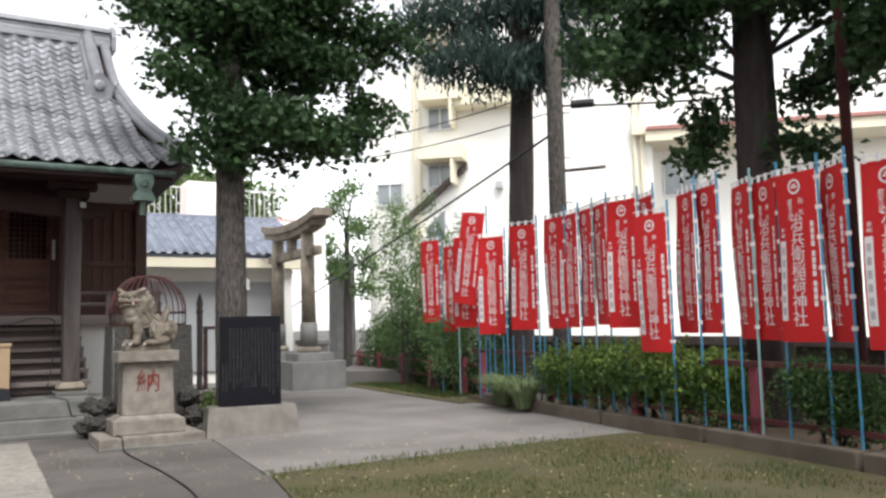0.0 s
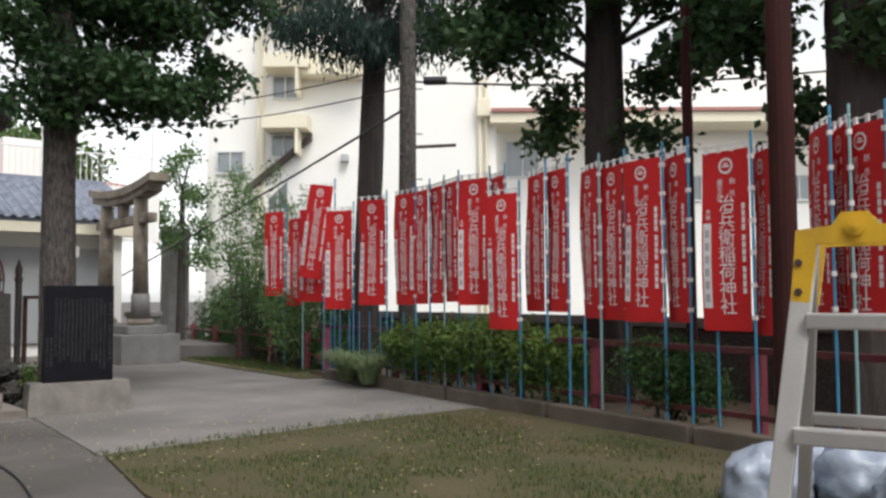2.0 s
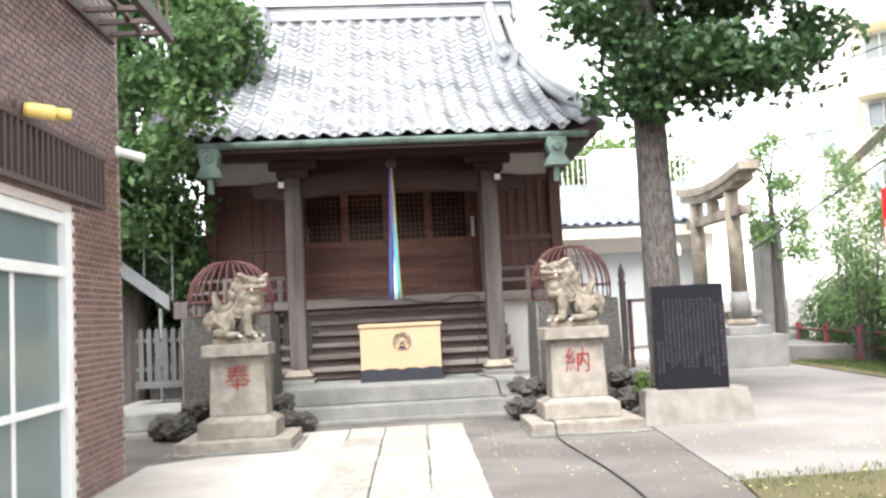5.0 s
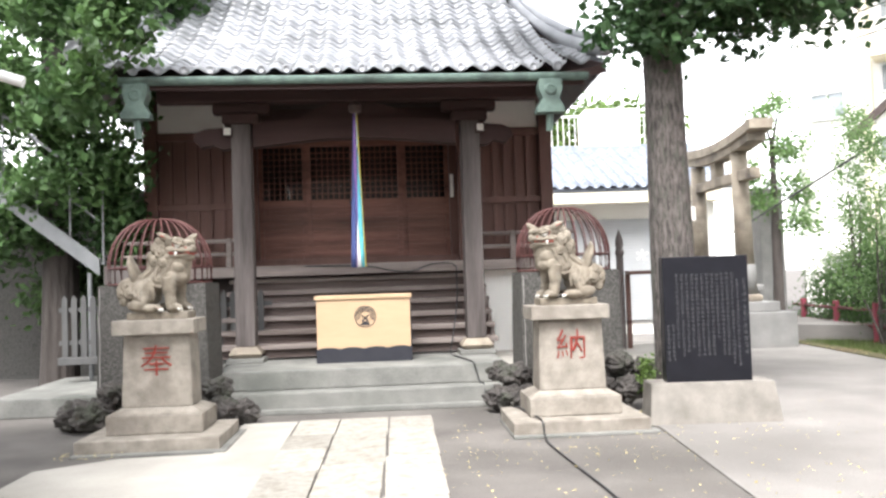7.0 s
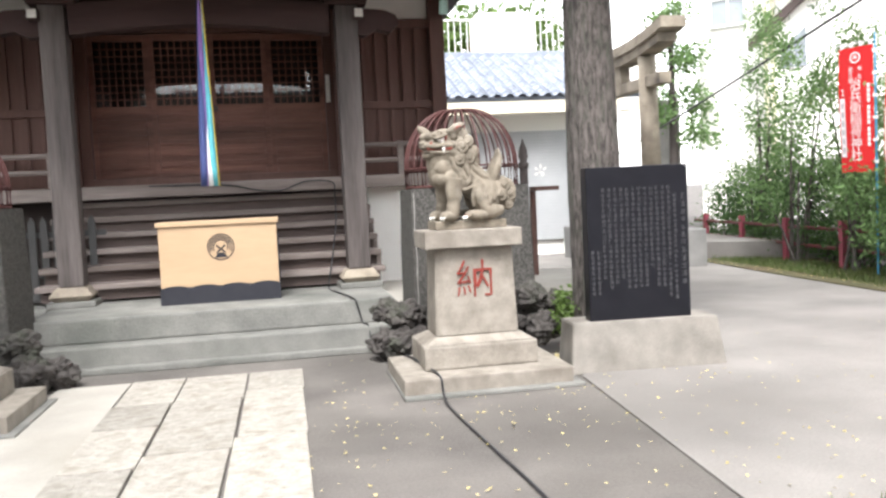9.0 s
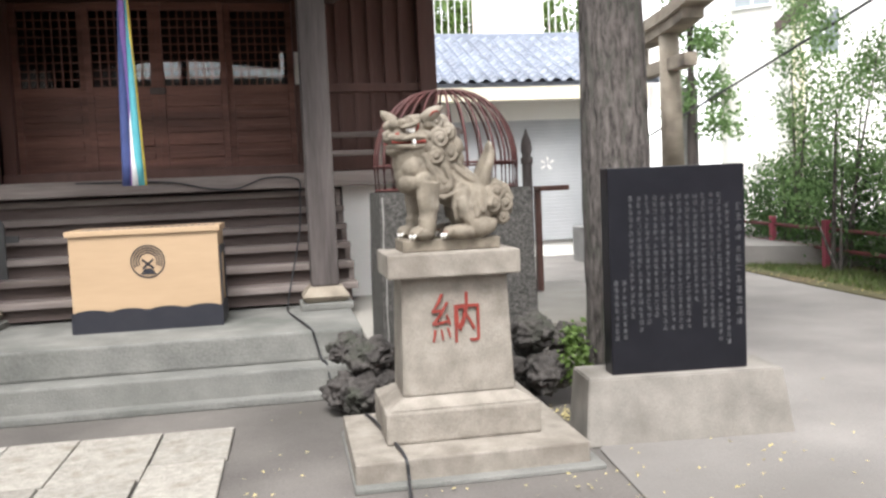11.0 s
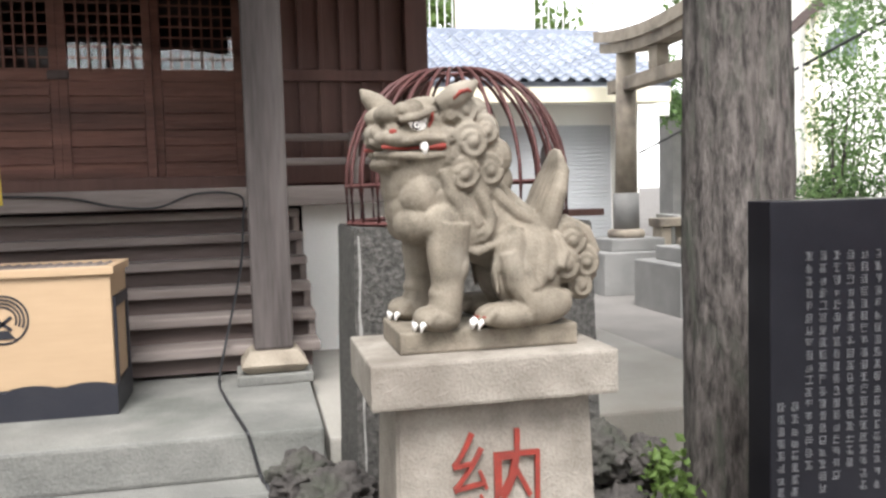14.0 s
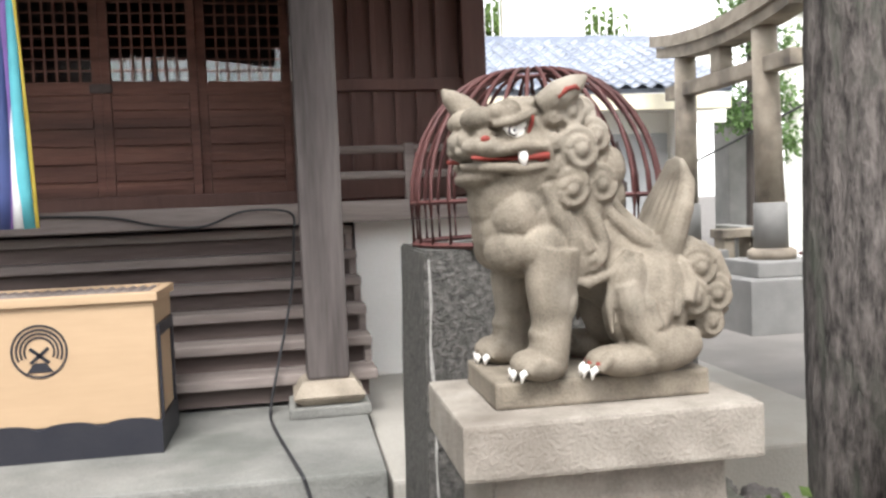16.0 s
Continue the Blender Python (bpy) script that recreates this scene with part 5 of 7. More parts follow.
# ---- rain basins with iron cages, rockery ----
def basin(x, y, k):
    b = thing("stone_rain_basin", "dark weathered granite rain basin with pale lime streak", "basin", (x, y, 0), "rain basins")
    bm = frustum((-0.545 * k, -0.36, 0.545 * k, 0.40), (-0.515 * k, -0.33, 0.515 * k, 0.37), 0.0, 1.43)
    bmesh.ops.subdivide_edges(bm, edges=[e for e in bm.edges if e.calc_length() > 0.5], cuts=5, use_grid_fill=True)
    for v in bm.verts:
        v.co += Vector((1, 1, 0)) * 0.006 * noise.noise(v.co * 4 + Vector((k, 0, 0)))
    body = part("body", bm, "basin_stone", b, "", True)
    for p in body.data.polygons:
        p.use_smooth = False
    pts = [(-0.50 * k + 0.012 * noise.noise(Vector((0, k, u * 5))), -0.335 - 0.028 * u, 1.40 - 1.1 * u) for u in [j / 14 for j in range(15)]]
    part("lime_streak", T(pts, [0.004 + 0.007 * abs(noise.noise(Vector((3, k, j * 0.7)))) for j in range(15)], 6), "lime_crust", b, "pale lime streak down the corner")
    c = thing("dome_cage", "rusty red iron dome cage over the basin", "cage", (x, y + 0.02, 1.431), "dome cages")

    def ring(r, z, t):
        n = 36
        bm = bmesh.new()
        pts = [Vector((r * math.cos(2 * math.pi * k / n), r * math.sin(2 * math.pi * k / n), z)) for k in range(n)]
        rings = []
        for k, p in enumerate(pts):
            o = Vector((p.x, p.y, 0)).normalized()
            rings.append([bm.verts.new(p + o * t * math.cos(a) + Vector((0, 0, t * math.sin(a)))) for a in (0, 1.57, 3.14, 4.71)])
        for k in range(n):
            a, e = rings[k], rings[(k + 1) % n]
            for j in range(4):
                bm.faces.new((a[j], e[j], e[(j + 1) % 4], a[(j + 1) % 4]))
        return bm
    c.scale = (0.86 * k, 0.86 * k, 0.865)
    part("hoop", ring(0.58, 0.012, 0.013), "cage_rust", c)
    part("hoop", ring(0.585, 0.20, 0.010), "cage_rust", c)
    part("hoop", ring(0.10, 0.785, 0.012), "cage_rust", c)
    n = 30
    pts = [(0.58, 0, 0.0), (0.585, 0, 0.20)] + [(0.10 + 0.485 * math.cos(a), 0, 0.20 + 0.59 * math.sin(a)) for a in [math.pi / 2 * k / 9 for k in range(1, 10)]]
    first = part("bar", T(pts, 0.0098, 6), "cage_rust", c, "", True)
    for j in range(1, n):
        share("bar", first, c, Matrix.Rotation(2 * math.pi * j / n, 4, "Z"))


basin(3.93, 12.54, 1.0)
basin(-0.37, 12.54, 1.04)


def rock(x, y, z, r, seed, squash=0.8):
    bm = bmesh.new()
    bmesh.ops.create_icosphere(bm, subdivisions=5, radius=1.0)
    for v in bm.verts:
        d = 1.0 - 0.18 * abs(noise.noise(v.co * 3.2 + Vector((seed, seed, 0)))) - 0.10 * abs(noise.noise(v.co * 8 + Vector((seed, 0, seed)))) + 0.30 * noise.noise(v.co * 1.6 + Vector((seed, 0, 0))) + 0.22 * noise.noise(v.co * 4 + Vector((0, seed, 0))) + 0.10 * noise.noise(v.co * 9)
        v.co = Vector((v.co.x * d * r, v.co.y * d * r, v.co.z * d * r * squash))
    o = solid("rockery_stone", bm, "lava_rock", "rough dark lava stone at the basin's foot", "rock", "rockery stones", smooth=True)
    o.location = (x, y, z)


for k, (x, y, z, r) in enumerate(((3.30, 11.98, 0.16, 0.20), (3.17, 12.28, 0.40, 0.13), (3.16, 12.16, 0.14, 0.17), (3.30, 12.06, 0.38, 0.16), (4.42, 11.90, 0.22, 0.17), (4.36, 12.02, 0.47, 0.15), (4.58, 12.02, 0.40, 0.13), (4.06, 11.95, 0.26, 0.20), (0.36, 11.98, 0.15, 0.19), (0.30, 12.08, 0.36, 0.15), (0.55, 12.12, 0.12, 0.15), (-0.86, 11.95, 0.16, 0.22), (-0.70, 12.05, 0.36, 0.16), (-1.10, 12.1, 0.13, 0.20))):
    rock(x, y, z, r, k * 3.7)
fern = thing("ground_plant", "small green plant at the rocks", "plant", (4.60, 11.70, 0.02))
leaves("foliage", "shrub_leaf", fern, [(-0.02, 0.05, 0.30, 0.09, 0.10, 0.16), (0.04, -0.05, 0.14, 0.12, 0.12, 0.12), (-0.04, 0.12, 0.44, 0.06, 0.07, 0.08)], 620, 0.042, 5)

# ---- black memorial stele ----
stele = thing("memorial_stele", "polished black stone tablet with engraved columns of writing", "stele", pose(4.919, 10.99, 0, 0, 0, -4.6))
part("base", frustum((-0.57, -0.07, 0.62, 0.33), (-0.54, -0.05, 0.56, 0.31), 0.0, 0.375), "stele_base", stele, "rough grey concrete base")
slab = part("tablet", B((-0.39, 0.02, 0.3755), (0.385, 0.16, 1.515), 0.006), "stele_black", stele)
rng = random.Random(4)
x = 0.345
bm = bmesh.new()
for col in range(16):
    big = col == 0
    z0 = 1.36 if col > 1 else 1.30
    end = 0.60 + rng.uniform(0, 0.05) if col in (3, 4, 6, 8, 9, 11, 12) else (0.66 if big else 0.52 + 0.25 * rng.random())
    if col in (14, 15):
        z0 = 0.90
        end = 0.56
    z = z0
    step = 0.058 if big else 0.038
    w = 0.020 if big else 0.0135
    while z > end:
        # each unreadable character is a small knot of strokes
        cx = x
        for j, (u0, u1) in enumerate(((0.04, 0.10), (0.25, 0.30), (0.45, 0.51), (0.64, 0.70))):
            if rng.random() < 0.85:
                box(bm, (cx - w * rng.uniform(0.5, 1), 0.0166, z - step * u1), (cx + w * rng.uniform(0.5, 1), 0.0200, z - step * u0))
        for j in range(rng.choice((1, 2, 2))):
            sx = rng.uniform(-0.75, 0.75) * w
            box(bm, (cx + sx - 0.0011, 0.0170, z - step * rng.uniform(0.5, 0.74)), (cx + sx + 0.0011, 0.0198, z - step * rng.uniform(0, 0.2)))
        z -= step
    x -= 0.064 if big else 0.0455
tagged(part("engraved_writing", bm, "carved", slab), kind="stuff")

# ---- trees ----


def trunk_mesh(pts, radii, seed, n=72, rough=0.10):
    """A tapered trunk with ridged bark along a line of points."""
    bm = bmesh.new()
    rings = []
    P = [Vector(p) for p in pts]
    steps = 110
    for i in range(steps + 1):
        u = i / steps * (len(P) - 1)
        a = min(int(u), len(P) - 2)
        p = P[a].lerp(P[a + 1], u - a)
        r = radii[a] + (radii[a + 1] - radii[a]) * (u - a)
        ring = []
        for k in range(n):
            an = 2 * math.pi * k / n
            d = 1 + rough * noise.noise(Vector((math.cos(an) * 3.5, math.sin(an) * 3.5, p.z * 0.8 + seed))) + rough * 0.45 * abs(noise.noise(Vector((math.cos(an) * 9, math.sin(an) * 9, p.z * 2.2 + seed)))) + rough * 0.3 * noise.noise(Vector((math.cos(an) * 20, math.sin(an) * 20, p.z * 5 + seed)))
            ring.append(bm.verts.new((p.x + r * d * math.cos(an), p.y + r * d * math.sin(an), p.z)))
        rings.append(ring)
    for a, b in zip(rings, rings[1:]):
        for k in range(n):
            bm.faces.new((a[k], a[(k + 1) % n], b[(k + 1) % n], b[k]))
    bm.faces.new(rings[0][::-1])
    bm.faces.new(rings[-1])
    return bm


def tree(name, label, at, pts, radii, bark, leaf, clumps, count, size, seed, droop=0.0, rough=0.10, aspect=0.7, limbs=True):
    t = thing(name, label, "tree", at)
    part("trunk", trunk_mesh(pts, radii, seed, rough=rough), bark, t, "", True)
    for c in clumps:
        if c[2] < 4.9 or not limbs:
            continue
        tip = Vector(c[:3])
        zz = max(pts[0][2] + 1.2, tip.z - 0.12 * math.hypot(tip.x, tip.y) - 0.1)
        zz = min(zz, pts[-1][2] - 0.2)
        u = (zz - pts[0][2]) / (pts[-1][2] - pts[0][2]) * (len(pts) - 1)
        a = min(int(u), len(pts) - 2)
        root = Vector(pts[a]).lerp(Vector(pts[a + 1]), u - a)
        mid = root.lerp(tip, 0.55) + Vector((0, 0, 0.06))
        part("limb", T([root, mid, tip], [0.045, 0.03, 0.01], 7), bark, t)
    leaves("crown", leaf, t, clumps, count, size, seed, 0.6, droop, aspect, lobes=7)
    return t


tree("ginkgo_tree", "tall ginkgo tree with dense dark green crown", (4.90, 11.79, 0), [(0, 0, -0.1), (0, 0, 0.5), (-0.02, 0, 2), (-0.04, 0, 4), (-0.05, 0, 6.5), (0, 0, 9)], [0.29, 0.225, 0.197, 0.185, 0.155, 0.08], "bark", "ginkgo_leaf",
     [(-0.5, -0.5, 3.82, 0.55, 0.5, 0.36), (-0.55, -0.2, 4.75, 0.55, 0.6, 0.42), (0.7, -0.6, 3.85, 0.7, 0.6, 0.34), (1.45, -0.2, 4.1, 0.7, 0.6, 0.30), (0.1, -0.7, 4.1, 0.7, 0.5, 0.40), (2.0, -0.1, 4.5, 0.5, 0.5, 0.28), (0.35, 0.5, 4.5, 0.9, 0.8, 0.5), (1.2, 0.1, 5.1, 1.0, 0.9, 0.5), (0.1, 0, 5.4, 1.1, 1.2, 0.6), (-0.65, 0, 5.6, 0.75, 0.9, 0.5), (1.9, 0.0, 5.6, 0.8, 0.8, 0.45), (0.6, 0, 6.3, 1.6, 1.5, 0.7), (-0.9, 0, 6.7, 1.3, 1.3, 0.7), (0.0, 0, 7.6, 1.7, 1.7, 0.8), (0.1, -0.35, 3.72, 0.4, 0.3, 0.22)], 34000, 0.115, 11)
tree("broadleaf_tree", "dense broadleaf tree beside the shrine roof", (-2.6, 15.6, 0), [(0, 0, 0), (0.05, 0, 2), (0, 0, 4.5), (0, 0, 7.5)], [0.26, 0.22, 0.17, 0.06], "bark_dark", "broad_leaf",
     [(0.5, -0.8, 2.9, 1.0, 0.8, 0.7), (0.9, -0.9, 3.9, 0.9, 0.8, 0.6), (1.1, -0.9, 4.8, 0.9, 0.8, 0.6), (1.75, -0.8, 5.6, 0.8, 0.7, 0.5), (1.2, -0.8, 6.3, 1.1, 0.9, 0.6), (0.2, -0.5, 5.4, 1.1, 1.0, 0.8), (-0.6, -0.4, 4.0, 1.0, 1.0, 0.9), (0.4, 0, 7.2, 1.5, 1.3, 0.8), (-0.4, -0.2, 2.2, 0.9, 0.8, 0.6), (-1.2, 0, 6, 1.2, 1.2, 1.0), (1.0, -0.4, 2.3, 0.5, 0.5, 0.5), (-1.6, 0.3, 3.0, 1.0, 0.8, 1.0), (0.2, 0.6, 1.6, 1.2, 0.6, 0.9), (-1.8, 0.2, 4.6, 1.0, 1.0, 1.0), (1.85, -3.5, 3.95, 0.5, 0.35, 0.38), (1.45, -3.3, 3.5, 0.4, 0.3, 0.32), (1.95, -3.5, 4.8, 0.6, 0.4, 0.5), (1.2, -3.0, 4.4, 0.5, 0.4, 0.5)], 46000, 0.12, 12)


def beside(at, items):
    """Clumps given as (right, forward, z, rx, ry, rz) seen from the yard's south-west corner."""
    f = Vector((at[0] - 1.4, at[1] - 0.7, 0)).normalized()
    r = Vector((f.y, -f.x, 0))
    return [(*(r * s + f * d + Vector((0, 0, z))), a, b, c) for s, d, z, a, b, c in items]


A = (10.9, 13.4, 0)
tree("cedar_tree", "tall dark cedar with drooping foliage", A, [(-0.1, 0.1, 0), (-0.06, 0.06, 2), (-0.01, 0, 4), (0.05, -0.05, 6), (0.1, -0.1, 11)], [0.26, 0.235, 0.225, 0.21, 0.08], "bark_dark", "cedar_leaf",
     beside(A, [(-1.4, -0.6, 6.3, 0.8, 0.8, 0.45), (-0.5, -0.9, 5.95, 0.8, 0.7, 0.45), (0.45, -0.7, 6.0, 0.8, 0.8, 0.5), (1.2, 0, 6.3, 0.7, 0.8, 0.45), (0.0, 0.6, 6.6, 1.0, 0.8, 0.5), (-1.5, 0, 7.3, 1.0, 1.0, 0.5), (0.0, 0, 7.4, 1.5, 1.3, 0.6), (1.2, 0, 7.6, 1.0, 1.0, 0.5), (0, 0, 8.6, 1.8, 1.6, 0.7), (0, 0, 9.8, 1.5, 1.5, 0.8)]), 30000, 0.17, 13, 2.2, 0.08, 0.22, limbs=False)
A = (9.95, 7.2, 0)
tree("ginkgo_tree", "ginkgo tree with broken crown behind the banners", A, [(0, 0, 0), (0, 0, 2), (-0.02, 0, 4), (0, 0, 6), (0, 0, 9)], [0.29, 0.25, 0.235, 0.2, 0.08], "bark_dark", "ginkgo_leaf",
     beside(A, [(-1.1, -0.5, 4.35, 0.65, 0.7, 0.35), (-1.5, 0, 4.9, 0.7, 0.8, 0.4), (-0.7, -0.7, 5.0, 0.8, 0.8, 0.45), (-0.75, 0.2, 3.45, 0.35, 0.35, 0.25), (0.55, -0.3, 3.3, 0.4, 0.35, 0.22), (0.8, -0.4, 4.0, 0.6, 0.6, 0.35), (1.35, 0, 4.5, 0.7, 0.7, 0.4), (0.9, -0.6, 5.1, 0.9, 0.8, 0.5), (0.0, 0.3, 5.9, 1.6, 1.5, 0.6), (1.9, 0.3, 5.3, 0.7, 0.7, 0.4), (-1.6, 0.2, 5.9, 1.0, 0.9, 0.5), (0, 0, 7.0, 2.0, 1.8, 0.8), (-0.6, 0.4, 3.9, 0.35, 0.4, 0.3)]), 24000, 0.125, 14)
A = (9.4, 3.9, 0)
tree("ginkgo_tree", "dark ginkgo tree behind the red pole", A, [(0, 0, 0), (0, 0, 2), (0, 0, 4), (0, 0, 7)], [0.3, 0.27, 0.25, 0.15], "bark_dark", "ginkgo_leaf",
     beside(A, [(-0.9, 0, 3.9, 0.6, 0.6, 0.4), (-0.7, -0.3, 4.6, 0.7, 0.7, 0.4), (0.4, -0.3, 4.0, 0.8, 0.7, 0.5), (1.0, 0, 4.6, 0.9, 0.9, 0.5), (0.4, 0.3, 3.3, 0.6, 0.6, 0.4), (0, 0, 5.3, 1.4, 1.3, 0.6), (1.1, 0.2, 3.2, 0.6, 0.6, 0.6), (-0.5, 0.2, 3.0, 0.3, 0.3, 0.4), (-1.2, 0.2, 5.3, 0.9, 0.9, 0.5), (0, 0, 6.4, 1.8, 1.7, 0.7)]), 19000, 0.125, 15)


def shrub(name, label, at, stems, clumps, leaf, count, size, seed, category="shrub", group=""):
    t = thing(name, label, category, at, group)
    rng = random.Random(seed)
    for k in range(stems):
        c = clumps[k % len(clumps)]
        b = (rng.uniform(-0.15, 0.15), rng.uniform(-0.15, 0.15), 0)
        part("stem", T([b, (c[0] * 0.5 + b[0] * 0.5, c[1] * 0.5 + b[1] * 0.5, c[2] * 0.55), c[:3]], [0.022, 0.016, 0.006], 6), "bark", t)
    leaves("foliage", leaf, t, clumps, count, size, seed, 0.3, 0.2, 0.42)
    return t


# airy shrubs on the verge
for k, (x, y, h) in enumerate(((10.15, 15.6, 3.3), (10.35, 17.2, 4.0), (10.9, 19.2, 4.2), (10.0, 14.4, 2.4), (11.6, 17.5, 3.6), (12.2, 20.5, 4.6))):
    rng = random.Random(k)
    cl = [(rng.uniform(-0.45, 0.45), rng.uniform(-0.45, 0.45), h * (0.25 + 0.75 * j / 9), 0.45 - 0.022 * j, 0.45 - 0.022 * j, 0.30) for j in range(10)]
    shrub("bamboo_shrub", "airy light green shrub on the verge", (x, y, 0.02), 7, cl, "bamboo_leaf", 2600, 0.085, 30 + k, "shrub", "verge shrubs")
for k in range(8):
    y = 13.9 + k * 1.0
    shrub("hedge_shrub", "low dark shrub along the verge fence", (10.4 + 0.12 * k, y, 0.02), 3, [(0, 0, 0.45, 0.55, 0.65, 0.45), (0.1, 0.2, 1.0, 0.45, 0.5, 0.35), (0.3, -0.1, 1.4, 0.35, 0.4, 0.3)], "broad_leaf", 3600, 0.07, 40 + k, "shrub", "verge hedge")
# clipped bushes in the planting bed
for k, (y, s, z) in enumerate(((10.2, 0.52, 0.45), (9.3, 0.5, 0.5), (8.5, 0.55, 0.55), (7.75, 0.5, 0.5), (7.1, 0.42, 0.45), (5.45, 0.42, 0.5))):
    x = fence_x(y) + 0.16
    s *= 1.12
    z = z + 0.03
    t = shrub("azalea_bush", "rounded green bush with paler young tips" if k < 5 else "compact dark green bush in the fence", (x, y, 0.05), 4, [(0, 0, z, s * 0.65, s, 0.34), (-0.1, 0.15, z + 0.12, s * 0.6, s * 0.7, 0.24), (0.05, -0.2, z - 0.15, s * 0.7, s * 0.8, 0.25)], "shrub_leaf" if k < 5 else "broad_leaf", 4600, 0.062, 50 + k, "bush", "bed bushes")
    if k < 5:
        leaves("young_growth", "shrub_tip", t, [(-0.05, 0, z + 0.22, s * 0.7, s, 0.22)], 1300, 0.055, 70 + k)


def blade_tuft(name, label, at, n, length, material, seed, spread=0.35):
    rng = random.Random(seed)
    verts, faces = [], []
    for k in range(n):
        a = rng.uniform(0, 6.283)
        l = length * rng.uniform(0.6, 1.1)
        r0 = rng.uniform(0, spread * 0.3)
        dx, dy = math.cos(a), math.sin(a)
        w = 0.010
        prev = None
        for j in range(5):
            u = j / 4
            r = r0 + l * 0.6 * u
            z = l * (1.6 * u - 1.1 * u * u) + 0.02
            ww = w * (1 - 0.85 * u)
            verts += [(dx * r - dy * ww, dy * r + dx * ww, z), (dx * r + dy * ww, dy * r - dx * ww, z)]
            if j:
                b = len(verts) - 4
                faces.append((b, b + 1, b + 3, b + 2))
    t = thing(name, label, "plant", at, "striped grasses")
    raw("blades", verts, faces, material, t)


blade_tuft("striped_grass", "tuft of pale striped ornamental grass", (9.10, 11.6, 0.03), 420, 0.78, "striped_leaf", 3)
blade_tuft("striped_grass", "tuft of pale striped ornamental grass", (8.98, 10.9, 0.03), 400, 0.74, "striped_leaf", 4)

# ---- fence and banners ----
fence = thing("fence", "dark red rail fence with pink posts", "fence")
fm = Matrix.Rotation(radians(-8.53), 4, "Z")
for z0, z1 in ((0.82, 0.88), (0.26, 0.31)):
    part("rail", B((-0.025, 0, z0), (0.025, 18.7, z1), 0.006, Matrix.Translation((fence_x(-5.2), -5.2, 0)) @ fm), "rail_red", fence)
for y in (-3.6, -1.6, 0.4, 2.4, 4.4, 6.4, 8.5, 10.7, 13.1):
    part("post", B((-0.05, -0.05, 0.03), (0.05, 0.05, 0.84), 0.008, Matrix.Translation((fence_x(y) + 0.076, y, 0)) @ fm), "post_pink", fence)
BANNERS = [(14.68, -71, 3.0), (13.84, -90, 2.82), (12.95, -65, 2.89), (12.53, -66, 3.23), (11.85, -59, 2.77), (10.76, -70, 2.84), (9.92, -92, 2.85), (9.55, -99, 2.86), (9.19, -109, 2.87), (8.84, -110, 2.89), (8.15, -81, 2.85), (7.83, -113, 2.84), (7.44, -86, 2.57), (7.08, -113, 2.78), (6.71, -111, 2.78), (6.22, -119, 2.72), (5.85, -110, 2.71), (5.35, -95, 2.7), (5.04, -121, 2.7), (4.35, -93, 2.64), (4.14, -133, 2.61), (3.62, -138, 2.72), (3.46, -138, 2.7), (3.17, -118, 2.68)]
BW, BH = 0.47, 1.60


def sway(x, z, v):
    """How far the cloth swings out at x from the pole, z below the top."""
    return 0.022 * math.sin(x * 9 + v * 2.1) * (0.35 + 0.4 * -z) + 0.018 * math.sin(z * 3.1 + v) * (-x / BW)


def bent(me, v, off):
    for p in me.vertices:
        p.co.y += sway(p.co.x, p.co.z, v) + off
    return me


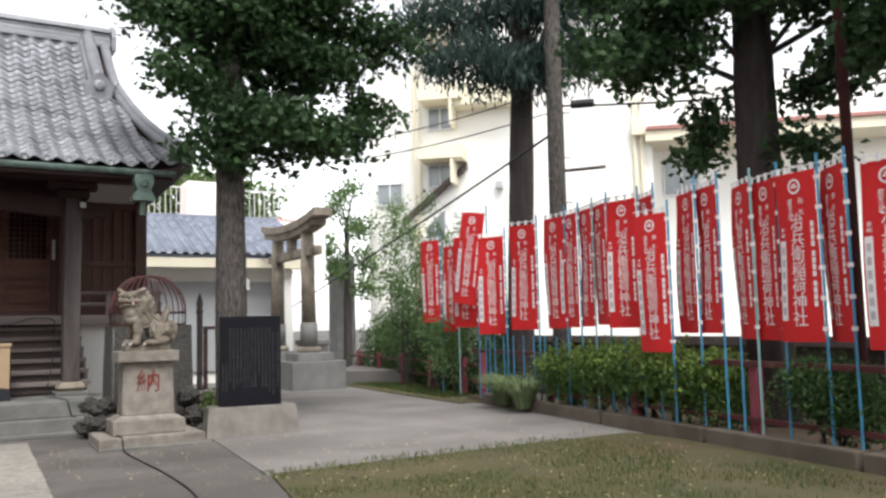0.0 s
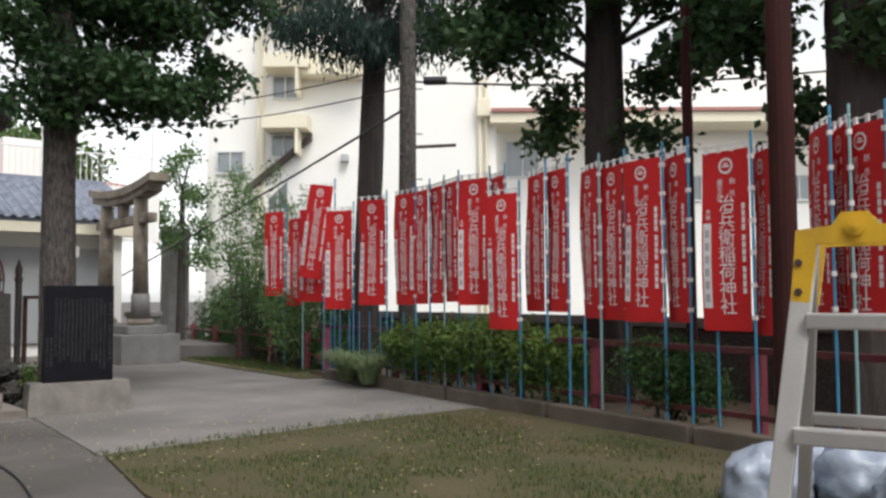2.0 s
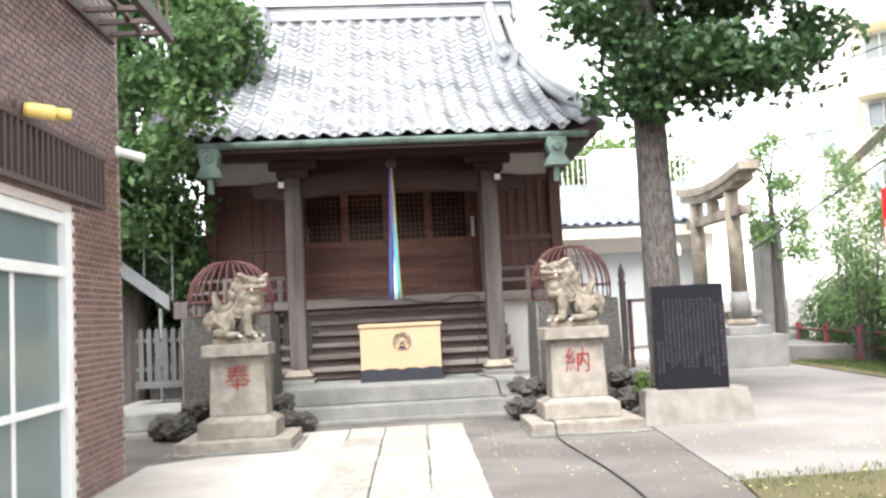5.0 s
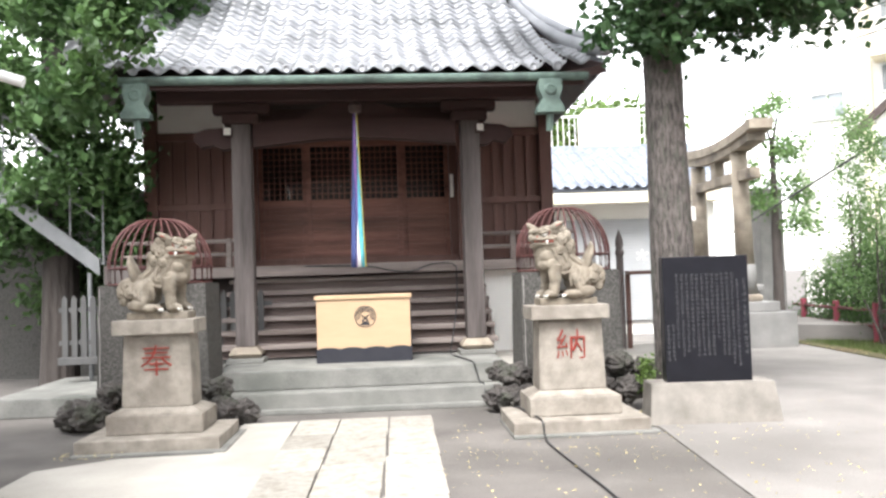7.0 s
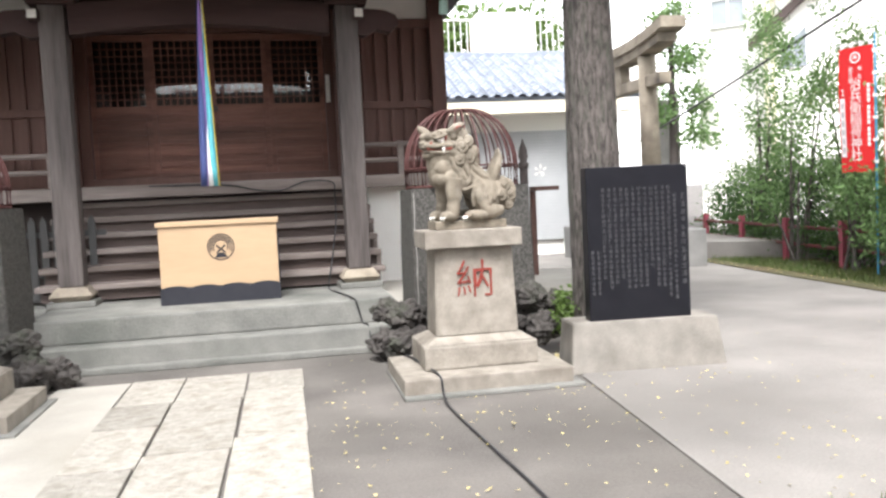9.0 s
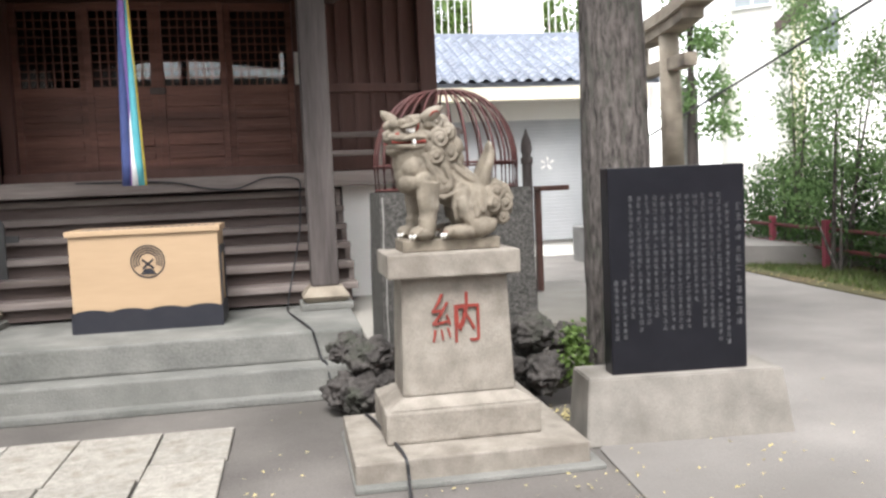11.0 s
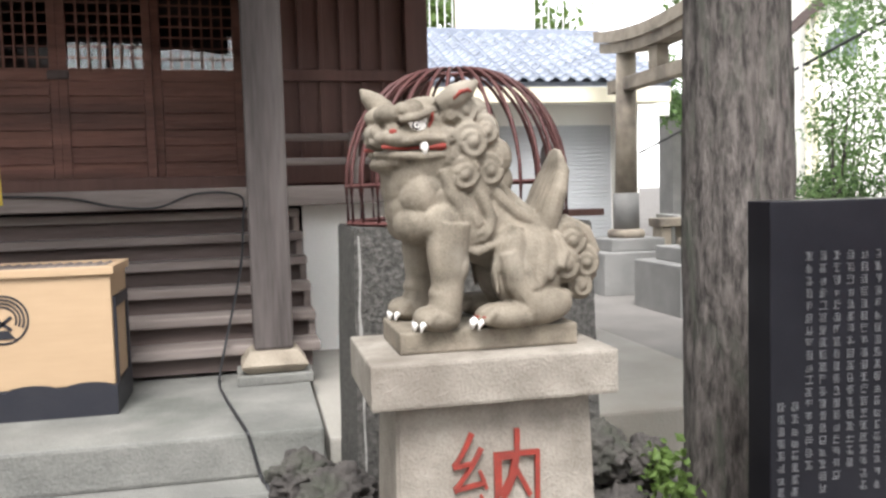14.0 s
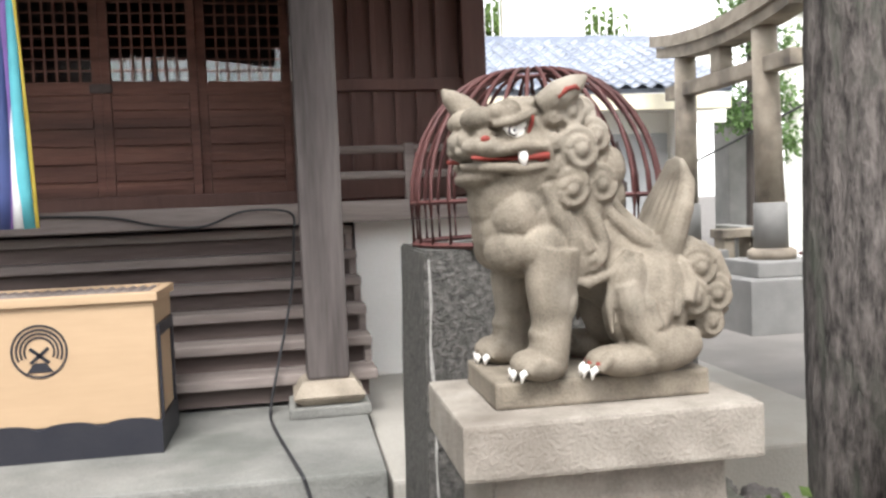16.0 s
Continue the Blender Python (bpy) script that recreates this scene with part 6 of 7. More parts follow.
def banner_meshes(v):
    bm = bmesh.new()
    nx, nz = 8, 18
    for yy in (-0.0012, 0.0012):
        g = [[bm.verts.new((-0.02 - BW * i / nx, yy, -0.02 - BH * j / nz)) for i in range(nx + 1)] for j in range(nz + 1)]
        for j in range(nz):
            for i in range(nx):
                bm.faces.new((g[j][i], g[j][i + 1], g[j + 1][i + 1], g[j + 1][i]) if yy < 0 else (g[j][i], g[j + 1][i], g[j + 1][i + 1], g[j][i + 1]))
    me = bpy.data.meshes.new("cloth")
    bm.to_mesh(me)
    bm.free()
    me.materials.append(M["cloth_red"])
    me.polygons.foreach_set("use_smooth", [True] * len(me.polygons))
    out = [("cloth", bent(me, v, 0))]
    for name, body, size, x, top, gap in (("lettering", "治兵衛稲荷神社", 0.165, -0.25, -0.47, 0.152), ("small_lettering", "慶安元年", 0.06, -0.315, -0.27, 0.052), ("small_lettering", "創社", 0.06, -0.19, -0.27, 0.105), ("small_lettering", "奉納", 0.05, -0.43, -0.53, 0.05)):
        for k, ch in enumerate(body):
            tm = text_mesh(ch, size, 0.0006)
            tm.transform(Matrix.Translation((x, 0, top - k * gap - 0.03)))
            tm.materials.append(M["cloth_white"])
            out.append((name, bent(tm, v, -0.0035)))

    def flat(name, boxes, material, off):
        b2 = bmesh.new()
        for x0, x1, z0, z1 in boxes:
            box(b2, (x0, -0.0006, z0), (x1, 0.0006, z1))
        m2 = bpy.data.meshes.new(name)
        bmesh.ops.subdivide_edges(b2, edges=[e for e in b2.edges if e.calc_length() > 0.2], cuts=6, use_grid_fill=True)
        b2.to_mesh(m2)
        b2.free()
        m2.materials.append(M[material])
        out.append((name, bent(m2, v, off)))
    flat("name_strip", [(-0.475, -0.40, -1.42, -0.66)], "cloth_white", -0.0030)
    rng = random.Random(v)
    for k in range(6):
        flat("written_name", [(-0.457, -0.418, -0.72 - k * 0.115 - 0.07, -0.72 - k * 0.115)], "cloth_grey", -0.0046)
    for k in range(12):
        z = -0.50 - k * 0.062 - 0.03 * (k // 4)
        flat("small_lettering", [(-0.10, -0.065, z - 0.052, z)], "cloth_white", -0.0032)
    # round crest
    b2 = bmesh.new()
    n = 20
    vs = [[b2.verts.new((-0.255 + r * math.cos(2 * math.pi * k / n), 0, -0.155 + r * math.sin(2 * math.pi * k / n))) for k in range(n)] for r in (0.072, 0.052)]
    for k in range(n):
        b2.faces.new((vs[0][k], vs[0][(k + 1) % n], vs[1][(k + 1) % n], vs[1][k]))
    box(b2, (-0.29, -0.0005, -0.168), (-0.22, 0.0005, -0.150))
    box(b2, (-0.275, -0.0005, -0.145), (-0.235, 0.0005, -0.128))
    m2 = bpy.data.meshes.new("crest")
    b2.to_mesh(m2)
    b2.free()
    m2.materials.append(M["cloth_white"])
    out.append(("crest", bent(m2, v, -0.0035)))
    return out


sets = [banner_meshes(v) for v in (0.3, 1.7, 3.4)]
loops = []
for k, (y, yaw, top) in enumerate(BANNERS):
    x = fence_x(y) - (0.16 if k == 12 else 0.045)
    b = thing("nobori_banner", "tall red cloth banner with white vertical writing on a pole", "banner", pose(x, y, 0, 0, 0, yaw), "red banners")
    part("pole", T([(0, 0, 0.06), (0, 0, top + 0.12)], 0.013, 8), "pole_green" if k % 7 == 1 else "pole_blue", b)
    part("top_arm", T([(0.03, 0, top + 0.03), (-BW - 0.05, 0, top + 0.03)], 0.006, 6), "metal_white", b)
    for j in range(6):
        if not loops:
            loops.append(part("tie_loop", B((-0.03, -0.018, -0.02), (0.018, 0.018, 0.02)), "cloth_white", b))
            loops.append(part("tie_loop", B((-0.018, -0.010, -0.03), (0.018, 0.010, 0.045)), "cloth_white", b))
            loops[1].location = (-0.06, 0, top)
            loops[0].location = (0, 0, top - 0.10)
            continue
        share("tie_loop", loops[0], b, Matrix.Translation((0, 0, top - 0.10 - j * 0.28)))
    for j in range(4):
        if k or j:
            share("tie_loop", loops[1], b, Matrix.Translation((-0.06 - j * 0.13, 0, top)))
    for name, me in sets[k % 3]:
        o = new(name, me)
        o.parent = b
        o.matrix_basis = Matrix.Translation((0, -0.014, top))
        if k == 3:
            o.matrix_basis = Matrix.Translation((0, -0.014, top)) @ Matrix.Rotation(radians(9), 4, "Y")
# spare poles standing in the row
for k in range(46):
    y = -2.5 + k * 0.345
    if all(abs(y - b[0]) > 0.12 for b in BANNERS):
        o = solid("banner_pole", T([(0, 0, 0.06), (0, 0, 1.12)], 0.012, 8), "pole_blue", "thin blue banner pole tied to the fence", "pole", "spare poles")
        o.location = (fence_x(y) - 0.045, y, 0)

# ---- stone torii and its surroundings ----
torii = thing("torii_gate", "weathered tan stone torii gate", "torii", (8.43, 19.44, 0))
for s, yy in ((-1, -1.10), (1, 1.10)):
    part("base_block", B((-0.62, yy - 0.62, 0), (0.62, yy + 0.62, 0.62), 0.02), "torii_base", torii, "grey concrete base block")
    part("base_step", B((-0.42, yy - 0.42, 0.6205), (0.42, yy + 0.42, 0.80), 0.02), "torii_base", torii)
    part("ring_foot", lathe([(0.26, 0), (0.28, 0.05), (0.27, 0.10), (0.22, 0.13)], 24, (0, yy, 0.8005)), "torii_stone", torii, "", True)
    part("lower_sleeve", lathe([(0.195, 0), (0.19, 0.52), (0.18, 0.53)], 20, (0, yy * 0.985, 0.93)), "torii_base", torii, "grey repaired lower sleeve", True)
    part("column", T([(0, yy * 0.985, 1.45), (0, yy * 0.93, 3.50)], [0.165, 0.145], 20), "torii_stone", torii, "", True)
def arched(y0, y1, x0, x1, z0, z1, rise, n=14):
    poly = [(y0 + (y1 - y0) * k / n, z0 + rise * (2 * k / n - 1) ** 2) for k in range(n + 1)]
    poly += [(y0 + (y1 - y0) * k / n, z1 + rise * (2 * k / n - 1) ** 2) for k in range(n, -1, -1)]
    return prism(poly, x0, x1, "x")
part("lower_lintel", arched(-1.80, 1.62, -0.16, 0.16, 3.45, 3.60, 0.15), "torii_stone", torii)
part("top_lintel", arched(-2.02, 1.74, -0.21, 0.21, 3.602, 3.77, 0.18), "torii_stone", torii)
part("tie_beam", B((-0.10, -1.70, 2.96), (0.10, 1.50, 3.15), 0.015), "torii_stone", torii)
part("centre_strut", B((-0.09, -0.13, 3.151), (0.09, 0.13, 3.452), 0.012), "torii_stone", torii)
for k, (x, y, l, a) in enumerate(((9.75, 21.0, 1.6, 70), (10.2, 22.3, 1.8, 80))):
    g = thing("stone_fence", "low grey stone fence beside the torii", "fence", pose(x, y, 0, 0, 0, a), "stone fences")
    part("footing", B((-l / 2, -0.14, 0), (l / 2, 0.14, 0.22), 0.015), "torii_base", g)
    for j in range(5):
        xx = -l / 2 + 0.12 + (l - 0.24) * j / 4
        part("stone_post", B((xx - 0.08, -0.08, 0.2205), (xx + 0.08, 0.08, 0.92), 0.02), "torii_base", g)
    part("coping", B((-l / 2, -0.11, 0.9205), (l / 2, 0.11, 1.04), 0.02), "torii_base", g)
bench = thing("stone_bench", "small pale stone stand behind the torii", "stand", (9.42, 20.95, 0))
part("top", B((-0.33, -0.2, 0.92), (0.33, 0.2, 1.05), 0.015), "torii_stone", bench)
for s in (-1, 1):
    part("leg", B((s * 0.20 - 0.08, -0.16, 0), (s * 0.20 + 0.08, 0.16, 0.9195), 0.01), "torii_stone", bench)
# low rail fence along the verge
vf = thing("verge_fence", "low dark red rail fence along the verge", "fence")
for k in range(5):
    y = 14.2 + k * 1.7
    part("post", B((-0.045, -0.045, 0.02), (0.045, 0.045, 0.72), 0.008, Matrix.Translation((9.98 + 0.12 * (y - 14.2), y, 0))), "post_pink", vf)
for z in (0.30, 0.58):
    part("rail", T([(9.98, 13.4, z), (9.98 + 0.12 * 7.4, 21.6, z)], 0.028, 8), "rail_red", vf)

# ---- annex with tiled lean-to roof and roller shutters ----
annex = thing("annex_building", "white annex with tiled roof and roller shutters", "building")
part("wall", B((5.0, 22.3, 0), (9.2, 22.45, 3.0)), "building_white", annex)
part("wall", B((9.1, 22.451, 0), (9.2, 27, 3.0)), "building_white", annex)
part("upper_wall", B((4.0, 24.95, 3.0), (11.45, 25.10, 4.6)), "building_white", annex)
part("fascia", B((4.8, 21.62, 2.92), (9.75, 21.75, 3.16), 0.01), "building_cream", annex, "cream eave fascia")
part("soffit", B((4.8, 21.751, 2.95), (9.75, 22.299, 3.0)), "building_white", annex)
part("pier", B((9.0, 21.9, 0), (9.3, 22.299, 2.949), 0.01), "building_white", annex)
for x0, x1 in ((5.3, 8.95),):
    sh = part("roller_shutter", B((x0, 22.24, 0.3), (x1, 22.262, 2.6)), "shutter", annex, "grey roller shutter")
    for k in range(34):
        z = 0.32 + k * 0.067
        part("shutter_slat", B((x0 + 0.03, 22.222, z), (x1 - 0.03, 22.2395, z + 0.055), 0.006), "shutter", sh)
star = text_mesh("✽", 0.42, 0.002)
star.materials.append(M["white_paint"])
so = new("white_mark", star)
so.parent = annex
so.matrix_basis = Matrix.Translation((7.72, 22.215, 1.75))
slope = math.atan2(1.3, 3.1)
part("roof_deck", B((4.8, 0, -0.08), (9.75, 3.42, -0.01), 0.0, Matrix.Translation((0, 21.6, 3.25)) @ Matrix.Rotation(slope, 4, "X")), "tile_blue", annex)
verts, faces = [], []
for i in range(19):
    for j in range(14):
        m = Matrix.Translation((0, 21.6, 3.25)) @ Matrix.Rotation(slope, 4, "X") @ Matrix.Translation((4.95 + i * 0.262, -0.03 + j * 0.235, 0.0))
        k = len(verts)
        verts += [tuple(m @ Vector(v)) for v in tv]
        faces += [tuple(q + k for q in f) for f in tf]
o = raw("roof_tiles", verts, faces, "tile_blue", annex, True)
o["kind"] = "stuff"
part("ridge", B((4.7, 24.66, 4.50), (9.8, 24.90, 4.66), 0.02), "tile_blue", annex)
part("red_roof", prism([(25.2, 4.62), (29.0, 5.25), (29.0, 5.15), (25.2, 4.52)], 4.0, 11.4, "x"), "roof_red", annex, "faded red sheet roof")
part("roof_box", B((7.5, 26.2, 4.6), (9.0, 27.2, 5.9), 0.02), "building_white", annex)
rail = thing("roof_railing", "white metal railing on the annex roof", "railing")
for z in (4.62, 5.55):
    part("rail", T([(3.5, 25.4, z), (11.45, 25.4, z)], 0.022, 6), "metal_white", rail)
first = None
for k in range(51):
    x = 3.6 + k * 0.155
    if first is None:
        first = part("baluster", T([(0, 0, 4.52), (0, 0, 5.55)], 0.011, 6), "metal_white", rail)
        first.location = (x, 25.4, 0)
    else:
        share("baluster", first, rail, Matrix.Translation((x, 25.4, 0)))
for x in (5.0, 8.3, 11.4):
    part("tall_post", T([(x, 25.38, 3.6), (x, 25.38, 6.6)], 0.03, 6), "metal_white", rail)
pillar = solid("gate_pillar", B((12.75, 27.3, 0), (13.45, 28.0, 3.7), 0.02), "torii_base", "grey concrete block pillar behind the torii", "pillar")
far = thing("far_trees", "distant trees beyond the annex roof", "trees", (9, 36, 0), kind="stuff")
leaves("foliage", "shrub_leaf", far, [(-6, 0, 6.5, 3, 2, 1.6), (-2, 0, 7, 3, 2, 1.8), (2, 0, 6.6, 2.5, 2, 1.6), (-10, 0, 7, 3, 2, 2)], 14000, 0.26, 91)
far2 = tree("garden_tree", "light green tree behind the torii", (12.7, 26.2, 0), [(0, 0, 0), (0, 0, 2), (0, 0, 5)], [0.15, 0.12, 0.06], "bark_dark", "bamboo_leaf", [(-0.5, 0, 4.0, 0.6, 0.6, 0.5), (0.2, 0, 4.7, 0.7, 0.6, 0.55), (0.6, 0, 3.6, 0.7, 0.6, 0.5), (-0.2, 0, 5.4, 0.6, 0.6, 0.5), (0.3, 0, 6.0, 0.45, 0.4, 0.4), (-0.5, 0, 3.2, 0.5, 0.5, 0.4), (0.5, -0.4, 2.6, 0.5, 0.5, 0.5)], 3400, 0.12, 92)

# ---- school building beyond the banners ----
SM = Matrix.Translation((1.4 + 27 * 0.664, 0.7 + 27 * 0.748, 0)) @ Matrix.Rotation(math.atan2(-0.664, 0.748), 4, "Z")
school = thing("school_building", "large white school block with cream balconies", "building", SM)


def sx(px):
    return (px - 784) * 0.01793


def sz(py):
    return 1.3 + (546 - py) * 0.01793


part("front_wall", B((sx(455), 0, -0.5), (sx(880), 0.4, sz(-260))), "building_white", school)
part("left_wall", B((sx(352), 0.5, -0.5), (sx(455) - 0.002, 0.9, sz(60))), "building_white", school)
part("side_return", B((sx(352), 0.901, -0.5), (sx(352) + 0.4, 9, sz(60))), "building_white", school)
part("right_wing", B((sx(880) + 0.002, 1.2, -0.5), (sx(1900), 1.6, sz(215))), "building_white", school)
part("right_wing_upper", B((sx(880) + 0.002, 4.5, sz(215)), (sx(1900), 4.9, sz(60))), "building_white", school)
part("canopy", B((sx(870), -0.6, sz(218)), (sx(1900), 1.199, sz(211)), 0.02), "roof_red", school, "canopy with faded red edge")
part("canopy_soffit", B((sx(868), -0.5, sz(236)), (sx(1900), 1.198, sz(218) - 0.002)), "building_cream", school)


def school_window(px0, px1, py0, py1, y):
    w = part("window", B((sx(px0), y - 0.03, sz(py1)), (sx(px1), y - 0.004, sz(py0))), "window_dark", school, "dark sliding window")
    fr = 0.06
    for a, b, c, d in ((px0, px1, py0, py0 + 3), (px0, px1, py1 - 3, py1), (px0, px0 + 3, py0 + 3.2, py1 - 3.2), (px1 - 3, px1, py0 + 3.2, py1 - 3.2), ((px0 + px1) / 2 - 1.2, (px0 + px1) / 2 + 1.2, py0 + 3.2, py1 - 3.2)):
        part("window_frame", B((sx(a), y - 0.09, sz(d)), (sx(b), y - 0.031, sz(c))), "metal_white", w)


for a, b, c, d in ((477, 525, 143, 187), (475, 523, 250, 293), (477, 525, 35, 78)):
    school_window(a, b, c, d, 0.0)
    part("balcony_hood", B((sx(a) - 0.1, -1.0, sz(c) + 0.02), (sx(b + 26), -0.001, sz(c - 26)), 0.02), "building_cream", school, "cream projecting hood")
part("balcony_band", B((sx(530), -0.8, sz(152)), (sx(645), -0.001, sz(112)), 0.02), "building_cream", school)
part("balcony_side", B((sx(524) + 0.06, -1.0, sz(187)), (sx(532), -0.001, sz(143)), 0.01), "building_cream", school)
part("balcony_side", B((sx(524) + 0.06, -1.0, sz(293)), (sx(532), -0.001, sz(250)), 0.01), "building_cream", school)
school_window(370, 422, 275, 318, 0.5)
part("stair_slope_edge", prism([(sx(430), sz(362)), (sx(550), sz(262)), (sx(550), sz(250)), (sx(430), sz(348))], -0.25, -0.001), "iron_dark", school, "dark sloping stair edge")
w = part("stair_window", prism([(sx(472), sz(390)), (sx(505), sz(390)), (sx(505), sz(335)), (sx(472), sz(366))], -0.03, -0.004), "window_dark", school, "slanted dark stair window")
part("window_bar", B((sx(487), -0.06, sz(390)), (sx(489), -0.031, sz(352))), "metal_white", w)
for px in (452, 462):
    part("drainpipe", T([(sx(px), -0.08, 0), (sx(px), -0.08, sz(60))], 0.05, 8), "building_cream", school)
for px in (850, 862):
    part("drainpipe", T([(sx(px), -0.1, 0), (sx(px), -0.1, sz(150))], 0.06, 8), "building_cream", school)
part("pipe_box", B((sx(845), -0.35, sz(222)), (sx(870), -0.001, sz(190)), 0.03), "building_cream", school)
part("vent_box", B((sx(602), -0.25, sz(302)), (sx(615), -0.001, sz(288)), 0.02), "shutter", school)
school_window(900, 965, 252, 322, 1.2)
for px in (1100, 1238, 1420, 1500):
    school_window(px, px + 56, 318, 368, 1.2)
part("ground_slab", B((sx(420), -8, -0.4), (sx(1900), 0, 0.3)), "concrete_light", school, "pale schoolyard surface")

# boundary wall between shrine bed and schoolyard
bw = thing("boundary_wall", "low dark concrete boundary wall with pale coping", "wall")
part("wall_body", B((-0.1, 0, 0), (0.1, 26, 0.92), 0.0, Matrix.Translation((fence_x(-8) + 2.5, -8, 0)) @ fm), "basin_stone", bw)
part("coping", B((-0.16, 0, 0.921), (0.16, 26, 1.05), 0.01, Matrix.Translation((fence_x(-8) + 2.5, -8, 0)) @ fm), "concrete_light", bw)

# ---- poles and wires ----
up = thing("utility_pole", "brown concrete utility pole with wires", "utility pole", (10.67, 12.06, 0))
part("shaft", T([(0, 0, 0), (0.03, -0.03, 10)], [0.165, 0.125], 16), "bark", up)
for k in range(9):
    part("step_bolt", T([(0.13 * (-1) ** k, -0.05, 2.6 + 0.4 * k), (0.26 * (-1) ** k, -0.12, 2.6 + 0.4 * k)], 0.012, 6), "steel_grey", up)
part("bracket", T([(0.05, -0.06, 3.95), (0.62, -0.6, 3.98)], 0.03, 8), "iron_dark", up)
part("splice_box", T([(0.22, -0.22, 5.12), (0.48, -0.52, 5.11)], 0.075, 10), "cable_black", up, "black cable splice case")


def wire(a, b, sag, r=0.012):
    pts = []
    for k in range(13):
        u = k / 12
        p = Vector(a).lerp(Vector(b), u)
        p.z -= sag * 4 * u * (1 - u)
        pts.append(p)
    return solid("overhead_wire", T(pts, r, 6), "cable_black", "black overhead wire from the utility pole", "wire", "overhead wires")


wire((10.67, 12.06, 5.12), (18.0, 4.5, 5.5), 0.3, 0.02)
wire((10.6, 12.1, 5.4), (8.2, 24.5, 6.4), 0.35)
wire((10.6, 12.1, 5.0), (8.6, 24.5, 6.1), 0.35)
wire((10.6, 12.1, 4.6), (10.9, 28, 1.6), 0.05, 0.022)


def steel_pole(at, h, r, mat_key, label):
    p = thing("steel_pole", label, "pole", at, "steel poles")
    part("shaft", T([(0, 0, 0), (0, 0, h)], [r, r * 0.95], 14), mat_key, p)
    part("base_plate", lathe([(r * 1.5, 0), (r * 1.5, 0.03), (r * 1.05, 0.05)], 14), mat_key, p)
    return p


pa = steel_pole((7.55, 3.72, 0), 4.6, 0.098, "rust_red", "thick rusty red steel pole")
part("cross_beam", T([(0.0, 0.0, 4.15), (2.6, -1.9, 4.0)], 0.06, 10), "steel_grey", pa, "grey steel pipe beam")
for k in range(3):
    part("purlin", T([(0.3 + 0.5 * k, 0.9 - 0.1 * k, 4.16), (0.9 + 0.5 * k, -1.3, 4.10)], 0.02, 6), "metal_white", pa)
steel_pole((9.5, 5.75, 0), 6.5, 0.058, "rust_red", "slim red-painted steel pole")

# ---- paper notice on the ginkgo trunk ----
solid("paper_notice", B((-0.05, -0.003, -0.07), (0.05, 0.003, 0.07), 0.001, pose(5.075, 11.66, 1.95, 0, 0, 50)), "white_paint", "small white paper notice on the ginkgo trunk", "notice")

# ---- stepladder and bags ----
lad = thing("stepladder", "aluminium stepladder with yellow plastic hinges", "stepladder", pose(3.96, 1.705, 0, 0, 0, -73) @ Matrix.Diagonal((1, 1, 1.045, 1)))
for s in (-1, 1):
    part("front_stile", B((-0.03, -0.014, 0), (0.03, 0.014, 1.48), 0.004, Matrix.Translation((s * 0.27, -0.42, 0)) @ Matrix.Rotation(-s * 0.098, 4, "Y") @ Matrix.Rotation(-0.26, 4, "X")), "aluminium", lad)
    part("rear_stile", B((-0.02, -0.014, 0), (0.02, 0.014, 1.48), 0.004, Matrix.Translation((s * 0.27, 0.42, 0)) @ Matrix.Rotation(-s * 0.098, 4, "Y") @ Matrix.Rotation(0.26, 4, "X")), "aluminium", lad)
for k in range(1, 5):
    z = k * 0.30
    w = 0.27 - 0.098 * z
    part("tread", B((-w + 0.02, -0.42 + 0.26 * z - 0.03, z - 0.022), (w - 0.02, -0.42 + 0.26 * z + 0.03, z + 0.022), 0.006), "aluminium", lad)
    part("rear_tread", B((-w + 0.02, 0.42 - 0.26 * z - 0.02, z - 0.018), (w - 0.02, 0.42 - 0.26 * z + 0.02, z + 0.018), 0.006), "aluminium", lad)
arch = [(-0.175, 1.24), (-0.125, 1.24), (-0.10, 1.41), (0.10, 1.41), (0.125, 1.24), (0.175, 1.24), (0.155, 1.45), (0.06, 1.46), (0.035, 1.495), (-0.035, 1.495), (-0.06, 1.46), (-0.155, 1.45)]
for y0 in (-0.10, 0.075):
    hg = part("hinge_bracket", prism(arch, y0, y0 + 0.03), "yellow_paint", lad, "scuffed yellow plastic hinge")
    part("hinge_bolt", lathe([(0.026, 0), (0.026, 0.010), (0.012, 0.011), (0.012, 0.016), (0.002, 0.017)], 16), "yellow_paint", hg).matrix_basis = pose(0, y0 - 0.0005, 1.455, 90)
    for s in (-1, 1):
        for z in (1.28, 1.36):
            part("rivet", lathe([(0.011, 0), (0.010, 0.005)], 10), "iron_dark", hg).matrix_basis = pose(s * (0.152 - 0.03 * (z - 1.28)), y0 - 0.0005, z, 90)
for k, (x, y, r) in enumerate(((6.3, 3.25, 0.24), (6.7, 2.85, 0.27), (7.0, 3.3, 0.25), (6.6, 3.35, 0.22), (6.4, 2.4, 0.25))):
    bm = bmesh.new()
    bmesh.ops.create_icosphere(bm, subdivisions=4, radius=1.0)
    for v in bm.verts:
        c = v.co
        d = 1 + 0.22 * noise.noise(c * 2.2 + Vector((k * 5, 0, 0))) + 0.16 * abs(noise.noise(c * 5 + Vector((0, k * 3, 0)))) + 0.05 * noise.noise(c * 14)
        v.co = Vector((c.x * d * r, c.y * d * r, max(-0.75, c.z) * d * r * 0.95 + r * 0.72))
    o = solid("rubbish_bag", bm, "bag_plastic", "crumpled pale translucent plastic rubbish bag", "bag", "rubbish bags", smooth=True)
    o.location = (x, y, 0.02 + (0.0))

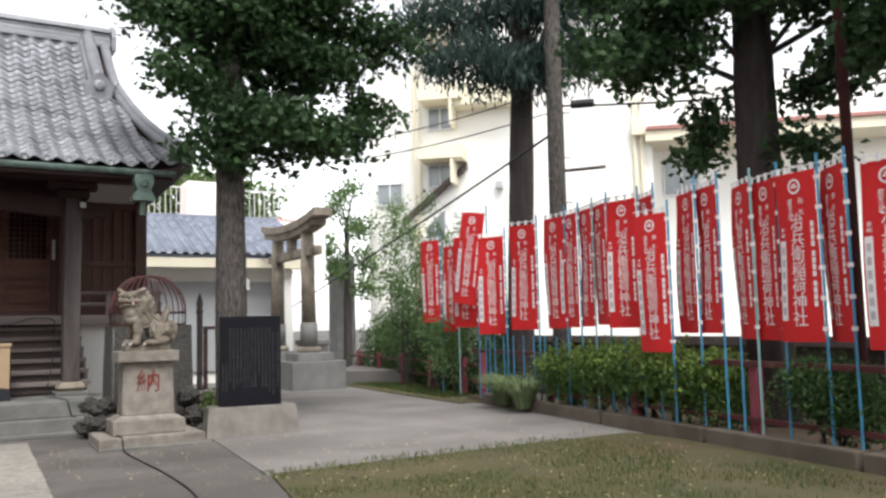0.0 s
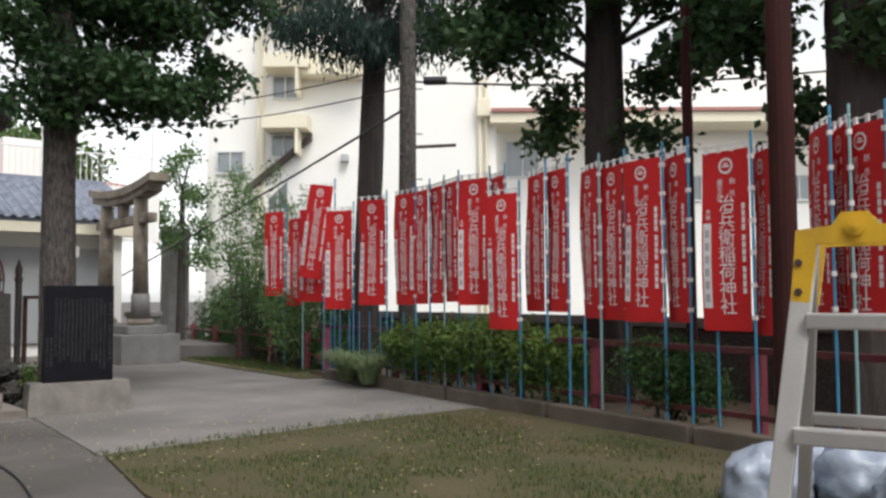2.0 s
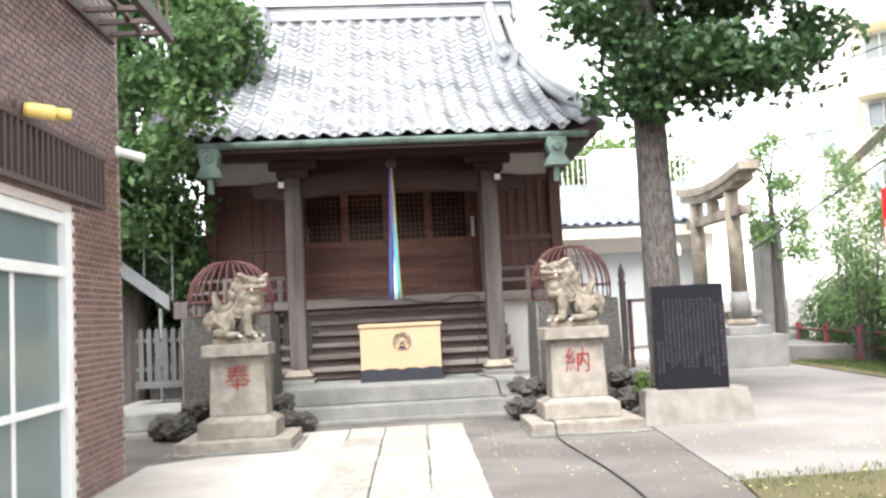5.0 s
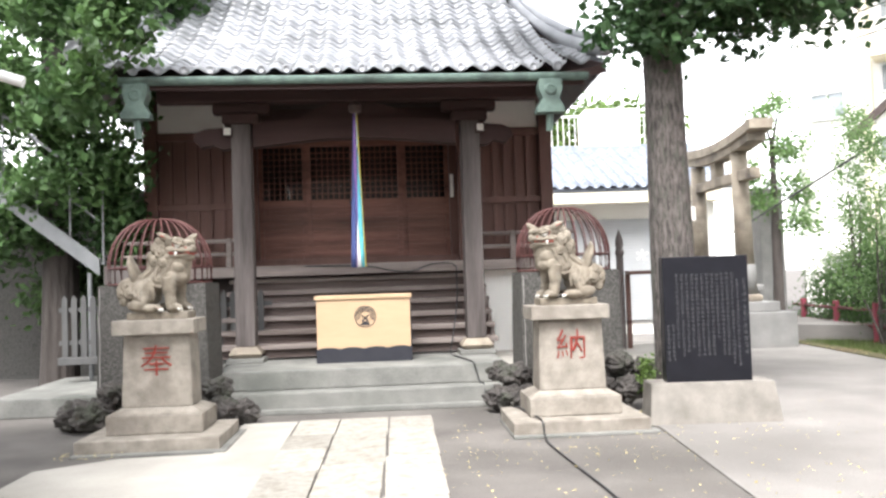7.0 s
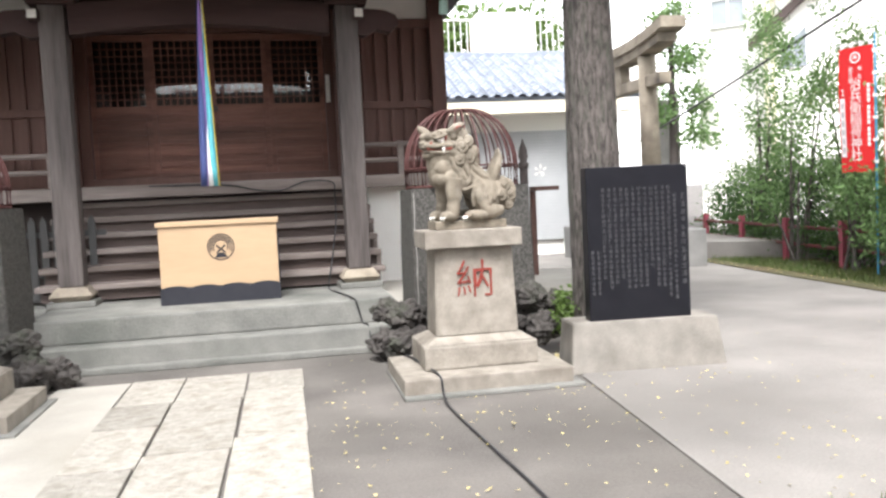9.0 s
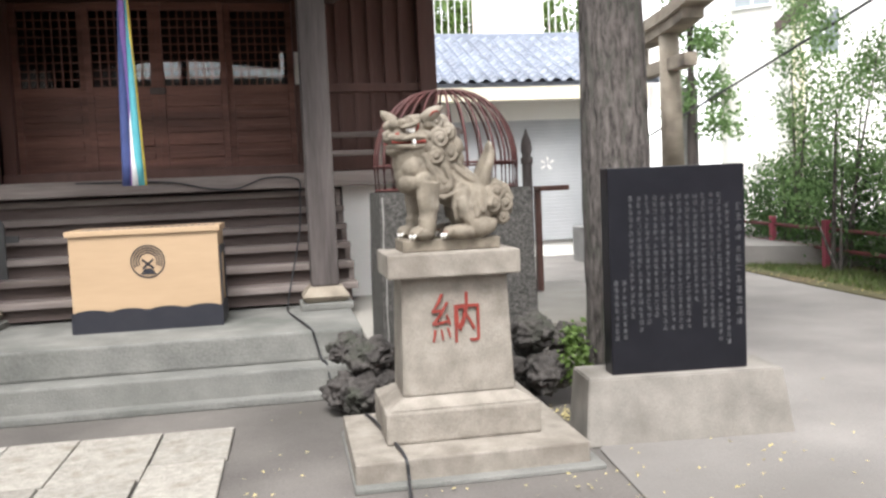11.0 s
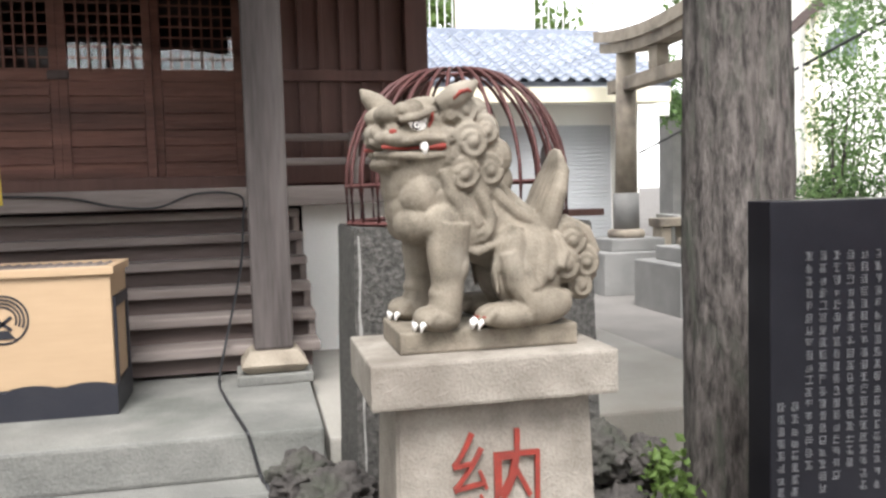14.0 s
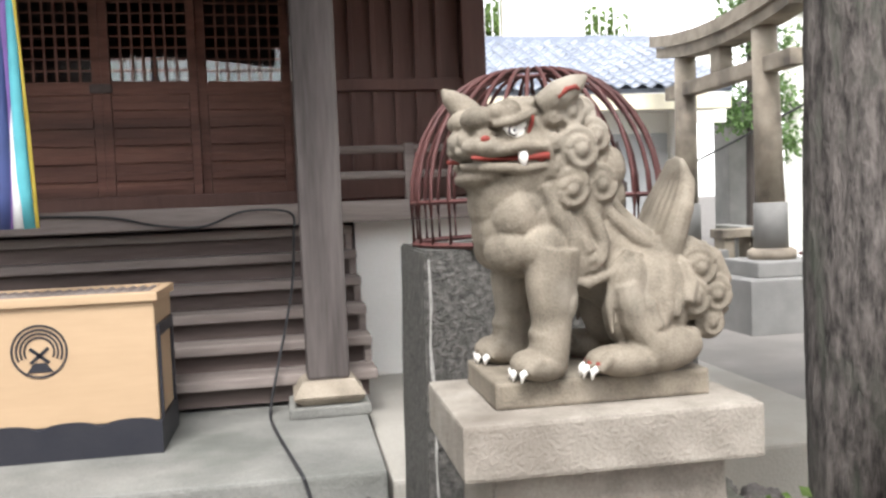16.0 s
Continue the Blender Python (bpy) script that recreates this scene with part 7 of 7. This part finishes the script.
# ---- brick building with glazed door ----
ANNEX_SHIFT = 0.16
brick_b = thing("brick_building", "building clad in small dark brown brick tiles", "building", (0, ANNEX_SHIFT, 0))
BX = -0.75
part("wall", B((-3.5, 9.0, 0), (BX - 0.012, 9.5, 5.1)), "mortar", brick_b)
part("wall", B((BX - 0.3, 8.36, 0), (BX - 0.012, 8.999, 5.1)), "mortar", brick_b)
part("wall", B((BX - 0.3, 1.0, 2.26), (BX - 0.012, 8.359, 5.1)), "mortar", brick_b)
part("wall", B((BX - 0.3, -6.0, 0), (BX - 0.012, 0.999, 5.1)), "mortar", brick_b)
part("room_back", B((-3.5, 1.0, 0), (-3.4, 8.999, 2.4)), "plaster", brick_b)
part("room_ceiling", B((-3.4, 1.0, 2.40), (BX - 0.301, 8.999, 2.45)), "plaster", brick_b)
fr = thing("glazed_door", "white aluminium framed frosted glass doors", "door", (BX, ANNEX_SHIFT, 0))
for y0, y1 in ((8.25, 8.359), (6.62, 6.72), (5.0, 5.08), (3.3, 3.4), (1.7, 1.8)):
    part("mullion", B((-0.16, y0, 0.03), (-0.005, y1, 2.26), 0.006), "metal_white", fr)
part("threshold", B((-0.16, 1.0, 0), (0.0, 8.36, 0.029)), "metal_white", fr)
for z0, z1 in ((2.17, 2.259), (1.76, 1.84), (0.76, 0.81)):
    for y0, y1 in ((6.721, 8.249), (5.081, 6.619), (3.401, 4.999), (1.801, 3.299)):
        part("transom", B((-0.13, y0, z0), (-0.03, y1, z1), 0.005), "metal_white", fr)
for y0, y1 in ((6.721, 8.249), (5.081, 6.619), (3.401, 4.999), (1.801, 3.299)):
    for z0, z1 in ((0.03, 0.76), (0.81, 1.76), (1.84, 2.17)):
        part("pane", B((-0.085, y0, z0), (-0.075, y1, z1)), "glass_pale", fr, "frosted grey pane").visible_shadow = False
    part("meeting_stile", B((-0.125, (y0 + y1) / 2 - 0.03, 0.032), (-0.07, (y0 + y1) / 2 + 0.03, 1.758), 0.004), "metal_white", fr)
gr = thing("wall_grille", "brown metal grille panel on the brick wall", "grille", (BX, ANNEX_SHIFT, 0))
for z0, z1 in ((2.36, 2.40), (2.78, 2.83)):
    part("grille_rail", B((0.005, 5.6, z0), (0.05, 8.97, z1)), "iron_dark", gr)
first = None
for k in range(36):
    y = 5.64 + k * 0.095
    if first is None:
        first = part("grille_bar", B((0.012, -0.016, 2.401), (0.044, 0.016, 2.779)), "iron_dark", gr)
        first.location = (0, y, 0)
    else:
        share("grille_bar", first, gr, Matrix.Translation((0, y, 0)))
cl = thing("canopy_grille", "dark metal slatted awning high on the brick wall", "awning", (BX, ANNEX_SHIFT, 0))
for k in range(14):
    part("slat", B((0.03, 5.2 + k * 0.31, 3.98), (0.52, 5.2 + k * 0.31 + 0.05, 4.02)), "iron_dark", cl)
part("edge_beam", B((0.5, 5.1, 3.94), (0.56, 9.35, 4.06)), "iron_dark", cl)
part("wall_beam", B((0.0, 5.1, 3.94), (0.029, 9.35, 4.06)), "iron_dark", cl)
part("mid_beam", B((0.26, 5.1, 4.021), (0.30, 9.35, 4.06)), "iron_dark", cl)
for k in range(16):
    part("baluster", T([(0.53, 5.2 + k * 0.27, 4.061), (0.53, 5.2 + k * 0.27, 4.7)], 0.012, 6), "iron_dark", cl)
lm_ = thing("wall_lamp", "amber cylindrical wall lamp", "lamp", (BX, 7.58, 2.86))
part("mount", lathe([(0.07, 0), (0.07, 0.03), (0.05, 0.05)], 16), "iron_dark", lm_).matrix_basis = pose(0, 0, 0, 0, 90, 0)
part("shade", lathe([(0.045, 0), (0.052, 0.04), (0.052, 0.18), (0.042, 0.20)], 18), "lamp_glow", lm_, "amber plastic shade", True).matrix_basis = pose(0.05, 0, 0.0, 0, 96, 22)
part("tip", lathe([(0.04, 0), (0.045, 0.08), (0.03, 0.10)], 14), "lamp_glow", lm_, "", True).matrix_basis = pose(0.235, 0.076, -0.02, 0, 96, 22)
sc = thing("security_camera", "white bullet security camera on the wall corner", "camera", (BX, 9.58, 2.93))
part("mount", lathe([(0.05, 0), (0.05, 0.02), (0.025, 0.05)], 14), "metal_white", sc).matrix_basis = pose(0, 0, 0.03, 0, 90, 0)
part("housing", T([(0.05, 0, 0.02), (0.24, 0.03, -0.04)], 0.04, 12), "metal_white", sc)

# ---- outside steel stair and pickets beyond the left basin ----
es = thing("steel_stair", "grey painted steel outside stair with railing", "stair", (0, 15.2, 0))
for yy in (-0.4, 0.4):
    part("stringer", prism([(-4.2, 3.75), (-1.75, 1.80), (-1.75, 1.58), (-4.2, 3.50)], yy - 0.02, yy + 0.02), "steel_grey", es)
    part("handrail", T([(-4.2, yy, 4.75), (-1.75, yy, 2.75), (-1.68, yy, 2.72)], 0.022, 8), "steel_grey", es)
    part("mid_rail", T([(-4.2, yy, 4.3), (-1.75, yy, 2.3)], 0.014, 6), "steel_grey", es)
    for k in range(6):
        x = -1.70 - k * 0.42
        part("baluster", T([(x, yy, 1.72 + k * 0.335), (x, yy, 2.72 + k * 0.335)], 0.014, 6), "steel_grey", es)
for k in range(9):
    part("tread", B((-1.95 - k * 0.26, -0.38, 1.74 + k * 0.205), (-1.68 - k * 0.26, 0.38, 1.765 + k * 0.205)), "steel_grey", es)
part("leg", T([(-1.9, -0.35, 0), (-1.9, -0.35, 1.62)], 0.03, 8), "steel_grey", es)
part("landing", B((-1.67, -0.5, 1.45), (-1.2, 0.5, 1.70), 0.01), "wood_grey", es)
pk = thing("picket_fence", "weathered grey picket fence with tree shade in its colour", "fence", (0, 14.55, 0))
for k in range(22):
    x = -2.15 + k * 0.118
    part("picket", prism([(x, 0.55), (x + 0.07, 0.55), (x + 0.07, 1.28), (x + 0.035, 1.34), (x, 1.28)], -0.012, 0.012), "picket_grey", pk)
for z in (0.70, 1.12):
    part("rail", B((-2.2, 0.0125, z), (0.5, 0.04, z + 0.06)), "picket_grey", pk)
part("sleeper", B((-2.2, -0.05, 0.45), (0.5, 0.08, 0.549), 0.01), "picket_grey", pk)
tagged(solid("stone_slab", B((-2.4, 13.1, 0), (-1.0, 15.3, 0.22), 0.02), "step_concrete", "grey stone slab under the outside stair", "slab"))
tagged(solid("stone_slab", B((-1.05, 14.0, 0), (0.0, 15.355, 0.42), 0.02), "step_concrete", "grey stone slab beside the shrine", "slab"))
tagged(solid("back_wall", B((-9, 17.6, 0), (-1.4, 17.8, 3.0)), "basin_stone", "dark wall behind the outside stair", "wall"), kind="structure")
ft = thing("finial_post", "grey wooden post with onion finial and shelf", "post", (5.17, 14.8, 0.351))
part("post", lathe([(0.05, 0), (0.05, 1.28)], 14), "wood_grey", ft)
part("finial", lathe([(0.062, 1.281), (0.062, 1.34), (0.04, 1.36), (0.058, 1.42), (0.05, 1.50), (0.02, 1.58), (0.006, 1.63)], 14), "wood_grey", ft, "grey onion finial", True)
sh = thing("wooden_shelf", "small dark wooden shelf beside the basin", "shelf", (5.36, 14.72, 1.36))
part("board", B((-0.12, -0.1, 0), (0.18, 0.12, 0.05), 0.005), "wood_dark", sh)
part("bracket", B((-0.12, 0.06, -0.999), (-0.06, 0.12, -0.001)), "wood_dark", sh)

# ---- black cable across the yard ----
pts = [(0.9, 15.02, 1.62), (1.7, 15.01, 1.60), (2.05, 15.0, 1.53), (2.35, 15.0, 1.51), (2.62, 15.01, 1.60), (2.92, 14.98, 1.58), (2.94, 14.86, 1.42), (2.92, 14.62, 1.14), (2.87, 14.36, 0.90), (2.81, 14.10, 0.66), (2.77, 14.02, 0.458), (2.82, 13.58, 0.456), (2.93, 12.92, 0.458), (2.96, 12.845, 0.40), (3.0, 12.82, 0.24), (3.03, 12.67, 0.236), (3.06, 12.60, 0.07), (3.13, 12.32, 0.015), (3.20, 11.95, 0.013), (3.19, 11.68, 0.035), (3.21, 11.55, 0.142), (3.28, 11.1, 0.142), (3.32, 10.74, 0.139), (3.33, 10.69, 0.05), (3.32, 10.60, 0.034), (3.31, 10.31, 0.013), (3.36, 9.37, 0.013), (3.40, 8.6, 0.013), (3.39, 7.48, 0.013), (3.2, 6.0, 0.013), (2.9, 3.0, 0.013)]
sm = []
for a, b, c, d in zip([pts[0]] + pts, pts, pts[1:], pts[2:] + [pts[-1]]):
    a, b, c, d = Vector(a), Vector(b), Vector(c), Vector(d)
    for k in range(6):
        u = k / 6
        sm.append(0.5 * ((2 * b) + (c - a) * u + (2 * a - 5 * b + 4 * c - d) * u * u + (3 * b - a - 3 * c + d) * u ** 3))
solid("extension_cable", T(sm, 0.0085, 7), "cable_black", "black cable from the shrine steps across the yard", "cable", smooth=True)

# ---- grass, fallen leaves ----
rng = np.random.default_rng(21)
N = 42000
gx, gy = rng.uniform(3.85, 8.25, N), 8.45 - rng.power(1.3, N) * 7.5
patch = np.array([noise.noise(Vector((x * 0.9, y * 0.9, 3.1))) + 0.5 * noise.noise(Vector((x * 3, y * 3, 1))) for x, y in zip(gx, gy)])
keep = (patch > -0.25 + 0.5 * rng.random(N) - 0.15) & (gx < 8.0 + 0.14 * (gy - 4.3)) & (gx > 4.1 - 0.05 * (8.2 - gy)) & (gy < 8.15 + 0.08 * (gx - 4.1))
gx, gy = gx[keep], gy[keep]
n = len(gx)
a = rng.uniform(0, 6.283, n)
h = rng.uniform(0.02, 0.055, n)
lean = rng.uniform(0, 0.8, n)
w = 0.004
c, s = np.cos(a), np.sin(a)
v = np.stack([np.stack([gx - s * w, gy + c * w, np.full(n, 0.02)], 1), np.stack([gx + s * w, gy - c * w, np.full(n, 0.02)], 1), np.stack([gx + c * h * lean, gy + s * h * lean, 0.02 + h], 1)], 1).reshape(-1, 3)
i = np.arange(n) * 3
o = raw("grass", v.tolist(), np.stack([i, i + 1, i + 2], 1).tolist(), "grass_blade")
tagged(o, "short patchy green lawn grass", "grass", kind="stuff")


n = 9000
vx = rng.uniform(0.05, 0.75, n)
vy = rng.uniform(13.7, 21.7, n)
vx = 9.10 + 0.075 * (vy - 13.0) + vx * 1.5
a = rng.uniform(0, 6.283, n)
h = rng.uniform(0.03, 0.10, n)
c, s = np.cos(a), np.sin(a)
v = np.stack([np.stack([vx - s * 0.006, vy + c * 0.006, np.full(n, 0.02)], 1), np.stack([vx + s * 0.006, vy - c * 0.006, np.full(n, 0.02)], 1), np.stack([vx + c * h * 0.5, vy + s * h * 0.5, 0.02 + h], 1)], 1).reshape(-1, 3)
i = np.arange(n) * 3
tagged(raw("grass", v.tolist(), np.stack([i, i + 1, i + 2], 1).tolist(), "grass_blade"), "longer green grass on the verge", "grass", kind="stuff")


def litter(name, label, x, y, z, size, seed):
    r = np.random.default_rng(seed)
    n = len(x)
    a = r.uniform(0, 6.283, n)
    q = size * r.uniform(0.6, 1.3, n)
    c, s = np.cos(a) * q, np.sin(a) * q
    t = r.uniform(0.004, 0.012, (3, n))
    v = np.stack([np.stack([x, y, z + 0.002 + t[0] * 0], 1), np.stack([x + c - s * 0.5, y + s + c * 0.5, z + t[0]], 1), np.stack([x + c * 1.1, y + s * 1.1, z + t[1]], 1), np.stack([x + c + s * 0.5, y + s - c * 0.5, z + t[2]], 1)], 1).reshape(-1, 3)
    k = np.arange(n) * 4
    o = raw(name, v.tolist(), np.concatenate([np.stack([k, k + 1, k + 2], 1), np.stack([k, k + 2, k + 3], 1)]).tolist(), "fallen_leaf")
    tagged(o, label, "leaves", kind="stuff")


m1 = rng.normal((3.9, 10.4), (1.1, 0.9), (250, 2))
m2 = rng.uniform((2.4, 7.0), (4.3, 11.5), (130, 2))
m3 = rng.uniform((-0.7, 10.4), (-0.2, 13.0), (260, 2))
m4 = rng.uniform((4.3, 8.2), (9.0, 9.4), (160, 2))
m5 = rng.uniform((9.2, 13), (10.3, 20), (700, 2))
m6 = rng.uniform((3.95, 5.0), (8.3, 8.35), (420, 2))
m7 = rng.uniform((4.3, 9.5), (8.5, 16), (90, 2))
m8 = rng.normal((4.50, 11.52), (0.09, 0.12), (260, 2))
al = np.concatenate([m1, m2, m4, m7, m8])
al = al[~((np.abs(al[:, 0] - 3.67) < 0.68) & (al[:, 1] > 10.6)) & ~((al[:, 0] > 4.3) & (al[:, 0] < 5.65) & (al[:, 1] > 10.9) & (al[:, 1] < 11.4)) & (al[:, 1] < 12.4)]
litter("fallen_leaves", "small yellow fallen leaves on the paving", al[:, 0], al[:, 1], np.full(len(al), 0.012), 0.019, 3)
al = np.concatenate([m3, m5, m6])
litter("fallen_leaves", "small yellow fallen leaves on grass and soil", al[:, 0], al[:, 1], np.full(len(al), 0.03), 0.021, 4)

# ---- stone path ----
path = thing("stone_path", "worn granite flagstone path to the shrine steps", "path", kind="structure")
rg = random.Random(8)
cols = ((1.12, 1.515), (1.53, 1.985), (2.005, 2.42))
for c, (x0, x1) in enumerate(cols):
    y = 12.02 - 0.02 * c
    while y > 3.5:
        l = rg.choice((0.62, 0.85, 1.05, 1.25))
        sk = 0.035 * (12 - y) * -0.35
        bm = B((x0 + sk + rg.uniform(-0.006, 0.006), y - l + 0.012, 0.0), (x1 + sk + rg.uniform(-0.006, 0.006), y - 0.006, 0.022 + rg.uniform(0, 0.008)), 0.008)
        for v in bm.verts:
            v.co.x += 0.010 * noise.noise(v.co * 5)
            v.co.y += 0.012 * noise.noise(v.co * 4 + Vector((7, 0, 0)))
        part("flagstone", bm, "stone_path", path)
        y -= l

# ---- brick tiles ----
bw_, bh_ = 0.094, 0.040
bme = bpy.data.meshes.new("brick")
b0 = B((0.0, -bw_ / 2, -bh_ / 2), (0.012, bw_ / 2, bh_ / 2))
b0.to_mesh(bme)
b0.free()
bme.materials.append(M["brick_brown"])
cells = []
for r in range(96):
    z = 0.04 + r * 0.0525
    off = 0.053 if r % 2 else 0.0
    for k in range(76):
        y = 9.44 - off - k * 0.1065
        if y > 1.5 and (y - bw_ / 2 > 8.37 or z > 2.30):
            cells.append((y, z))
close = [c for c in cells if c[0] > 8.37 and c[1] < 1.75][:300]
chosen = set(close)
for y, z in close:
    o = new("brick", bme)
    o.parent = brick_b
    o.matrix_basis = Matrix.Translation((BX - 0.0115 + random.uniform(-0.001, 0.001), y, z))
verts, faces = [], []
cube = [tuple(v.co) for v in bme.vertices]
quads = [tuple(p.vertices) for p in bme.polygons]
for y, z in cells:
    if (y, z) in chosen:
        continue
    k = len(verts)
    dx = BX - 0.0115 + random.uniform(-0.001, 0.001)
    verts += [(p[0] + dx, p[1] + y, p[2] + z) for p in cube]
    faces += [tuple(q + k for q in f) for f in quads]
o = raw("bricks", verts, faces, "brick_brown", brick_b)
o["kind"] = "stuff"

# ---- the east side set on its axes ----
EAST_KINDS = ("planting_bed", "kerb", "cedar_tree", "azalea_bush", "striped_grass", "fence", "nobori_banner", "banner_pole", "school_building", "boundary_wall", "utility_pole", "overhead_wire", "steel_pole", "stepladder", "rubbish_bag")
for ob in list(scene.collection.all_objects):
    kind_name = ob.name.split(".")[0]
    if ob.parent is None and (kind_name in EAST_KINDS or (kind_name == "ginkgo_tree" and ob.location.x > 6)):
        ob.matrix_basis = EAST @ ob.matrix_basis
